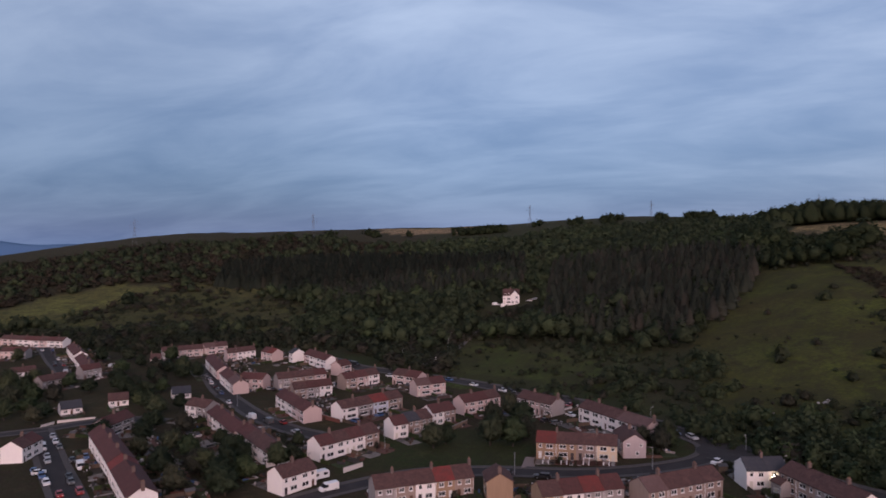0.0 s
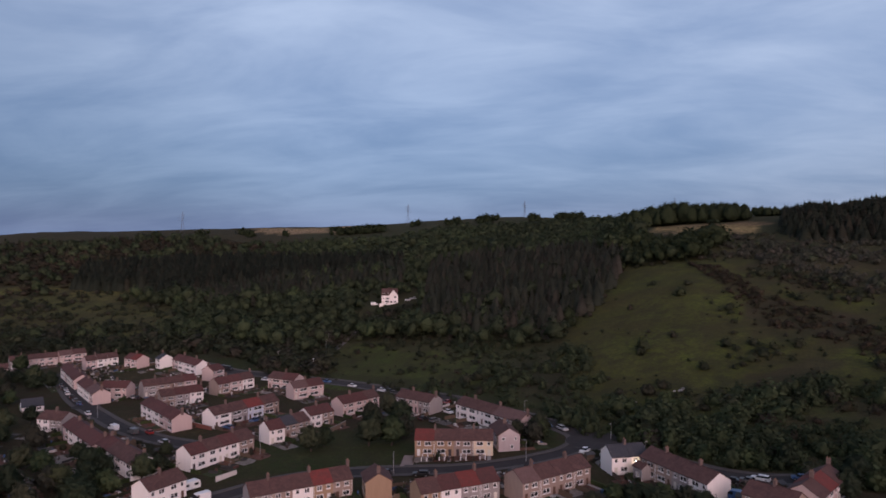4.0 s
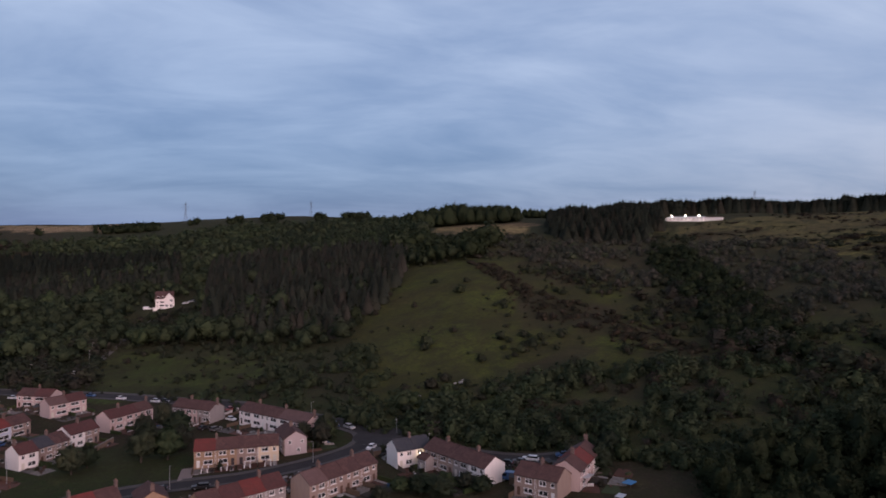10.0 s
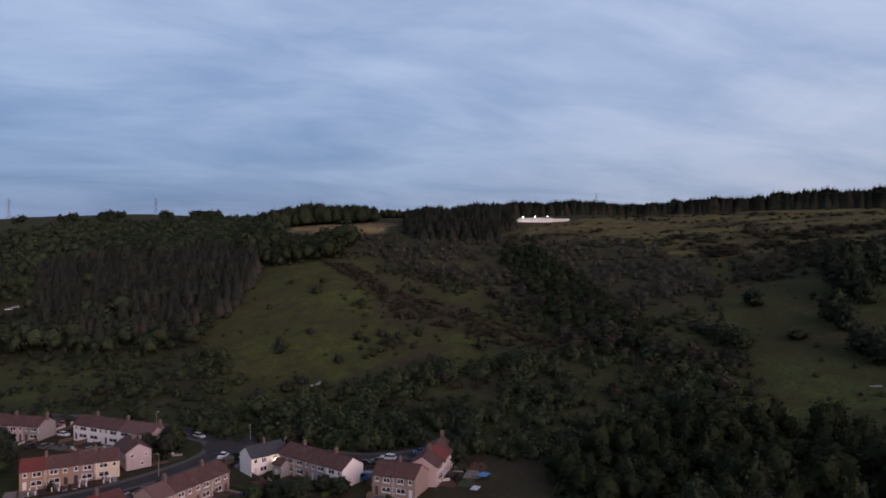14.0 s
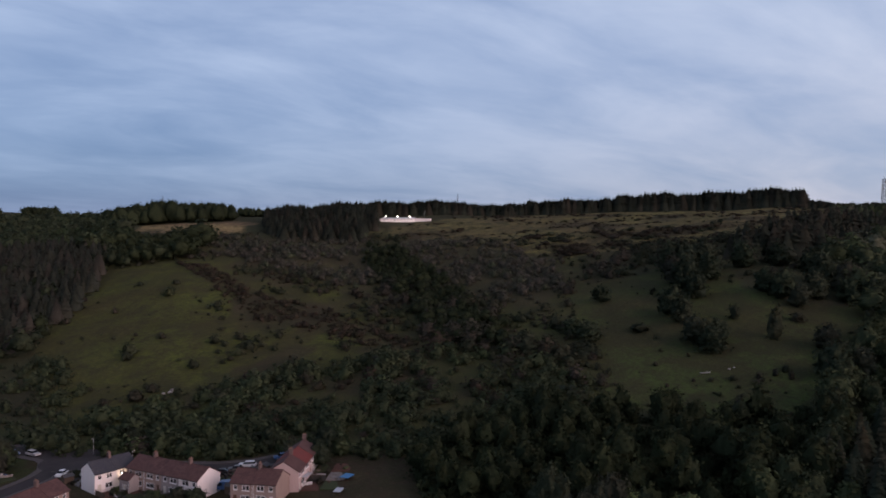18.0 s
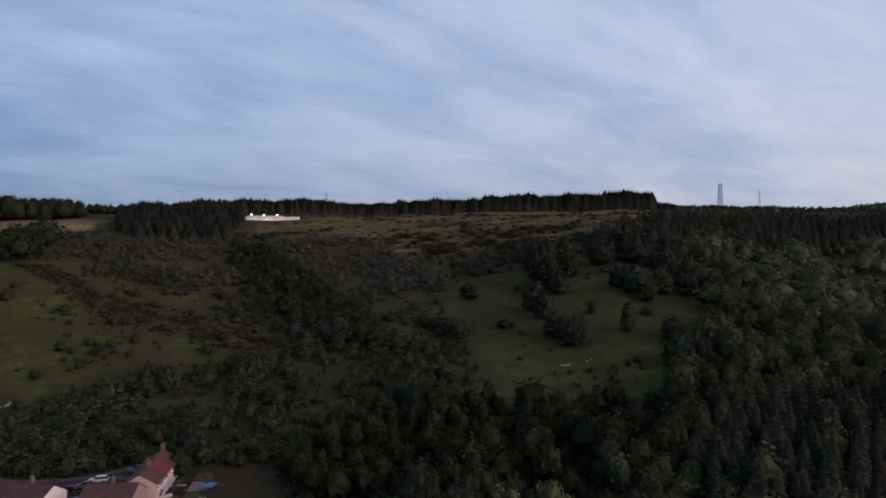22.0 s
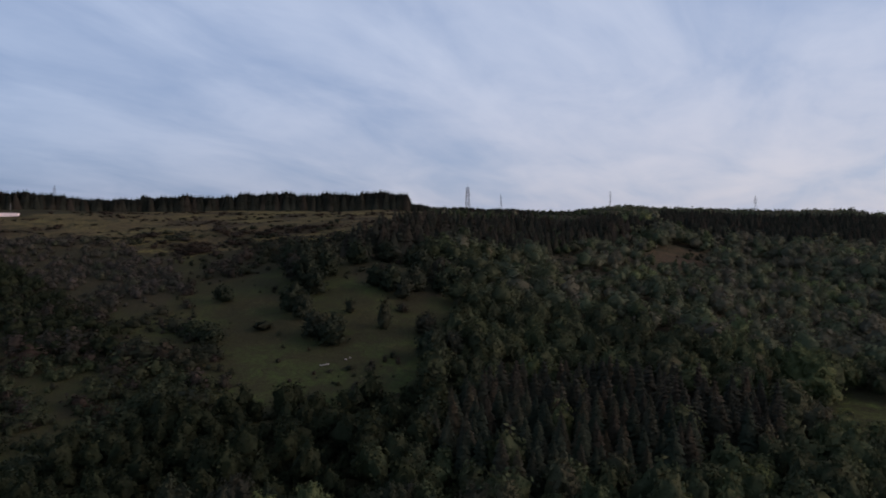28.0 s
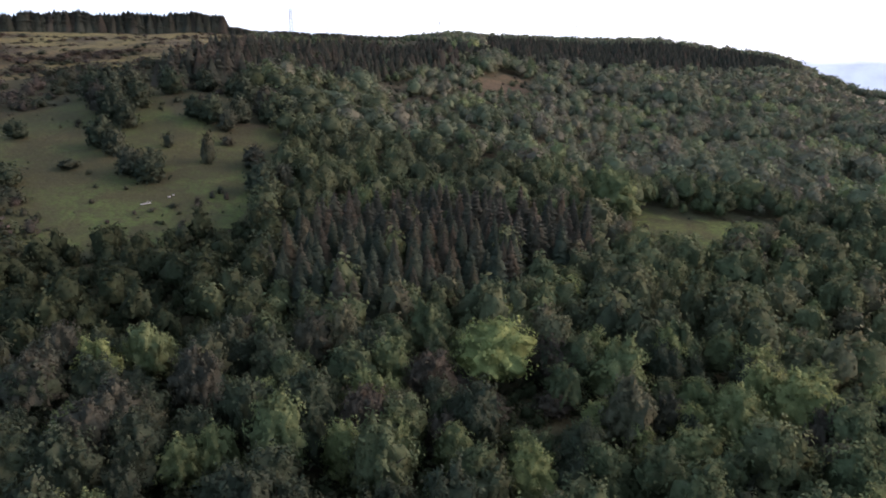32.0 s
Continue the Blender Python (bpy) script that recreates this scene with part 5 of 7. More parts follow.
def shed(m, w=2.4, d=1.9):
    base = tagged(new("garden_shed"), "small timber garden shed with felt roof", "shed", "garden sheds")
    base.matrix_basis = m
    part("wall", kept("shed_walls", lambda: mesh_of("wall", [(0, 0, -0.4), (w, 0, -0.4), (w, d, -0.4), (0, d, -0.4), (0, 0, 1.8), (w, 0, 1.8), (w, d, 1.8), (0, d, 1.8), (0, d / 2, 2.3), (w, d / 2, 2.3)],
                                                     [(0, 1, 5, 4), (1, 2, 6, 9, 5), (2, 3, 7, 6), (3, 0, 4, 8, 7)], TIMBER)), base)
    part("roof", kept("shed_roof", lambda: mesh_of("roof", [(-0.15, -0.2, 1.72), (w + 0.15, -0.2, 1.72), (w + 0.15, d / 2, 2.36), (-0.15, d / 2, 2.36), (-0.15, d + 0.2, 1.72), (w + 0.15, d + 0.2, 1.72),
                                                             (-0.15, d / 2, 2.3), (w + 0.15, d / 2, 2.3)], [(0, 1, 2, 3), (3, 2, 5, 4), (6, 7, 1, 0), (4, 5, 7, 6)], FELT)), base)
    part("door", kept("shed_door", lambda: mesh_of("door", *boxes((0.7, -0.03, 0.05, 1.5, 0.0, 1.7)), TIMBER)), base)


def on_road(x, y, slack=1.0):
    q = Vector((x, y))
    return any((p - q).length < w / 2 + slack for line, w in ROAD_LINES for p in line)


SHRUB_MODELS = []


def shrub(x, y, h, w, label="rounded green shrub growing in a garden"):
    if not SHRUB_MODELS:
        for s in range(4):
            v, f, n = broad_crown(90 + s, 2, 22, 260, 0.06, 0.48, 0.7, 0.8, -0.25, 50.0, (0.66, 1.05), 0.1, 0.22, 0.7)
            SHRUB_MODELS.append(tri_mesh("shrub", v, f, SCRUB_NEAR, smooth=True, normals=n))
    base = tagged(new("shrub", SHRUB_MODELS[int(abs(x) * 3 + abs(y)) % 4]), label, "shrub", "garden shrubs")
    base.matrix_basis = pose(x, y, float(land(x, y)), 0, 0, (x * 37 + y * 11) % 360) @ Matrix.Diagonal((w, w, h, 1))


def bits_material(name, stops, rough=0.9):
    """Odds and ends, each its own colour."""
    m = Mat(name, rough)
    k = m.n.new("ShaderNodeValToRGB")
    m.l.new(m.island(), k.inputs[0])
    k.color_ramp.interpolation = "CONSTANT"
    k.color_ramp.elements[0].color = (*stops[0][1], 1)
    k.color_ramp.elements[1].position, k.color_ramp.elements[1].color = stops[-1][0], (*stops[-1][1], 1)
    for at, colour in stops[1:-1]:
        k.color_ramp.elements.new(at).color = (*colour, 1)
    c = m.mix(m.span(m.noise(1.5, 4, 0.6), 0.4, 0.65, 0, 0.5), k.outputs[0], (0.035, 0.03, 0.022))
    c = m.mix(m.span(m.noise(8, 3, 0.6), 0.4, 0.7, 0, 0.4), c, (0.03, 0.028, 0.022))
    return m.done(c)


BITS = bits_material("garden_odds_and_ends", ((0.0, (0.07, 0.045, 0.035)), (0.2, (0.05, 0.05, 0.055)), (0.38, (0.12, 0.05, 0.04)), (0.48, (0.16, 0.13, 0.11)), (0.6, (0.36, 0.33, 0.32)),
                                              (0.72, (0.06, 0.12, 0.24)), (0.78, (0.66, 0.64, 0.64)), (0.92, (0.06, 0.07, 0.03))))
PLOT_COVER = bits_material("garden_plots", ((0.0, (0.040, 0.058, 0.020)), (0.28, (0.11, 0.048, 0.036)), (0.45, (0.050, 0.040, 0.032)), (0.6, (0.15, 0.07, 0.055)), (0.72, (0.13, 0.12, 0.118)), (0.86, (0.24, 0.215, 0.20))))
CLUTTER, LAWNS = ([], []), ([], [])


def heap(store, x, y, yaw, bx):
    """Adds one box, turned by yaw at (x, y), to a store of points and faces."""
    v, f = boxes(bx)
    c, s = math.cos(radians(yaw)), math.sin(radians(yaw))
    k, z = len(store[0]), float(land(x, y))
    store[0].extend((x + c * a - s * b, y + s * a + c * b, z + h) for a, b, h in v)
    store[1].extend(tuple(i + k for i in q) for q in f)


def lay_gardens():
    """Plots behind and before each row: fences, hedges, sheds, paths and shrubs."""
    rng = random.Random(4)
    blocked = []
    for x, y, yaw, w, n, deep in PLOTS:
        c, s = math.cos(radians(yaw)), math.sin(radians(yaw))
        blocked.append((x, y, c, s, w * n, deep))

    def free(px, py, gap=0.6, verge=2.4):
        for x, y, c, s, l, deep in blocked:
            u, v = (px - x) * c + (py - y) * s, -(px - x) * s + (py - y) * c
            if -gap < u < l + gap and -gap < v < deep + gap:
                return False
        return not on_road(px, py, verge)

    def place(x, y, c, s, u, v):
        return x + c * u - s * v, y + s * u + c * v

    for x, y, yaw, w, n, deep in PLOTS:
        c, s = math.cos(radians(yaw)), math.sin(radians(yaw))
        for i in range(n + 1):
            for v0, length, turn, odds in ((deep + 0.3, rng.uniform(6, 10), 90, 0.6), (-0.4, rng.uniform(3.5, 5), -90, 0.55)):
                sign = 1 if turn > 0 else -1
                ends = [place(x, y, c, s, i * w, v0 + sign * length * q) for q in (0.15, 0.5, 1)]
                if not all(free(*e) for e in ends) or rng.random() > odds:
                    continue
                px, py = place(x, y, c, s, i * w, v0)
                m = pose(px, py, float(land(px, py)), 0, 0, yaw + turn)
                if rng.random() < 0.55:
                    fence(m, round(length / 2.4) * 2.4)
                else:
                    k = rng.randrange(3)
                    length_k = (4.0, 5.0, 6.5)[k]
                    h = tagged(new("hedge", kept(("hedge", k), lambda: hedge_mesh(length_k, k))), "clipped green garden hedge", "hedge", "garden hedges")
                    h.matrix_basis = m
        for i in range(n):
            u = (i + 0.2) * w if i % 2 == 0 else (i + 0.8) * w
            px, py = place(x, y, c, s, u, -2.6)
            if free(px, py, 0):
                zz = float(land(px, py)) + 0.07
                wide = rng.choice((0.5, 0.5, 1.3))
                path = tagged(new("garden_path", kept(("path", wide), lambda: mesh_of("garden_path", *boxes((-wide, -2.4, -0.5, wide, 2.4, 0.03)), rng.choice((CONCRETE, PAVING, RED_GRAVEL))))), "paved garden path to a front door", "path", kind="structure")
                path.matrix_basis = pose(px, py, zz, 0, 0, yaw)
            if rng.random() < 0.42:
                px, py = place(x, y, c, s, (i + rng.uniform(0.2, 0.5)) * w, deep + rng.uniform(5, 9))
                if free(px, py, 2.5):
                    shed(pose(px, py, float(land(px, py)), 0, 0, yaw + rng.choice((0, 90, 180))))
            for v0, v1 in ((deep + 0.4, deep + rng.uniform(3, 6)), (deep + 6.2, deep + rng.uniform(8, 11)), (deep + 11.2, deep + rng.uniform(13, 15)), (-4.6, -0.5), (-9.5, -5.0)):
                px, py = place(x, y, c, s, (i + 0.5) * w, (v0 + v1) / 2)
                if free(px, py, 0.3, 1.9) and free(*place(x, y, c, s, (i + 0.5) * w, v1 if v0 > 0 else v0), 0.1, 1.9):
                    up = 0.10 + 0.03 * rng.random()
                    heap(LAWNS, px, py, yaw, (-w / 2 + 0.2, (v0 - v1) / 2, -0.9, w / 2 - 0.2, (v1 - v0) / 2, up))
                    for _ in range(rng.randrange(3, 9) if v0 > 0 else rng.randrange(1, 4)):
                        a, b = rng.uniform(-w / 2 + 0.6, w / 2 - 0.6), rng.uniform(v0 - v1, v1 - v0) * 0.45
                        l, d, h = rng.choice(((0.6, 0.6, 1.1), (1.6, 0.8, 0.7), (0.5, 0.4, 0.9), (2.2, 0.25, 0.5), (1.1, 1.1, 0.45), (0.4, 0.4, 0.4), (1.2, 0.5, 1.0), (0.15, 2.8, 0.9)))
                        heap(CLUTTER, *place(x, y, c, s, (i + 0.5) * w + a, (v0 + v1) / 2 + b), yaw + rng.uniform(-25, 25), (-l / 2, -d / 2, -0.5, l / 2, d / 2, h * rng.uniform(0.7, 1.1)))
            for v0 in (rng.uniform(-4.5, -1.6), deep + rng.uniform(2, 10), deep + rng.uniform(4, 12)):
                px, py = place(x, y, c, s, (i + rng.random()) * w, v0)
                if rng.random() < 0.6 and free(px, py, 1.2):
                    h = rng.uniform(0.9, 2.6)
                    shrub(px, py, h, h * rng.uniform(0.9, 1.4))


lay_gardens()
tagged(new("garden_clutter", mesh_of("garden_clutter", *CLUTTER, BITS)), "bins, planters, benches and sheds cluttering the gardens", "clutter", kind="stuff")
tagged(new("garden_plots", mesh_of("garden_plots", *LAWNS, PLOT_COVER)), "small lawns, gravel and paving round the houses", "ground", kind="structure")

# ---------------------------------------------------------------- the white villa in the woods
def villa(x, y, yaw):
    z = float(land(x, y)) + 0.9
    base = house(x, y, z, yaw, 11.5, "w", "d", True, True, False, "tall white villa with dark tiled roof among trees", True, 14.0, 6.2, "villa", "house")
    wing_w, out, e = 6.4, 2.6, 6.3
    rise = math.tan(radians(49)) * wing_w / 2
    x0 = 5.4
    v = [(x0, -out, -1.5), (x0 + wing_w, -out, -1.5), (x0 + wing_w, -out, e), (x0 + wing_w / 2, -out, e + rise), (x0, -out, e),
         (x0, 3.5, -1.5), (x0 + wing_w, 3.5, -1.5), (x0 + wing_w, 3.5, e), (x0 + wing_w / 2, 3.5, e + rise), (x0, 3.5, e)]
    part("gable_wing", mesh_of("gable_wing", v, [(0, 1, 2, 3, 4), (1, 6, 7, 2), (5, 0, 4, 9)], WALL["w"]), base)
    xm, o = x0 + wing_w / 2, 0.3
    v = [(x0 - o, -out - o, e - 0.25), (xm, -out - o, e + rise + 0.08), (x0 + wing_w + o, -out - o, e - 0.25), (x0 - o, 3.6, e - 0.25), (xm, 3.6, e + rise + 0.08), (x0 + wing_w + o, 3.6, e - 0.25)]
    v += [(a, b, c + 0.18) for a, b, c in v]
    part("wing_roof", mesh_of("wing_roof", v, [(0, 1, 4, 3), (1, 2, 5, 4), (6, 9, 10, 7), (7, 10, 11, 8), (0, 6, 7, 1), (1, 7, 8, 2), (0, 3, 9, 6), (2, 8, 11, 5), (3, 4, 10, 9), (4, 5, 11, 10)], ROOF["d"]), base)
    for wx, wz in ((6.3, 0.8), (9.0, 0.8), (9.0, 4.2)):
        win = part("window", kept(("window", 1.7, 1.6), lambda: window_mesh(1.7, 1.6)), base, m=pose(wx, -out - 0.03, wz))
        part("pane", kept(("pane", 1.7, 1.6, False), lambda: mesh_of("pane", *boxes((0.06, 0.005, 0.06, 1.64, 0.02, 1.54)), PANE)), win)
    for dx in (1.2, 3.6):
        dormer = part("dormer", mesh_of("dormer", *boxes((dx, 0.6, 6.3, dx + 1.3, 3.6, 7.7)), WALL["w"]), base)
        part("dormer_roof", mesh_of("dormer_roof", [(dx - 0.15, 0.4, 7.7), (dx + 1.45, 0.4, 7.7), (dx + 0.65, 0.4, 8.5), (dx - 0.15, 4.6, 7.7), (dx + 1.45, 4.6, 7.7), (dx + 0.65, 4.6, 8.5)],
                                    [(0, 1, 2), (0, 2, 5, 3), (1, 4, 5, 2), (3, 5, 4)], ROOF["d"]), dormer)
        part("pane", mesh_of("pane", *boxes((dx + 0.2, 0.55, 6.5, dx + 1.1, 0.6, 7.5)), PANE), dormer)
    wall = tagged(new("terrace_wall", mesh_of("terrace_wall", *boxes((-1.5, -4.2, -3.5, 17.5, -3.9, 0.6), (-1.5, -3.9, -3.5, -1.2, -0.5, 0.5), (17.2, -3.9, -3.5, 17.5, 4, 0.6)), WALL["w"])),
                  "low white garden wall round the villa terrace", "wall")
    wall.matrix_basis = pose(x, y, z, 0, 0, yaw)


villa(43.2, 503.0, -7)
car("panel_van", "white", 38.3, 506, 190, "white van parked on the villa drive")
car("hatchback", "white", 61.5, 497.5, 20, "white hatchback parked beside the villa")
car("estate_car", "silver", 65.5, 499, 20, "silver estate car parked beside the villa")


# ---------------------------------------------------------------- the floodlit works on the skyline
LAMP_GLOW = Mat("lamp_glow", 0.4)
LAMP_GLOW.bsdf.inputs["Emission Color"].default_value = (1.0, 0.86, 0.78, 1)
LAMP_GLOW.bsdf.inputs["Emission Strength"].default_value = 12.0
LAMP_GLOW = LAMP_GLOW.done((0.8, 0.75, 0.7))


def works(x, y, yaw):
    """A long low white shed with a lower end block and floodlights along its eaves."""
    z = float(land(x, y))
    base = tagged(new("works_building"), "long low white works building lit by floodlights", "building")
    base.matrix_basis = pose(x, y, z, 0, 0, yaw)
    part("main_block", mesh_of("main_block", *boxes((9, 0, -4, 42, 12, 3.0)), WALL["w"]), base)
    part("end_block", mesh_of("end_block", *boxes((0, 1.5, -4, 8.98, 11, 2.6)), WALL["w"]), base)
    part("store", mesh_of("store", *boxes((42.02, 2, -4, 58, 10, 2.8)), WALL["w"]), base)
    part("roof", mesh_of("roof", [(8.6, -0.5, 3.0), (42.4, -0.5, 3.0), (42.4, 6, 4.0), (8.6, 6, 4.0), (8.6, 12.5, 3.0), (42.4, 12.5, 3.0), (8.6, 6, 3.7), (42.4, 6, 3.7)],
                         [(0, 1, 2, 3), (3, 2, 5, 4), (0, 6, 7, 1), (4, 5, 7, 6)], PALE_SHEET), base)
    for k in range(9):
        part("window", mesh_of("window", *boxes((11.4 + 3.5 * k, -0.05, 1.1, 12.4 + 3.5 * k, 0.02, 2.0)), PANE), base)
    for k, lx in enumerate((2.0, 14.0, 26.0, 38.5)):
        pole = part("floodlight", mesh_of("floodlight", *boxes((lx - 0.06, -2.6, -3, lx + 0.06, -2.48, 4.9)), GREY_METAL), base)
        part("lamp_head", mesh_of("lamp_head", *boxes((lx - 0.55, -2.75, 4.6, lx + 0.55, -2.35, 5.1)), LAMP_GLOW), pole)
        data = bpy.data.lights.new("floodlight_beam", "POINT")
        data.energy, data.color, data.shadow_soft_size = 650, (1.0, 0.84, 0.78), 0.3
        lamp = new("floodlight_beam", data)
        lamp.location = base.matrix_basis @ Vector((lx, -3.2, 4.8))
    mast = tagged(new("flag_mast"), "thin steel mast beside the works", "mast")
    mast.matrix_basis = pose(x, y, z, 0, 0, yaw) @ pose(53, -1, 0)
    part("pole", mesh_of("pole", *tube([(0.12, -3), (0.07, 11)], 6), GREY_METAL), mast)


works(492.0, 503.0, -58)


# ---------------------------------------------------------------- pylons along the ridge
def lattice(sticks, r):
    v, f = [], []
    for p, q in sticks:
        p, q = Vector(p), Vector(q)
        side = (q - p).orthogonal().normalized() * r
        other = (q - p).normalized().cross(side)
        k = len(v)
        for c in (p, q):
            v += [tuple(c + side), tuple(c + other), tuple(c - side), tuple(c - other)]
        f += [(k + i, k + (i + 1) % 4, k + 4 + (i + 1) % 4, k + 4 + i) for i in range(4)]
    return v, f


def pylon(x, y, high, yaw=20.0):
    z = float(land(x, y))
    base = tagged(new("pylon"), "grey steel lattice electricity pylon on the ridge", "pylon", "pylons")
    base.matrix_basis = pose(x, y, z - 0.5, 0, 0, yaw)
    foot, waist = 0.085 * high, 0.022 * high
    legs = []
    corner = [(1, 1), (-1, 1), (-1, -1), (1, -1)]
    steps = [0, 0.16, 0.3, 0.43, 0.55, 0.66, 0.78, 0.9, 1.0]
    width = lambda u: foot + (waist - foot) * min(1, u / 0.62) if u < 0.9 else waist * (1.0 - u) * 10 + 0.02
    for u0, u1 in zip(steps, steps[1:]):
        for i in range(4):
            a, b = corner[i], corner[(i + 1) % 4]
            legs.append(((a[0] * width(u0), a[1] * width(u0), u0 * high), (a[0] * width(u1), a[1] * width(u1), u1 * high)))
            legs.append(((a[0] * width(u0), a[1] * width(u0), u0 * high), (b[0] * width(u1), b[1] * width(u1), u1 * high)))
    part("tower", mesh_of("tower", *lattice(legs, 0.085), PYLON_STEEL), base)
    for u, reach in ((0.64, 0.13), (0.76, 0.17), (0.88, 0.11)):
        w = reach * high
        arms = [((-w, 0, u * high), (w, 0, u * high)), ((-w, 0, u * high), (0, 0, (u + 0.05) * high)), ((w, 0, u * high), (0, 0, (u + 0.05) * high)),
                ((-w, 0, u * high), (-w, 0, (u - 0.04) * high)), ((w, 0, u * high), (w, 0, (u - 0.04) * high))]
        part("cross_arm", mesh_of("cross_arm", *lattice(arms, 0.075), PYLON_STEEL), base)


for _x, _y, _h in ((-505, 1144, 46), (-228, 1229, 41), (154, 1240, 38), (357, 1198, 32), (592, 1101, 34), (859, 688, 38), (1096, 94, 35), (1098, -73, 36), (1065, -274, 32)):
    pylon(_x, _y, _h)


def radio_mast(x, y, high):
    base = tagged(new("radio_mast"), "broad grey lattice radio mast on the skyline", "mast")
    base.matrix_basis = pose(x, y, float(land(x, y)) - 0.5, 0, 0, 30)
    sticks = []
    n = 9
    for k in range(n):
        z0, z1 = high * k / n, high * (k + 1) / n
        w0, w1 = 2.8 - 1.3 * k / n, 2.8 - 1.3 * (k + 1) / n
        c = [(1, 1), (-1, 1), (-1, -1), (1, -1)]
        for i in range(4):
            a, b = c[i], c[(i + 1) % 4]
            sticks += [((a[0] * w0, a[1] * w0, z0), (a[0] * w1, a[1] * w1, z1)), ((a[0] * w0, a[1] * w0, z0), (b[0] * w1, b[1] * w1, z1)),
                       ((a[0] * w1, a[1] * w1, z1), (b[0] * w1, b[1] * w1, z1))]
    part("tower", mesh_of("tower", *lattice(sticks, 0.2), PYLON_STEEL), base)
    for k, (u, a) in enumerate(((0.7, 0.4), (0.82, 2.0), (0.9, 3.6))):
        part("dish", mesh_of("dish", *tube([(0.2, 0), (0.9, 0.2), (1.0, 0.5)], 12), CONCRETE), base, m=pose(2.0 * math.cos(a), 2.0 * math.sin(a), high * u, 90, 0, math.degrees(a) + 90))
    part("aerial", mesh_of("aerial", *tube([(0.1, high), (0.05, high + 4)], 6), PYLON_STEEL), base)


radio_mast(942, 126, 36)
def scatter(rng, spacing, amin, amax, dmin, dmax, keep):
    """Jittered places over a sector that pass the test keep(bearing, range)."""
    reach = dmax
    n = int(2 * reach / spacing)
    gx, gy = np.meshgrid(np.arange(n), np.arange(n))
    x = (gx.ravel() + rng.uniform(-0.45, 0.45, n * n) + 0.5 * (gy.ravel() % 2)) * spacing - reach
    y = (gy.ravel() + rng.uniform(-0.45, 0.45, n * n)) * spacing - reach
    a, d = bearing(x, y)
    ok = (a > amin) & (a < amax) & (d > dmin) & (d < dmax)
    x, y, a, d = x[ok], y[ok], a[ok], d[ok]
    ok = keep(a, d, rng.random(len(a)))
    return x[ok], y[ok]


def thicket(name, label, category, templates, material, rng, x, y, high, wide, tint):
    """Many trees that nobody could count, as one mesh."""
    z = land(x, y)
    turn, pick = rng.uniform(0, 6.283, len(x)), rng.integers(0, len(templates), len(x))
    vs, fs, ts, ns, o = [], [], [], [], 0
    for k, (tv, tf, tn) in enumerate(templates):
        s = np.where(pick == k)[0]
        if not len(s):
            continue
        c, sn = np.cos(turn[s])[:, None], np.sin(turn[s])[:, None]
        w, h = wide[s][:, None], high[s][:, None]
        lean = rng.uniform(0.85, 1.15, (len(s), 1))
        px = (tv[None, :, 0] * c - tv[None, :, 1] * sn) * w * lean + x[s][:, None]
        py = (tv[None, :, 0] * sn + tv[None, :, 1] * c) * w / lean + y[s][:, None]
        pz = tv[None, :, 2] * h + z[s][:, None] - 0.02 * h
        vs.append(np.stack([px, py, pz], -1).reshape(-1, 3))
        ns.append(np.stack([tn[None, :, 0] * c - tn[None, :, 1] * sn, tn[None, :, 0] * sn + tn[None, :, 1] * c, np.repeat(tn[None, :, 2], len(s), 0)], -1).reshape(-1, 3))
        fs.append((tf[None] + (np.arange(len(s)) * len(tv))[:, None, None]).reshape(-1, 3) + o)
        ts.append(np.repeat(tint[s], len(tv)))
        o += len(s) * len(tv)
    me = tri_mesh(name, np.concatenate(vs), np.concatenate(fs), material, np.concatenate(ts), True, np.concatenate(ns))
    return tagged(new(name, me), label, category, kind="stuff")


OPEN = (BIG_FIELD, CLEARING, LOW_MEADOW, MOOR, PALE_FIELD, HAY, PALE_RIDGE, LEFT_FIELD, LEFT_STRIP, LEFT_SCRUB, GLADE, BROWN_GLADE, VILLAGE, HOUSE_GARDEN, THORNS, UPPER_HEATH)


def patchy(a, d):
    """Slow variation of growth over the slopes, 0 to 1."""
    return patches(d * np.sin(np.radians(a)), d * np.cos(np.radians(a)), 70, 1)


def clump(a, d):
    """Tight clumps of growth some twenty metres across, 0 to 1."""
    return patches(d * np.sin(np.radians(a)), d * np.cos(np.radians(a)), 24, 2)


def wooded(a, d, r):
    """Broadleaf woodland."""
    open_ = in_any(a, d, OPEN) | (in_any(a, d, FIRS) & ((r > 0.2) | (d > 740)))
    left = (a < 25) & (d > np.interp(a, (-45, -30, -20, -10, -1, 2, 8, 16, 20, 25), (600, 640, 560, 470, 396, 425, 395, 362, 362, 500)))
    left &= d < np.interp(a, (-45, -14, -6, 4, 12, 22), (1420, 1420, 1030, 930, 985, 960))
    band = (a >= 22) & (a < 35.5) & (d > np.interp(a, (22, 30, 35), (500, 496, 590))) & (d < np.interp(a, (22, 25, 26.5, 34.5, 36), (730, 720, 572, 560, 600)))
    right = (a > 46) & (d < np.interp(a, (46, 52, 58, 64, 78, 83, 90), (176, 205, 228, 226, 226, 330, 760)))
    right |= (a > 79) & (d > np.interp(a, (79, 81, 82), (400, 360, 235)))
    right &= ~((a > 82) & (d > 350) & (clump(a, d) + 0.35 * patchy(a, d) < 0.36))
    return ~open_ & (left | band | right | (inside(a, d, GULLY) & (r < 0.8)))


def firs(a, d, r):
    return in_any(a, d, FIRS) & ~in_any(a, d, (HOUSE_GARDEN, HAY)) & np.where((d > 700) & (a > 96), r < 0.45, (r < 0.8) | (d > 660))


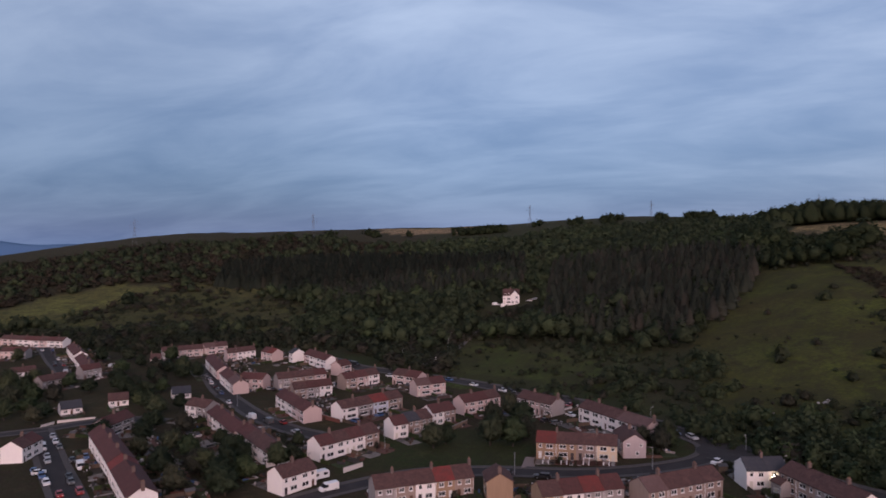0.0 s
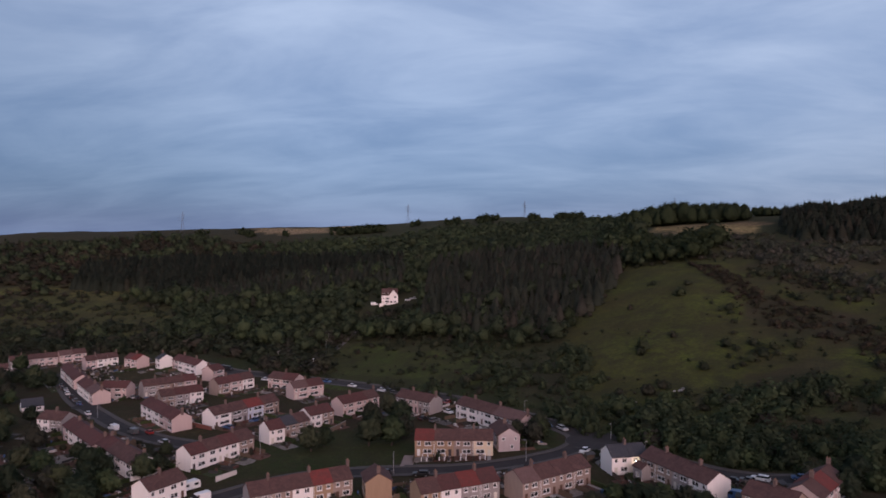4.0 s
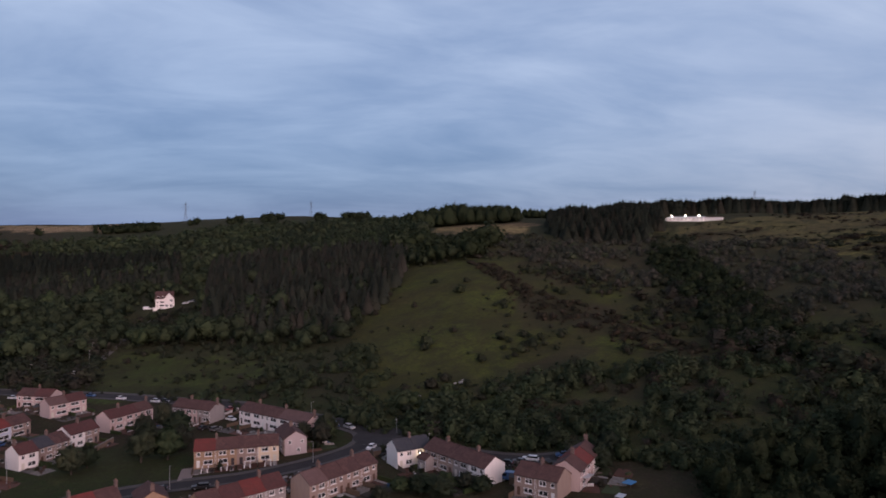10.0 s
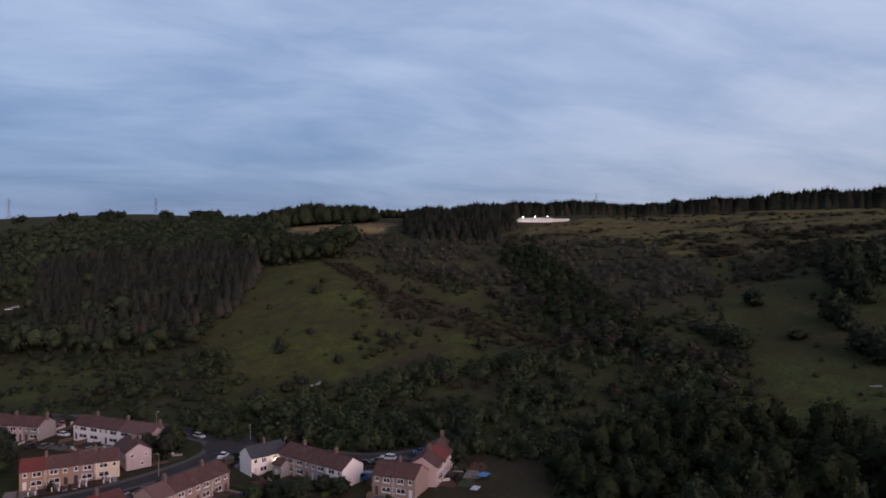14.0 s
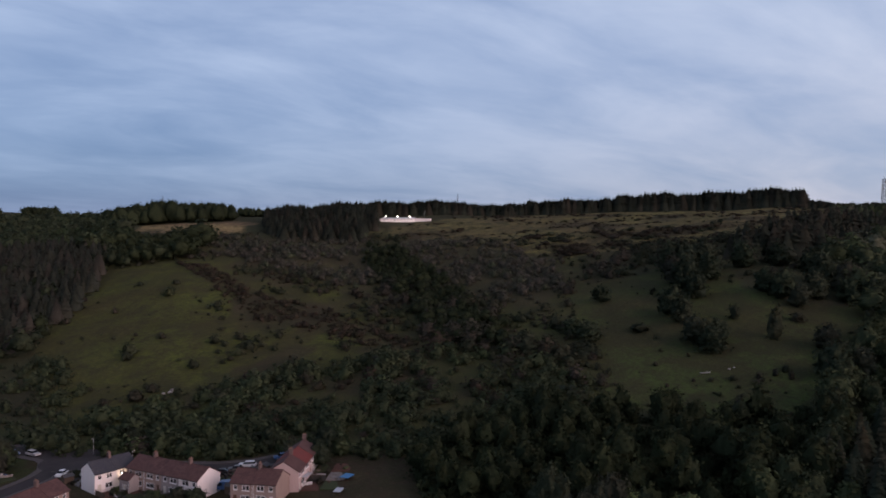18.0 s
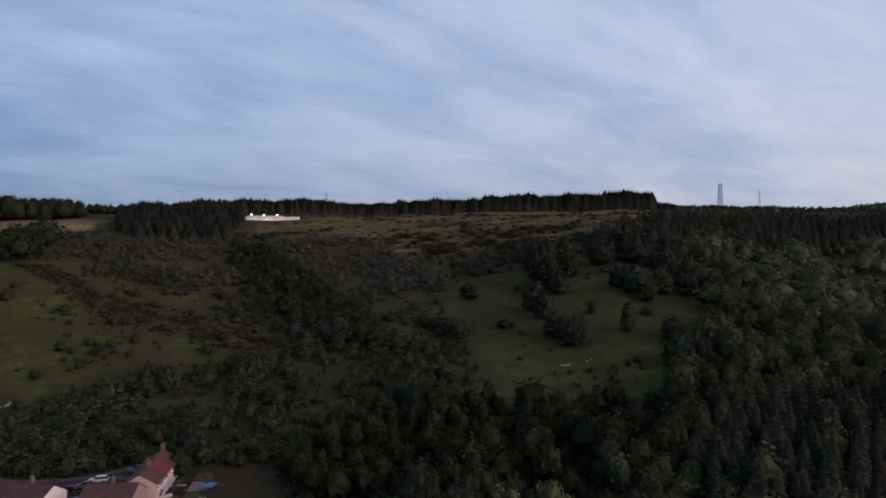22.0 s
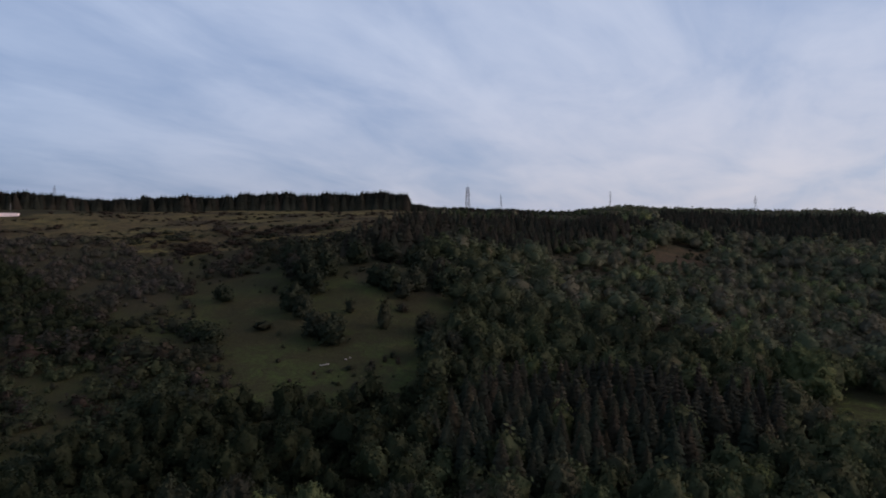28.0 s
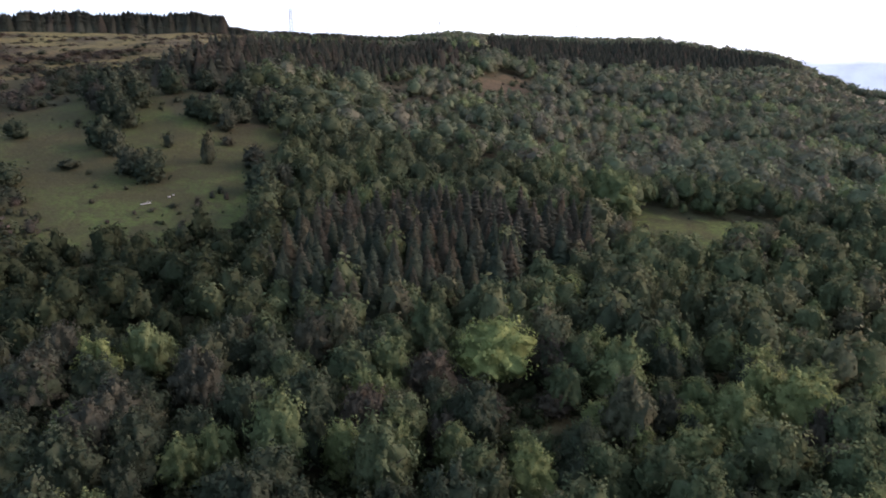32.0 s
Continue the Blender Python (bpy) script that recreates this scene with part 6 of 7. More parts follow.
def bushy(a, d):
    """The bank of bushes between the houses and the pasture."""
    return (a > 6) & (a < 62) & (d > np.interp(a, (6, 23, 33, 41, 46, 52, 62), (300, 222, 201, 194, 176, 205, 226))) & (d < np.interp(a, (6, 12, 17, 20, 24, 30, 38, 50, 62), (345, 390, 372, 365, 268, 268, 285, 295, 262)))


def scrub(a, d, r):
    """Low hawthorn, gorse and bramble on the open slopes."""
    open_ = in_any(a, d, (HAY, PALE_RIDGE, PALE_FIELD, VILLAGE, LEFT_FIELD, THORNS, UPPER_HEATH)) | in_any(a, d, FIRS) | (inside(a, d, HOUSE_GARDEN) & (d > 486))
    p, c = patchy(a, d), clump(a, d)
    chance = np.where((a > 20) & (a < 64) & (d > 225) & (d < 645), 0.2 + 0.7 * (c > 0.42), 0.0)
    chance = np.where((a > 48) & (a < 66) & (d > 225) & (d < 480), 0.45 + 0.5 * (c > 0.3), chance)
    chance = np.where(inside(a, d, SCRUB_LOW), 0.3 + 0.65 * (c > 0.36), chance)
    chance = np.where((a > 56) & (a < 80) & (d > 378) & (d < 565), 0.25 + 0.6 * (c > 0.45), chance)
    chance = np.where(bushy(a, d), 0.3, chance)
    chance = np.where((a < 1) & (d > 330) & (d < 800), np.where(d < np.interp(a, (-45, -20, 0), (680, 600, 440)), 0.85, 0.3), chance)
    chance = np.where(inside(a, d, LEFT_SCRUB), 0.08 + 0.7 * (c > 0.48), chance)
    chance = np.where(inside(a, d, BIG_FIELD), 0.004 + 0.35 * (c > 0.84) + 0.8 * np.clip((318 - d) / 30, 0, 1) * (c > 0.35) + (0.08 + 0.8 * (c > 0.48)) * np.clip((a - 30) / 6, 0, 1), chance)
    chance = np.where(inside(a, d, HEATH_BAND), 0.1, chance)
    chance = np.where((a > 82) & (a < 128) & (d > 350) & (d < 700), np.where(c + 0.35 * p < 0.36, 0.6, 0.1), chance)
    chance = np.where(inside(a, d, LOW_MEADOW), 0.2 + 0.75 * (c > 0.42), chance)
    chance = np.where(inside(a, d, MOOR), 0.02 + 0.9 * heather_at(a, d) + 0.75 * np.clip((575 - d) / 70, 0, 1) * (c > 0.36), chance)
    chance = np.where(inside(a, d, CLEARING), 0.03 + 0.3 * (c > 0.7) + 0.5 * np.clip((262 - d) / 30, 0, 1) * (c > 0.3), chance)
    chance = np.where(inside(a, d, GLADE), 0.08 + 0.5 * (c > 0.62), chance)
    chance = np.where((a > -1) & (a < 13) & (d > 362) & (d < 445) & ~inside(a, d, LOW_MEADOW), 0.8, chance)
    chance = np.where(inside(a, d, HOUSE_GARDEN), 0.95, chance)
    return ~open_ & (r < chance)


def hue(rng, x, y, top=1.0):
    """Tints that run in stands, with odd ones out, and paint in haze by bearing."""
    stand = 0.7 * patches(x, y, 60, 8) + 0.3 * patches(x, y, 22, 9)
    # painted by bearing: haze paleness to the right, lens falloff to the left
    veil_tint = np.interp(bearing(x, y)[0], (-40, 0, 40, 70, 95, 120), (-0.25, -0.15, -0.28, -0.26, 0.0, 0.12))
    return np.clip(0.75 * stand + 0.42 * rng.random(len(x)) ** 1.3 - 0.06 + veil_tint, 0, 1) * top


def grown(rng, n, low, high):
    """Heights of mixed ages: many young trees, few tall ones."""
    return low + (high - low) * rng.random(n) ** 1.4


def plant_woods():
    rng = np.random.default_rng(11)
    mid = [broad_crown(s, 2, 22, 340, 0.045, 0.44, 0.7, 0.8, sharp=52.0, shag=(0.72, 1.0), ruffle=0.22, heart=0.74) for s in range(10, 18)]
    far = [broad_crown(s, 1, 10, 140, 0.07, 0.46, 0.75, sharp=10.0, shag=(0.62, 1.08), ruffle=0.22, heart=0.68) for s in range(20, 28)]
    ridge = [broad_crown(s, 1, 6, 48, 0.12, 0.5, 0.8, base=-0.1, shag=(0.72, 1.1), ruffle=0.25) for s in range(20, 26)]
    fir_mid = [fir_crown(s, 13, 9, 0.27) for s in range(30, 34)]
    fir_fine = [fir_crown(s, 10, 7, 0.27) for s in range(44, 48)]
    fir_far = [fir_crown(s, 7, 6, 0.29) for s in range(40, 44)]
    bush = [broad_crown(s, 1, 6, 120, 0.1, 0.55, 0.8, base=-0.3, sharp=6.0, shag=(0.45, 1.15), ruffle=0.22, heart=0.55) for s in range(50, 56)]
    belt = [broad_crown(s, 2, 14, 190, 0.032, base=-0.05, shag=(0.82, 1.05)) for s in range(70, 76)]
    near_keep = lambda a, d, r: wooded(a, d, r) & ~((a > 57) & (a < 132) & (d < NEAR_WOOD)) & ~inside(a, d, GULLY)
    near_firs = lambda a, d, r: firs(a, d, r) & (d >= NEAR_FIRS)
    x, y = scatter(rng, 6.6, 44, 131, 58, 340, near_keep)
    h = grown(rng, len(x), 6.0, 16.5) * np.interp(bearing(x, y)[0], (44, 60, 78), (0.62, 0.72, 1.0))
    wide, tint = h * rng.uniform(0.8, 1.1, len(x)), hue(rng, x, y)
    deep = (bearing(x, y)[0] + rng.normal(0, 6, len(x))) < 80
    for sel, leaf, words in ((deep, LEAF_DEEP, "dense dark broadleaf wood on the valley side"), (~deep, LEAF_WOOD, "mixed green broadleaf wood in the valley")):
        thicket("woodland", words, "woodland", mid, leaf, rng, x[sel], y[sel], h[sel], wide[sel], tint[sel])
    x, y = scatter(rng, 8.2, -37, 130, 340, 700, lambda a, d, r: wooded(a, d, r) & ~inside(a, d, GULLY))
    h = grown(rng, len(x), 6.5, 15.0) * (0.62 + 0.75 * patches(x, y, 48, 21)) * np.where(np.hypot(x, y) > 560, np.interp(bearing(x, y)[0], (78, 80, 90, 95), (1, 0.6, 0.6, 1)), 1)
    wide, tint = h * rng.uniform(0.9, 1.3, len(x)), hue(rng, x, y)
    # far right-hand trees take the leaf colour with haze painted in
    pale = (bearing(x, y)[0] + rng.normal(0, 9, len(x))) > 88
    dim_ = np.abs(bearing(x, y)[0] + rng.normal(0, 4, len(x)) - 50) < 26
    for sel, leaf, words in ((dim_, LEAF_DEEP, "dark broadleaf wood climbing the slope"), (~pale & ~dim_, LEAF_WOOD, "green broadleaf wood climbing the slope"), (pale & ~dim_, LEAF_HAZE, "broadleaf wood on the far slope, haze painted into its leaves")):
        thicket("woodland", words, "woodland", far, leaf, rng, x[sel], y[sel], h[sel], wide[sel], tint[sel])
    x, y = scatter(rng, 11.5, -37, 129, 700, 1200, wooded)
    a = bearing(x, y)[0]
    heath = (a + rng.normal(0, 2, len(x)) < -3) & (rng.random(len(x)) < 0.75)
    h = rng.uniform(7.0, 14.0, len(x)) * np.where(heath, 0.6, 1.0) * np.interp(a, (78, 80, 90, 95), (1, 0.35, 0.35, 1))
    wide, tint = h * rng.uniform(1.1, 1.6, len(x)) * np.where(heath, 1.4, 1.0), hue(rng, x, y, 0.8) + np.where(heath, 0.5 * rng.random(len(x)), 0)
    pale = (a + rng.normal(0, 8, len(x))) > 88
    for sel, leaf, words in ((heath, HEATH_LEAF, "brown heath and low scrub below the ridge"), (~pale & ~heath, LEAF_WOOD, "dark wood below the ridge"), (pale, LEAF_HAZE, "wood below the skyline, leaves greyed by painted haze")):
        thicket("woodland", words, "woodland", ridge, leaf, rng, x[sel], y[sel], h[sel], wide[sel], tint[sel])
    x, y = scatter(rng, 8.0, -30, 22, 1120, 1260, lambda a, d, r: ((a > 1.2) & (a < 5.2) & (d < 1180)) | ((np.sin(a * 1.9) > 0.55) & (r < 0.10) & (a > -16)) | ((abs(a - 10.8) < 0.5) & (r < 0.5)) | ((abs(a - 13.2) < 0.35) & (r < 0.6)) | ((abs(a - 20.2) < 1.0) & (r < 0.7)))
    h = rng.uniform(8, 14, len(x))
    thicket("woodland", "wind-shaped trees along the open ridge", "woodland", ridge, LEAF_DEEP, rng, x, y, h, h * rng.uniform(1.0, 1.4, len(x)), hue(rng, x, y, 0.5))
    x, y = scatter(rng, 8.0, 24.4, 37.2, 790, 930, lambda a, d, r: (r < 0.9) & np.where(a < 33.4, d < 850, (d > 880) & (a > 33.8)))
    h = rng.uniform(15, 24, len(x)) * (0.8 + 0.35 * np.sin((bearing(x, y)[0] - 24) * 0.33)) * np.where(bearing(x, y)[0] > 33.4, 0.9, 1.0)
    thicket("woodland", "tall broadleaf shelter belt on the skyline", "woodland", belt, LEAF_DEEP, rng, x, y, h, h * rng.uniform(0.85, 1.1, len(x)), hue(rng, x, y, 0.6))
    x, y = scatter(rng, 4.9, 70, 112, 150, 290, near_firs)
    h = rng.uniform(12, 18, len(x))
    thicket("fir_stand", "stand of tall dark firs with some browned", "conifers", fir_mid, FIR_WOOD, rng, x, y, h, h * 1.15, rng.random(len(x)))
    x, y = scatter(rng, 5.4, -20, 112, 290, 660, firs)
    h = rng.uniform(10.5, 16, len(x)) * np.interp(bearing(x, y)[0], (69, 71, 78, 83, 90, 94), (1.0, 1.4, 1.35, 0.95, 0.9, 1.3))
    # left-hand firs get the brown needles with light painted in
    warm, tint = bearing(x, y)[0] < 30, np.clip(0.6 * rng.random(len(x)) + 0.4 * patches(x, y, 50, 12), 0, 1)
    for sel, leaf, words, kinds in ((warm, FIR_LIT_BROWN, "brownish conifer plantation on the hillside, brightness painted into its needles", fir_fine), (~warm, FIR_WOOD, "dark fir plantation on the hillside", fir_far)):
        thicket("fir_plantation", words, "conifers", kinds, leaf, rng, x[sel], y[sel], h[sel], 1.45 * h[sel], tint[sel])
    x, y = scatter(rng, 5.8, -20, 122, 660, 1060, firs)
    a, d = bearing(x, y)
    block = np.where(a > 97, 13.5, np.where(a < 46, 20, np.where(a > 92, 11.0, 6)))
    h = block * rng.uniform(0.82, 1.04, len(x)) * (0.95 + 0.06 * np.sin(a * 1.7) + 0.04 * np.sin(a * 4.1))
    thicket("fir_plantation", "dark fir plantation along the skyline", "conifers", fir_far, FIR_WOOD, rng, x, y, h, h * 1.5, rng.random(len(x)) * 0.6)
    x, y = scatter(rng, 3.8, 44, 93, 760, 830, lambda a, d, r: inside(a, d, SKYLINE_FIRS))
    a = bearing(x, y)[0]
    block = np.where((a > 64) & (a < 77.5), 22.5, np.where((a > 52) & (a < 57), 15, np.where(a > 77.5, np.interp(a, (77.5, 80, 86, 89, 92), (11, 7, 6.5, 4, 3)), 19)))
    h = block * rng.uniform(0.9, 1.02, len(x)) * (0.97 + 0.05 * np.sin(a * 1.7) + 0.04 * np.sin(a * 4.1))
    thicket("fir_plantation", "long dark belt of firs along the moor's edge", "conifers", fir_far, FIR_WOOD, rng, x, y, h, h * 1.7, rng.random(len(x)) * 0.6)
    x, y = scatter(rng, 5.3, -36, 125, 188, 820, scrub)
    ab, db = bearing(x, y)
    h = (1.0 + 3.6 * rng.random(len(x)) ** 2) * (0.7 + 0.6 * clump(ab, db))
    h[(ab < 1) & (db < np.interp(ab, (-45, -20, 0), (680, 600, 440)))] *= 1.9
    h[inside(ab, db, HOUSE_GARDEN)] *= 1.7
    low = in_any(ab, db, (MOOR, CLEARING, GLADE)) | (in_any(ab, db, (BIG_FIELD, LOW_MEADOW)) & (ab < 33) & (rng.random(len(x)) < 0.7))
    h[low] *= 0.5
    h[(ab > 44) & (ab < 72) & (db > 225) & (db < 560) & ~in_any(ab, db, (CLEARING, BIG_FIELD))] *= 1.5
    brown = (heather_at(ab, db) + inside(ab, db, HEATH_BAND) * 0.6 > rng.uniform(0.1, 0.7, len(x)))
    wide = h * rng.uniform(1.2, 1.9, len(x))
    wide[inside(ab, db, MOOR)] *= 2.2
    tint = rng.random(len(x)) ** 1.3
    for sel, leaf, words in ((~brown, SCRUB_LEAF, "hawthorn and gorse scrub on rough pasture"), (brown, HEATH_LEAF, "brown heather and bracken in drifts on the slope")):
        thicket("scrub", words, "scrub", bush, leaf, rng, x[sel], y[sel], h[sel], wide[sel], tint[sel])
    x, y = scatter(rng, 3.8, 28, 50, 295, 490, lambda a, d, r: inside(a, d, HEATH_BAND) & (r < 0.25 + 0.75 * (patches(a * 7, d, 14, 31) > 0.38)))
    h = 1.0 + 2.2 * rng.random(len(x)) ** 1.6
    thicket("heather", "red-brown heather and gorse in a band across the pasture", "heather", bush, HEATH_LEAF, rng, x, y, h, h * rng.uniform(1.4, 2.2, len(x)), 0.3 + 0.7 * rng.random(len(x)))
    x, y = scatter(rng, 5.6, 30, 62, 340, 612, lambda a, d, r: in_any(a, d, (THORNS, UPPER_HEATH)) & (r < 0.2 + 0.7 * (clump(a, d) > 0.38)))
    h = 2.2 + 3.4 * rng.random(len(x)) ** 1.5
    thicket("thorn_thicket", "grey-brown rounded hawthorn thicket on the upper slope", "bushes", bush, THORN_LEAF, rng, x, y, h, h * rng.uniform(1.2, 1.7, len(x)), rng.random(len(x)))
    x, y = scatter(rng, 4.4, 6, 62, 176, 395, lambda a, d, r: bushy(a, d) & ~in_any(a, d, (VILLAGE, LOW_MEADOW, FIRS[0])) & (r < np.where(d > 238, 0.22 + 0.6 * (clump(a, d) > 0.45), 0.6 + 0.4 * (clump(a, d) > 0.3))))
    h = (2.0 + 5.0 * rng.random(len(x)) ** 1.8) * (0.7 + 0.5 * clump(*bearing(x, y)))
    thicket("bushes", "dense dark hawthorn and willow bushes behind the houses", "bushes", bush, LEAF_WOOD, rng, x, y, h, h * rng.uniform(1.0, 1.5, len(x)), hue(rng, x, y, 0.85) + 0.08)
    x, y = scatter(rng, 5.2, 42, 60, 280, 585, lambda a, d, r: inside(a, d, GULLY) & (r < 0.9))
    h = 3.5 + 5.0 * rng.random(len(x)) ** 1.5
    thicket("bushes", "dark thicket filling a gully on the hillside", "bushes", far, LEAF_DEEP, rng, x, y, h, h * rng.uniform(0.9, 1.3, len(x)), hue(rng, x, y, 0.6))
    x, y = scatter(rng, 4.0, 48, 131, 58, 240, lambda a, d, r: wooded(a, d, r) & (r < 0.7))
    h = rng.uniform(1.5, 4.2, len(x))
    thicket("undergrowth", "tangled bramble and sapling undergrowth in the wood", "undergrowth", bush, LEAF_DEEP, rng, x, y, h, h * rng.uniform(1.3, 2.0, len(x)), hue(rng, x, y, 0.7))


LOW_MODELS, LIME = [], []
# round the trees that stand free of the wood: middle and radius
KEPT_CLEAR = ((130, -20, 10.5), (120, -18, 9), (111, -18, 6), (114, -28, 5), (125, -43, 8), (109, -73, 7.5), (107, -60, 7), (97, -47, 6), (99, 19, 6.5), (98, 7, 6), (101, -1, 5), (100, -9, 5), (97, 33, 5.5))
NEAR_WOOD, NEAR_FIRS = 150.0, 215.0


def tree(name, crown, trunk, label, category, group):
    """A tree 1 m high to copy at any size."""
    base = tagged(new(name), label, category, group)
    part("trunk", trunk, base)
    part("crown", crown, base)
    return base


def plant_near():
    """The trees that stand closest to the camera, each a thing of its own."""
    rng = np.random.default_rng(5)
    models = []
    for s in range(6):
        v, f, n = broad_crown(60 + s, 3, 26 + 3 * s, 2500, 0.022, 0.46, 0.7, 0.85, 0.05, 62.0 + 6 * s, (0.8, 0.99), (0.32, 0.1, 0.2, 0.0, 0.28, 0.05)[s], 0.2)
        bole = trunk_mesh(s)
        for leaf in (LEAF_DARK, LEAF_NEAR, LEAF_BRIGHT, LEAF_DULL):
            models.append((tri_mesh("crown", v, f, leaf, smooth=True, normals=n), bole))
    v, f, n = broad_crown(77, 3, 34, 2600, 0.022, 0.5, 0.7, 0.85, 0.15, 75.0, (0.8, 0.99), 0.0, 0.2)
    LIME.append((tri_mesh("crown", v, f, LEAF_LIME, smooth=True, normals=n), bole))
    for s in range(4):
        v, f, n = broad_crown(120 + s, 3, 30, 800, 0.045, 0.46, 0.75, 0.85, -0.15, 70.0, (0.72, 1.0), 0.1, 0.22, 0.74)
        LOW_MODELS.append(tri_mesh("crown", v, f, LEAF_DARK, smooth=True, normals=n))
    fir_models = []
    for s in range(3):
        v, f, n = fir_crown(80 + s, 24, 12, 0.27)
        pole = mesh_of("trunk", *tube([(0.016, -0.04), (0.012, 0.4), (0.002, 0.95)], 6), BARK)
        fir_models.append((tri_mesh("crown", v, f, FIR_NEAR, smooth=True, normals=n), pole))
    x, y = scatter(rng, 6.8, 57, 132, 62, NEAR_WOOD, wooded)
    made = {}
    for i in np.argsort(np.hypot(x, y)):
        if rng.random() < 0.1 or any(math.hypot(x[i] - px, y[i] - py) < pr for px, py, pr in KEPT_CLEAR):
            continue
        a = float(bearing(x[i], y[i])[0])
        # dark leaves likelier leftwards, bright rightwards: haze and lens falloff painted in
        odds = np.interp(a, (60, 80, 92, 125), (0.95, 0.6, 0.3, 0.25))
        draw = rng.random()
        shade = 3 if 0.2 < draw < 0.24 and a > 84 else 0 if draw < odds else 2 if draw > np.interp(a, (80, 88, 96, 104), (0.92, 0.86, 0.82, 0.72)) else 1
        k = int(rng.integers(0, len(models) // 4)) * 4 + shade
        h = float(8.0 + 8.0 * rng.random() ** 1.4)
        m = pose(x[i], y[i], float(land(x[i], y[i])) - 0.1, 0, 0, rng.uniform(0, 360)) @ Matrix.Diagonal((h * rng.uniform(0.78, 1.0), h * rng.uniform(0.78, 1.0), h, 1))
        if k not in made:
            made[k] = tree("broadleaf_tree", models[k][0], models[k][1], ("dark green", "leafy green", "bright yellow-green", "dull brownish-green")[shade] + " broadleaf tree in the valley wood", "tree", "near wood")
            made[k].matrix_basis = m
        else:
            copy_place(made[k], m)
    x, y = scatter(rng, 5.0, 76, 110, 150, NEAR_FIRS, firs)
    first = {}
    for i in range(len(x)):
        k = i % 3
        h = float(rng.uniform(12, 18))
        m = pose(x[i], y[i], float(land(x[i], y[i])) - 0.1, 0, 0, rng.uniform(0, 360)) @ Matrix.Diagonal((h * 1.05, h * 1.05, h, 1))
        if k not in first:
            first[k] = tree("fir_tree", fir_models[k][0], fir_models[k][1], "tall dark fir tree with drooping boughs", "tree", "fir stand")
            first[k].matrix_basis = m
        else:
            copy_place(first[k], m)
    return models, fir_models


def copy_place(ob, m):
    """A copy at the pose m, whose scale m itself carries."""
    c = copy_thing(ob, Matrix.Identity(4))
    c.matrix_basis = m
    return c


plant_woods()
TREE_MODELS, FIR_MODELS = plant_near()

# ---------------------------------------------------------------- single trees and bushes in gardens and clearings
def lone_tree(x, y, h, w, model=0, label="leafy dark green tree standing in a garden", group="garden trees", shade=1):
    base = tree("broadleaf_tree", *TREE_MODELS[model % 6 * 4 + shade], label, "tree", group)
    base.matrix_basis = pose(x, y, float(land(x, y)) - 0.1, 0, 0, (x * 53 + y * 17) % 360) @ Matrix.Diagonal((w * 1.15, w * 1.15, h, 1))


for _k, (_x, _y, _h, _w) in enumerate(((15, 222, 12, 10), (22, 220, 10, 9), (27, 228, 8, 7), (-3, 221, 8.5, 8), (1, 225, 7, 6), (-211, 339, 13, 11), (-197, 330, 12, 9), (-205, 350, 11, 9),
                                       (-157, 340, 9, 11), (-129, 298, 7, 7), (-139, 315, 7, 8), (-90, 229, 8, 8), (-93, 251, 9, 9), (-81, 222, 8, 8), (-83, 205, 9, 9), (-70, 206, 8, 8))):
    lone_tree(_x, _y, _h, _w, _k, shade=_k % 2)
for _k, (_x, _y, _h, _w) in enumerate(((-62, 194, 8, 9), (-56, 199, 7, 8), (-58, 186, 9, 9), (-73, 190, 8, 8), (65, 209, 7.5, 7), (69, 213, 6.5, 6), (62, 215, 7, 6), (-265, 435, 9, 8), (-136, 366, 8, 9),
                                       (-150, 400, 9, 9), (-152, 388, 8, 8), (-48, 231, 5, 5), (-52, 224, 6, 6), (69, 157, 4.5, 6), (73, 153, 5, 7), (81, 154, 4, 6))):
    lone_tree(_x, _y, _h, _w, _k + 3, shade=_k % 2)
for _k, (_x, _y, _h, _w) in enumerate(((84, 150, 4.5, 6), (86, 146, 4.5, 6), (76, 147, 6, 8), (62, 152, 5, 6), (-176, 316, 9, 9), (-110, 292, 7, 7), (-168, 360, 8, 9), (-108, 262, 7, 7), (-105, 245, 7, 8),
                                       (-20, 372, 6, 6), (-33, 378, 6, 6), (118, 140, 7, 7), (126, 147, 8, 8), (121, 165, 7, 6))):
    lone_tree(_x, _y, _h, _w, _k + 1, shade=0)



def thorn_tree(x, y, h, w, k):
    base = tree("hawthorn_tree", LOW_MODELS[k % 4], TREE_MODELS[0][1], "broad dark hawthorn tree in a hillside clearing", "tree", "clearing trees")
    base.matrix_basis = pose(x, y, float(land(x, y)) - 0.1, 0, 0, (x * 53 + y * 17) % 360) @ Matrix.Diagonal((w * 1.2, w * 1.2, h, 1))


for _k, (_x, _y, _h, _w) in enumerate(((380, 152, 19, 17), (368, 140, 20, 18), (378, 132, 18, 16), (338, 128, 19, 16), (328, 120, 15, 13), (304, 122, 14, 13), (296, 114, 12, 11), (277, 100, 12, 13), (270, 92, 11, 13), (283, 94, 9, 9))):
    thorn_tree(_x, _y, _h, _w, _k)
for _k, (_x, _y, _h, _w) in enumerate(((336, 84, 14, 13), (330, 76, 11, 10), (372, 74, 16, 16), (362, 62, 17, 16), (356, 52, 14, 14), (264, 50, 14, 14), (270, 42, 12, 12), (306, 46, 8, 10), (292, 57, 10, 11), (314, 160, 9, 10), (262, 140, 9, 12),
                                       (268, 150, 8, 11), (390, 116, 15, 15), (400, 100, 14, 15), (394, 84, 14, 14))):
    thorn_tree(_x, _y, _h, _w, _k + 1)
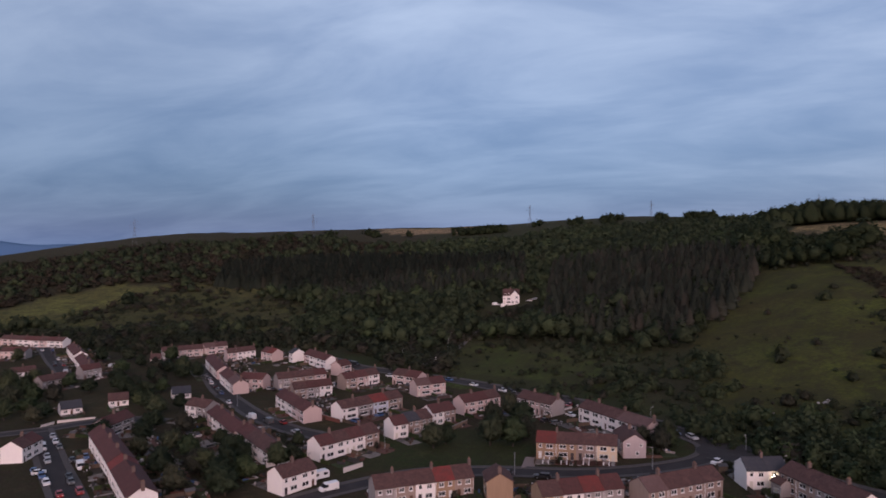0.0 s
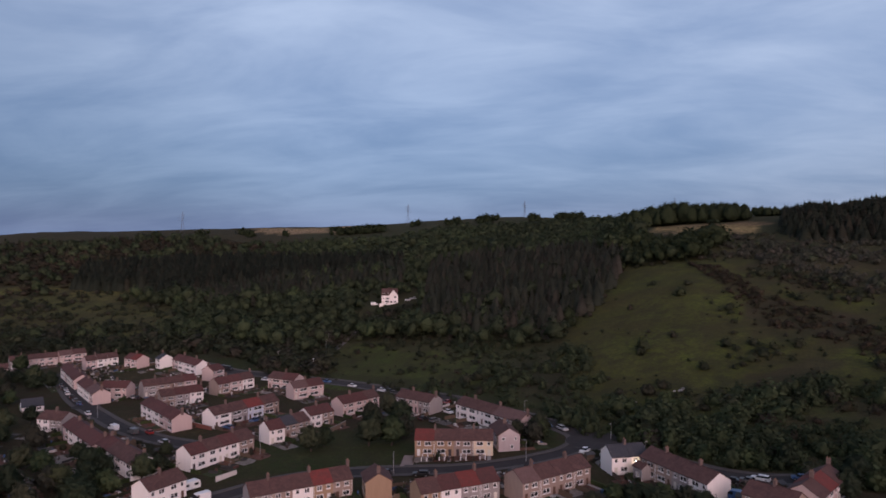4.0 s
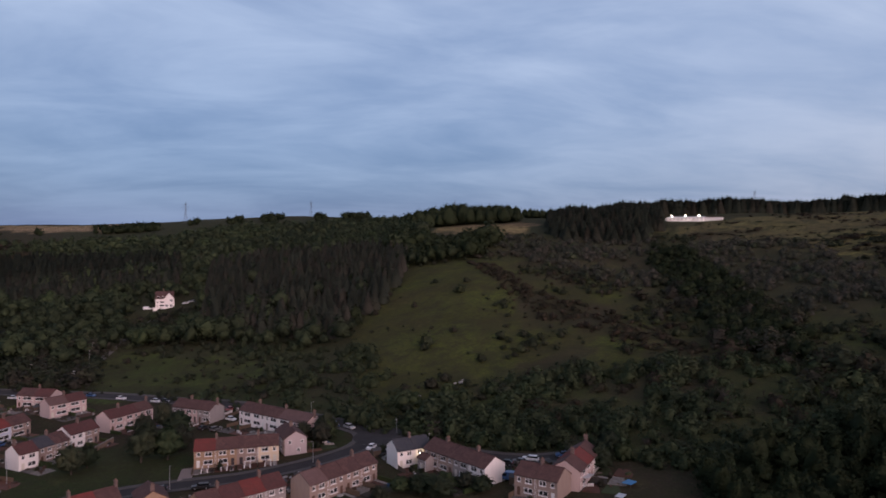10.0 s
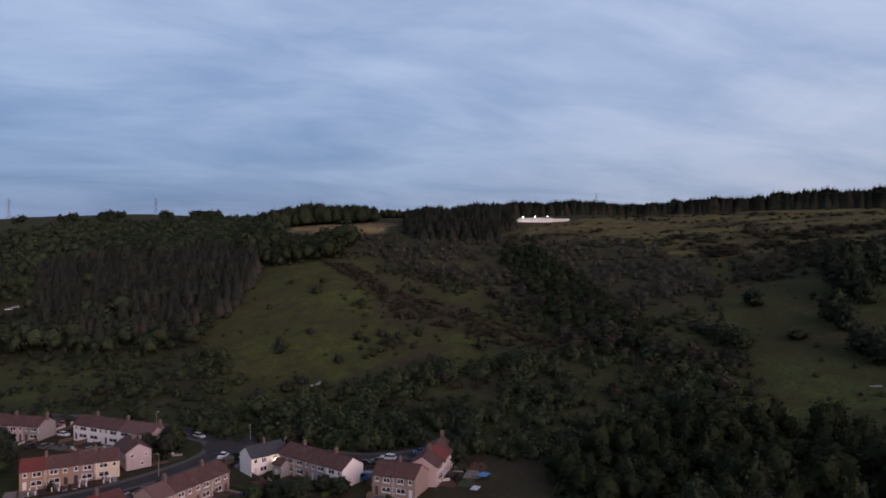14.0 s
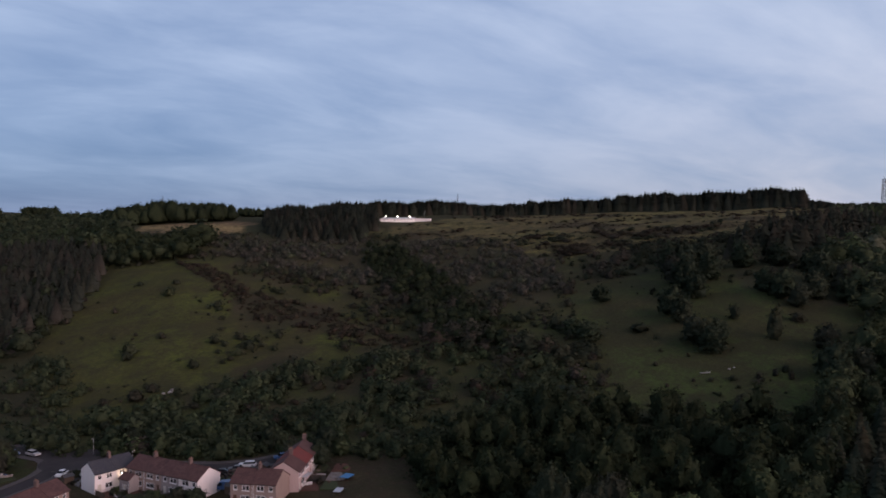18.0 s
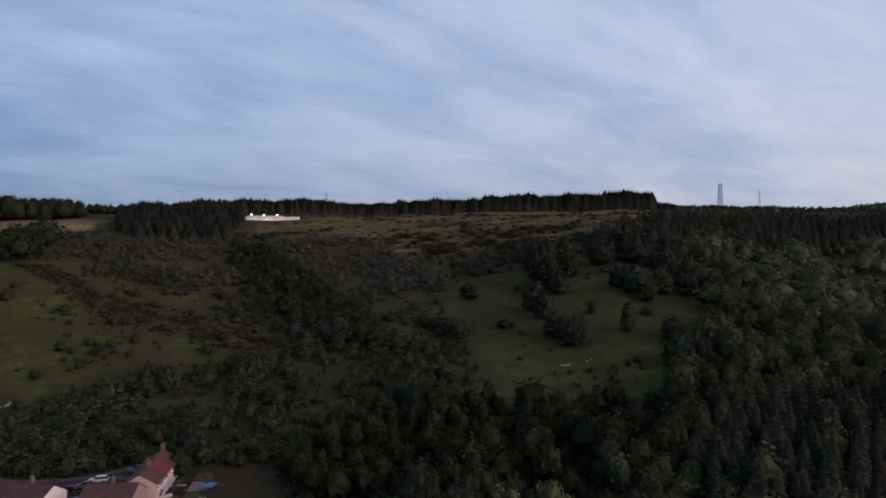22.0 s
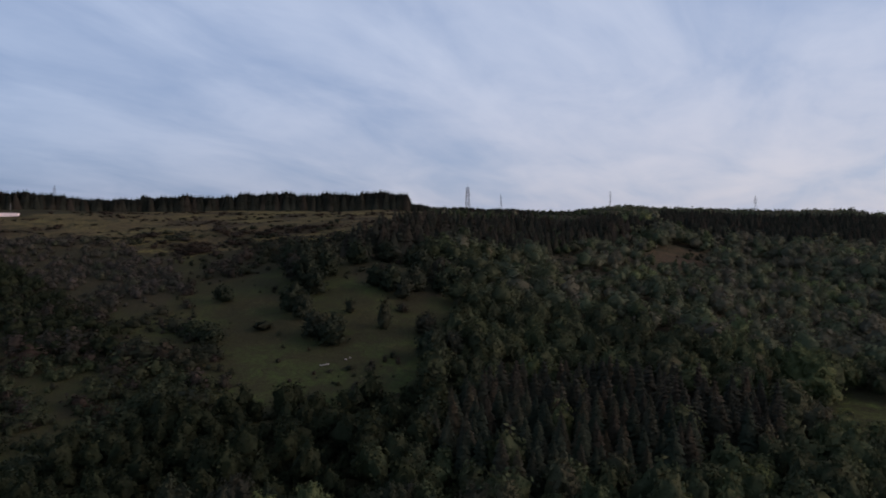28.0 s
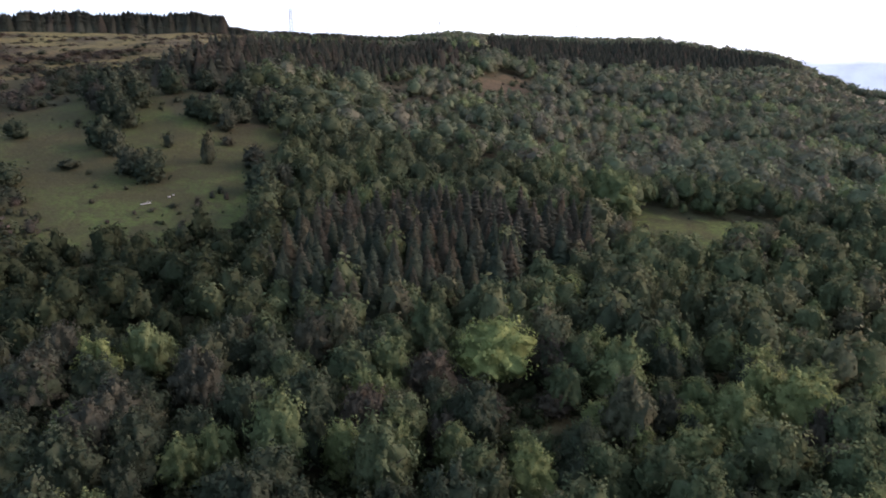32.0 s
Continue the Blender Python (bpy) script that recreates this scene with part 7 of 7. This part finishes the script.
for _k, (_x, _y, _h, _w) in enumerate(((348, 136, 16, 15), (345, 72, 13, 12), (341, 92, 12, 11), (360, 124, 15, 14), (392, 140, 16, 17), (352, 60, 12, 12), (380, 60, 14, 15))):
    thorn_tree(_x, _y, _h, _w, _k + 2)
for _x, _y, _h, _w in ((306, 95, 7, 7), (291, 75, 14, 8), (314, 72, 4.5, 8), (329, 49, 7, 7.5), (257, 66, 3, 3), (257, 61, 3, 3), (232, 116, 3, 3.4), (281, 126, 4, 11), (252, 70, 2.5, 3), (262, 64, 3, 4), (248, 105, 2, 2.4), (240, 88, 1.6, 2), (232, 94, 1.5, 2), (262, 98, 1.8, 2.2)):
    shrub(_x, _y, _h, _w, "dense rounded bush in the clearing")
for _x, _y, _h, _w in ((196, 358, 5.5, 9), (144, 296, 6, 9), (141, 292, 4, 6), (123, 248, 5, 8), (131, 252, 4, 6), (112, 250, 4, 6), (96, 216, 3.2, 7), (103, 228, 3, 6), (208, 372, 3, 6), (154, 262, 4, 6)):
    shrub(_x, _y, _h, _w, "wide dark gorse bush on the pasture")

# the pale-crowned trees that stand out of the valley wood
def lime_tree(x, y, h, w, label):
    base = tree("broadleaf_tree", *LIME[0], label, "tree", "near wood")
    base.matrix_basis = pose(x, y, float(land(x, y)) - 0.1, 0, 0, (x * 53 + y * 17) % 360) @ Matrix.Diagonal((w * 1.15, w * 1.15, h, 1))


lime_tree(131.5, -19, 17, 15, "large bright yellow-green tree above the wood")
lime_tree(160, -23.5, 11, 8, "bright green tree beside a larger one")
lone_tree(174, -45, 12, 9, 4, "bright green tree in the valley wood", "near wood", 2)
lone_tree(134, -32, 12, 11, 2, "dull brownish tree beside a brighter one", "near wood", 3)
lone_tree(121, -30, 6, 8, 1, "low dull brown tree beside a brighter one", "near wood", 3)
lone_tree(119, -18, 5.5, 8, 3, "low dull brown tree beside a brighter one", "near wood", 3)
lone_tree(128, -11, 6, 8, 5, "low dull brown tree beside a brighter one", "near wood", 3)
lone_tree(272, -90, 23, 20, 3, "tall spreading light green tree at the edge of a glade", "near wood", 2)
for _k, (_x, _y, _h, _w) in enumerate(((126, -43, 15, 14), (110, -73, 15, 14), (108, -60, 13, 12), (98, -47, 12, 10), (100, 19, 17, 11), (99, 7, 13, 9), (102, -1, 12, 8), (101, -9, 11, 7), (98, 33, 10, 9))):
    lone_tree(_x, _y, _h, _w, _k, "bright green tree in the valley wood", "near wood", 2)


def fallen_log():
    base = tagged(new("fallen_log"), "bleached fallen tree trunk in the clearing grass", "log")
    x, y = 249, 87
    base.matrix_basis = pose(x, y, float(land(x, y)) + 0.2, 0, 0, -60) @ Matrix.Scale(0.75, 4)
    part("trunk", mesh_of("trunk", *lattice([((-2.4, 0, 0), (0.4, 0.1, 0.15)), ((0.4, 0.1, 0.15), (2.2, -0.2, 0.3))], 0.3), PALE_WOOD), base)
    for a, b in (((0.4, 0.1, 0.2), (1.4, 0.9, 0.9)), ((1.3, 0, 0.2), (2.4, 0.5, 0.9)), ((-1.0, 0, 0.1), (-0.4, -0.8, 0.5))):
        part("branch", mesh_of("branch", *lattice([(a, b)], 0.11), PALE_WOOD), base)


PALE_WOOD = plain("bleached_wood", (0.36, 0.35, 0.33), 0.85)
fallen_log()


def boulder(x, y, r, seed):
    rng = np.random.default_rng(seed)
    v, f = lumpy_ball(rng, r, 0.7, 0.2)
    b = tagged(new("boulder", tri_mesh("boulder", v, f, CONCRETE)), "pale grey boulder lying in rough grass", "boulder", "boulders")
    b.location = (x, y, float(land(x, y)) + r * 0.3)


for _k, (_x, _y, _r) in enumerate(((114, 242, 1.1), (135, 246, 0.9), (137, 248, 0.7), (133, 247, 0.6), (256, 81, 0.5), (258, 80, 0.4), (-4, 381, 1.2))):
    boulder(_x, _y, _r, _k)

# the lamp over the side door of the white house with the slate roof
_lamp = bpy.data.lights.new("porch_light", "POINT")
_lamp.energy, _lamp.color, _lamp.shadow_soft_size = 60, (1.0, 0.72, 0.42), 0.1
PORCH = (82.6, 173.3)
_ob = new("porch_light", _lamp)
_ob.location = (PORCH[0], PORCH[1], float(land(*PORCH)) + 3.3)
_fit = tagged(new("wall_lamp"), "glowing outside lamp on a white house wall", "lamp")
_fit.matrix_basis = pose(PORCH[0], PORCH[1] + 0.35, float(land(*PORCH)) + 3.3)
part("bulb", mesh_of("bulb", *tube([(0.1, -0.16), (0.2, 0), (0.1, 0.16)], 10), LAMP_GLOW), _fit)


# ---------------------------------------------------------------- odds and ends about the end gardens
def sheet(name, label, x, y, up, yaw, l, w, mat, tilt=0.0):
    base = tagged(new(name), label, name.replace("_", " "))
    base.matrix_basis = pose(x, y, float(land(x, y)) + up, 0, tilt, yaw)
    part("cover", mesh_of("cover", *boxes((-l / 2, -w / 2, -0.05, l / 2, w / 2, 0.03)), mat), base)
    for sx in (-1, 1):
        for sy in (-1, 1):
            part("post", mesh_of("post", *boxes((sx * (l / 2 - 0.15) - 0.04, sy * (w / 2 - 0.15) - 0.04, -up - 0.9, sx * (l / 2 - 0.15) + 0.04, sy * (w / 2 - 0.15) + 0.04, -0.05)), TIMBER), base)


sheet("lean_to", "pale corrugated lean-to roof behind a house", 108.4, 134.8, 2.3, 36, 6.0, 3.2, PALE_SHEET, 8)
# the trampoline and table names stand on a blue tarp and pale sheet
sheet("trampoline", "blue tarp raised on posts on a back lawn", 116.2, 127.8, 0.8, 20, 3.2, 2.4, BLUE_SHEET)
sheet("garden_table", "pale sheet raised on posts on a back lawn", 108.7, 122.4, 0.8, 30, 2.8, 1.8, PALE_SHEET)
for _x, _y, _h, _w, _k in ((-50, 209, 8, 8, 1), (-46, 214, 6, 7, 4), (-62, 216, 7, 7, 2), (-98, 226, 7, 7, 3), (-66, 226, 6, 6, 5), (-112, 262, 6, 6, 0), (-75, 236, 6, 6, 2), (-150, 330, 8, 8, 4)):
    lone_tree(_x, _y, _h, _w, _k, shade=_k % 2)


def plot_free(x, y, gap):
    """Whether (x, y) is clear of houses and streets."""
    for px, py, yaw, w, n, deep in PLOTS:
        c, sn = math.cos(radians(yaw)), math.sin(radians(yaw))
        u, v = (x - px) * c + (y - py) * sn, -(x - px) * sn + (y - py) * c
        if -gap < u < w * n + gap and -gap < v < deep + gap:
            return False
    return not on_road(x, y, 1.2)


for _k, (_x, _y) in enumerate(((-205, 337), (-194, 313), (-185, 315), (-180, 286), (-276, 528), (-268, 530), (-278, 517), (-196, 435), (-178, 412), (-179, 390), (-149, 338), (-136, 322), (-133, 329), (-123, 315),
                               (-157, 381), (-139, 377), (-128, 365), (-124, 292), (-115, 282), (-67, 218), (-63, 204), (-67, 231), (-72, 205), (-122, 246), (-162, 276), (-164, 286), (-102, 401), (-166, 425), (-212, 434),
                               (18, 247), (25, 261), (28, 246), (69, 215), (-7, 245), (-150, 360), (-160, 395), (-188, 350), (-170, 335), (-142, 350), (-180, 300), (-212, 320))):
    if plot_free(_x, _y, 2.0):
        lone_tree(_x, _y, 6.5 + (_k * 37 % 40) / 10, 7.0 + (_k * 23 % 30) / 10, _k, "dark green broadleaf tree among the gardens", shade=0 if _k % 3 else 1)


# ---------------------------------------------------------------- front gardens, walls and boards in the village
WHITE_WALL = render_coat("painted_garden_wall", (0.62, 0.57, 0.55), 0.12)
TAN_BOARD = plain("tan_boards", (0.24, 0.17, 0.125), 0.85, vary=0.3, scale=2)
PINK_SLAB = plain("pink_concrete_slabs", (0.27, 0.215, 0.20), 0.9, vary=0.25, scale=1.2)


def garden_wall(x0, y0, x1, y1, high, mat, label, name="garden_wall"):
    """A low wall with a coping from one point to another."""
    length, yaw = math.hypot(x1 - x0, y1 - y0), math.degrees(math.atan2(y1 - y0, x1 - x0))
    base = tagged(new(name), label, name.replace("_", " "))
    z = min(float(land(x0, y0)), float(land(x1, y1)))
    base.matrix_basis = pose(x0, y0, z, 0, 0, yaw)
    part("wall", mesh_of("wall", *boxes((0, -0.1, -0.8, length, 0.1, high)), mat), base)
    part("coping", mesh_of("coping", *boxes((-0.05, -0.15, high + 0.003, length + 0.05, 0.15, high + 0.09)), CONCRETE), base)


garden_wall(-28.5, 200, -23.6, 205, 1.5, WHITE_WALL, "white rendered wall beside a back garden")
garden_wall(2.6, 241.6, 8.8, 252.2, 1.6, TAN_BOARD, "tan boarded wall behind a terrace garden")
garden_wall(45.6, 263.6, 52.4, 270.4, 1.4, WHITE_WALL, "white wall beside a parked red car")
garden_wall(-154.5, 268, -152.4, 273.4, 1.0, WHITE_WALL, "low white wall along a street corner")
garden_wall(-151.6, 274.2, -139.6, 280.2, 1.1, WHITE_WALL, "long white wall in front of bungalows")
garden_wall(-46.3, 267.6, -38.4, 259.8, 1.7, plain("red_fence_paint", (0.19, 0.075, 0.06), 0.85, vary=0.3), "red-stained garden screen between terraces")
car("hatchback", "red", 49.2, 271.2, 40, "red hatchback parked beside a white wall")


def front_steps(x, y, yaw):
    """A stepped path between two low cheek walls with white posts."""
    base = tagged(new("garden_steps"), "concrete garden steps between low white-posted walls", "steps", "front steps")
    base.matrix_basis = pose(x, y, float(land(x, y)), 0, 0, yaw)
    for k in range(5):
        part("step", mesh_of("step", *boxes((-0.6, -3.2 + 0.62 * k, -0.8, 0.6, -2.58 + 0.62 * k, -0.1 + 0.16 * k)), PINK_SLAB), base)
    for sx in (-0.78, 0.78):
        part("cheek_wall", mesh_of("cheek_wall", *boxes((sx - 0.1, -3.3, -0.8, sx + 0.1, 0.0, 0.55)), CONCRETE), base)
        for py in (-3.2, -0.1):
            part("post", mesh_of("post", *boxes((sx - 0.14, py - 0.14, -0.5, sx + 0.14, py + 0.14, 1.15)), WHITE_PAINT), base)


for _u in (3.2, 8.4, 14.6, 20.2):
    _c, _s = math.cos(radians(-14)), math.sin(radians(-14))
    front_steps(27.5 + _c * _u + _s * 1.2, 205.5 + _s * _u - _c * 1.2, -14)
_drive = tagged(new("driveway", mesh_of("driveway", *boxes((-1.8, -5.0, -0.6, 1.8, 5.0, 0.12)), PINK_SLAB)), "pale slabbed driveway beside the end house", "driveway", kind="structure")
_drive.matrix_basis = pose(25.2, 202.6, float(land(25.2, 202.6)), 0, 0, -14)


def notice_board(x, y, yaw):
    base = tagged(new("notice_board"), "white notice board on two posts by the track", "sign")
    base.matrix_basis = pose(x, y, float(land(x, y)), 0, 0, yaw)
    part("board", mesh_of("board", *boxes((-1.1, -0.04, 0.9, 1.1, 0.04, 2.3)), WHITE_PAINT), base)
    for sx in (-0.9, 0.9):
        part("post", mesh_of("post", *boxes((sx - 0.06, 0.05, -0.5, sx + 0.06, 0.15, 2.2)), TIMBER), base)


notice_board(-3.3, 379, 0)
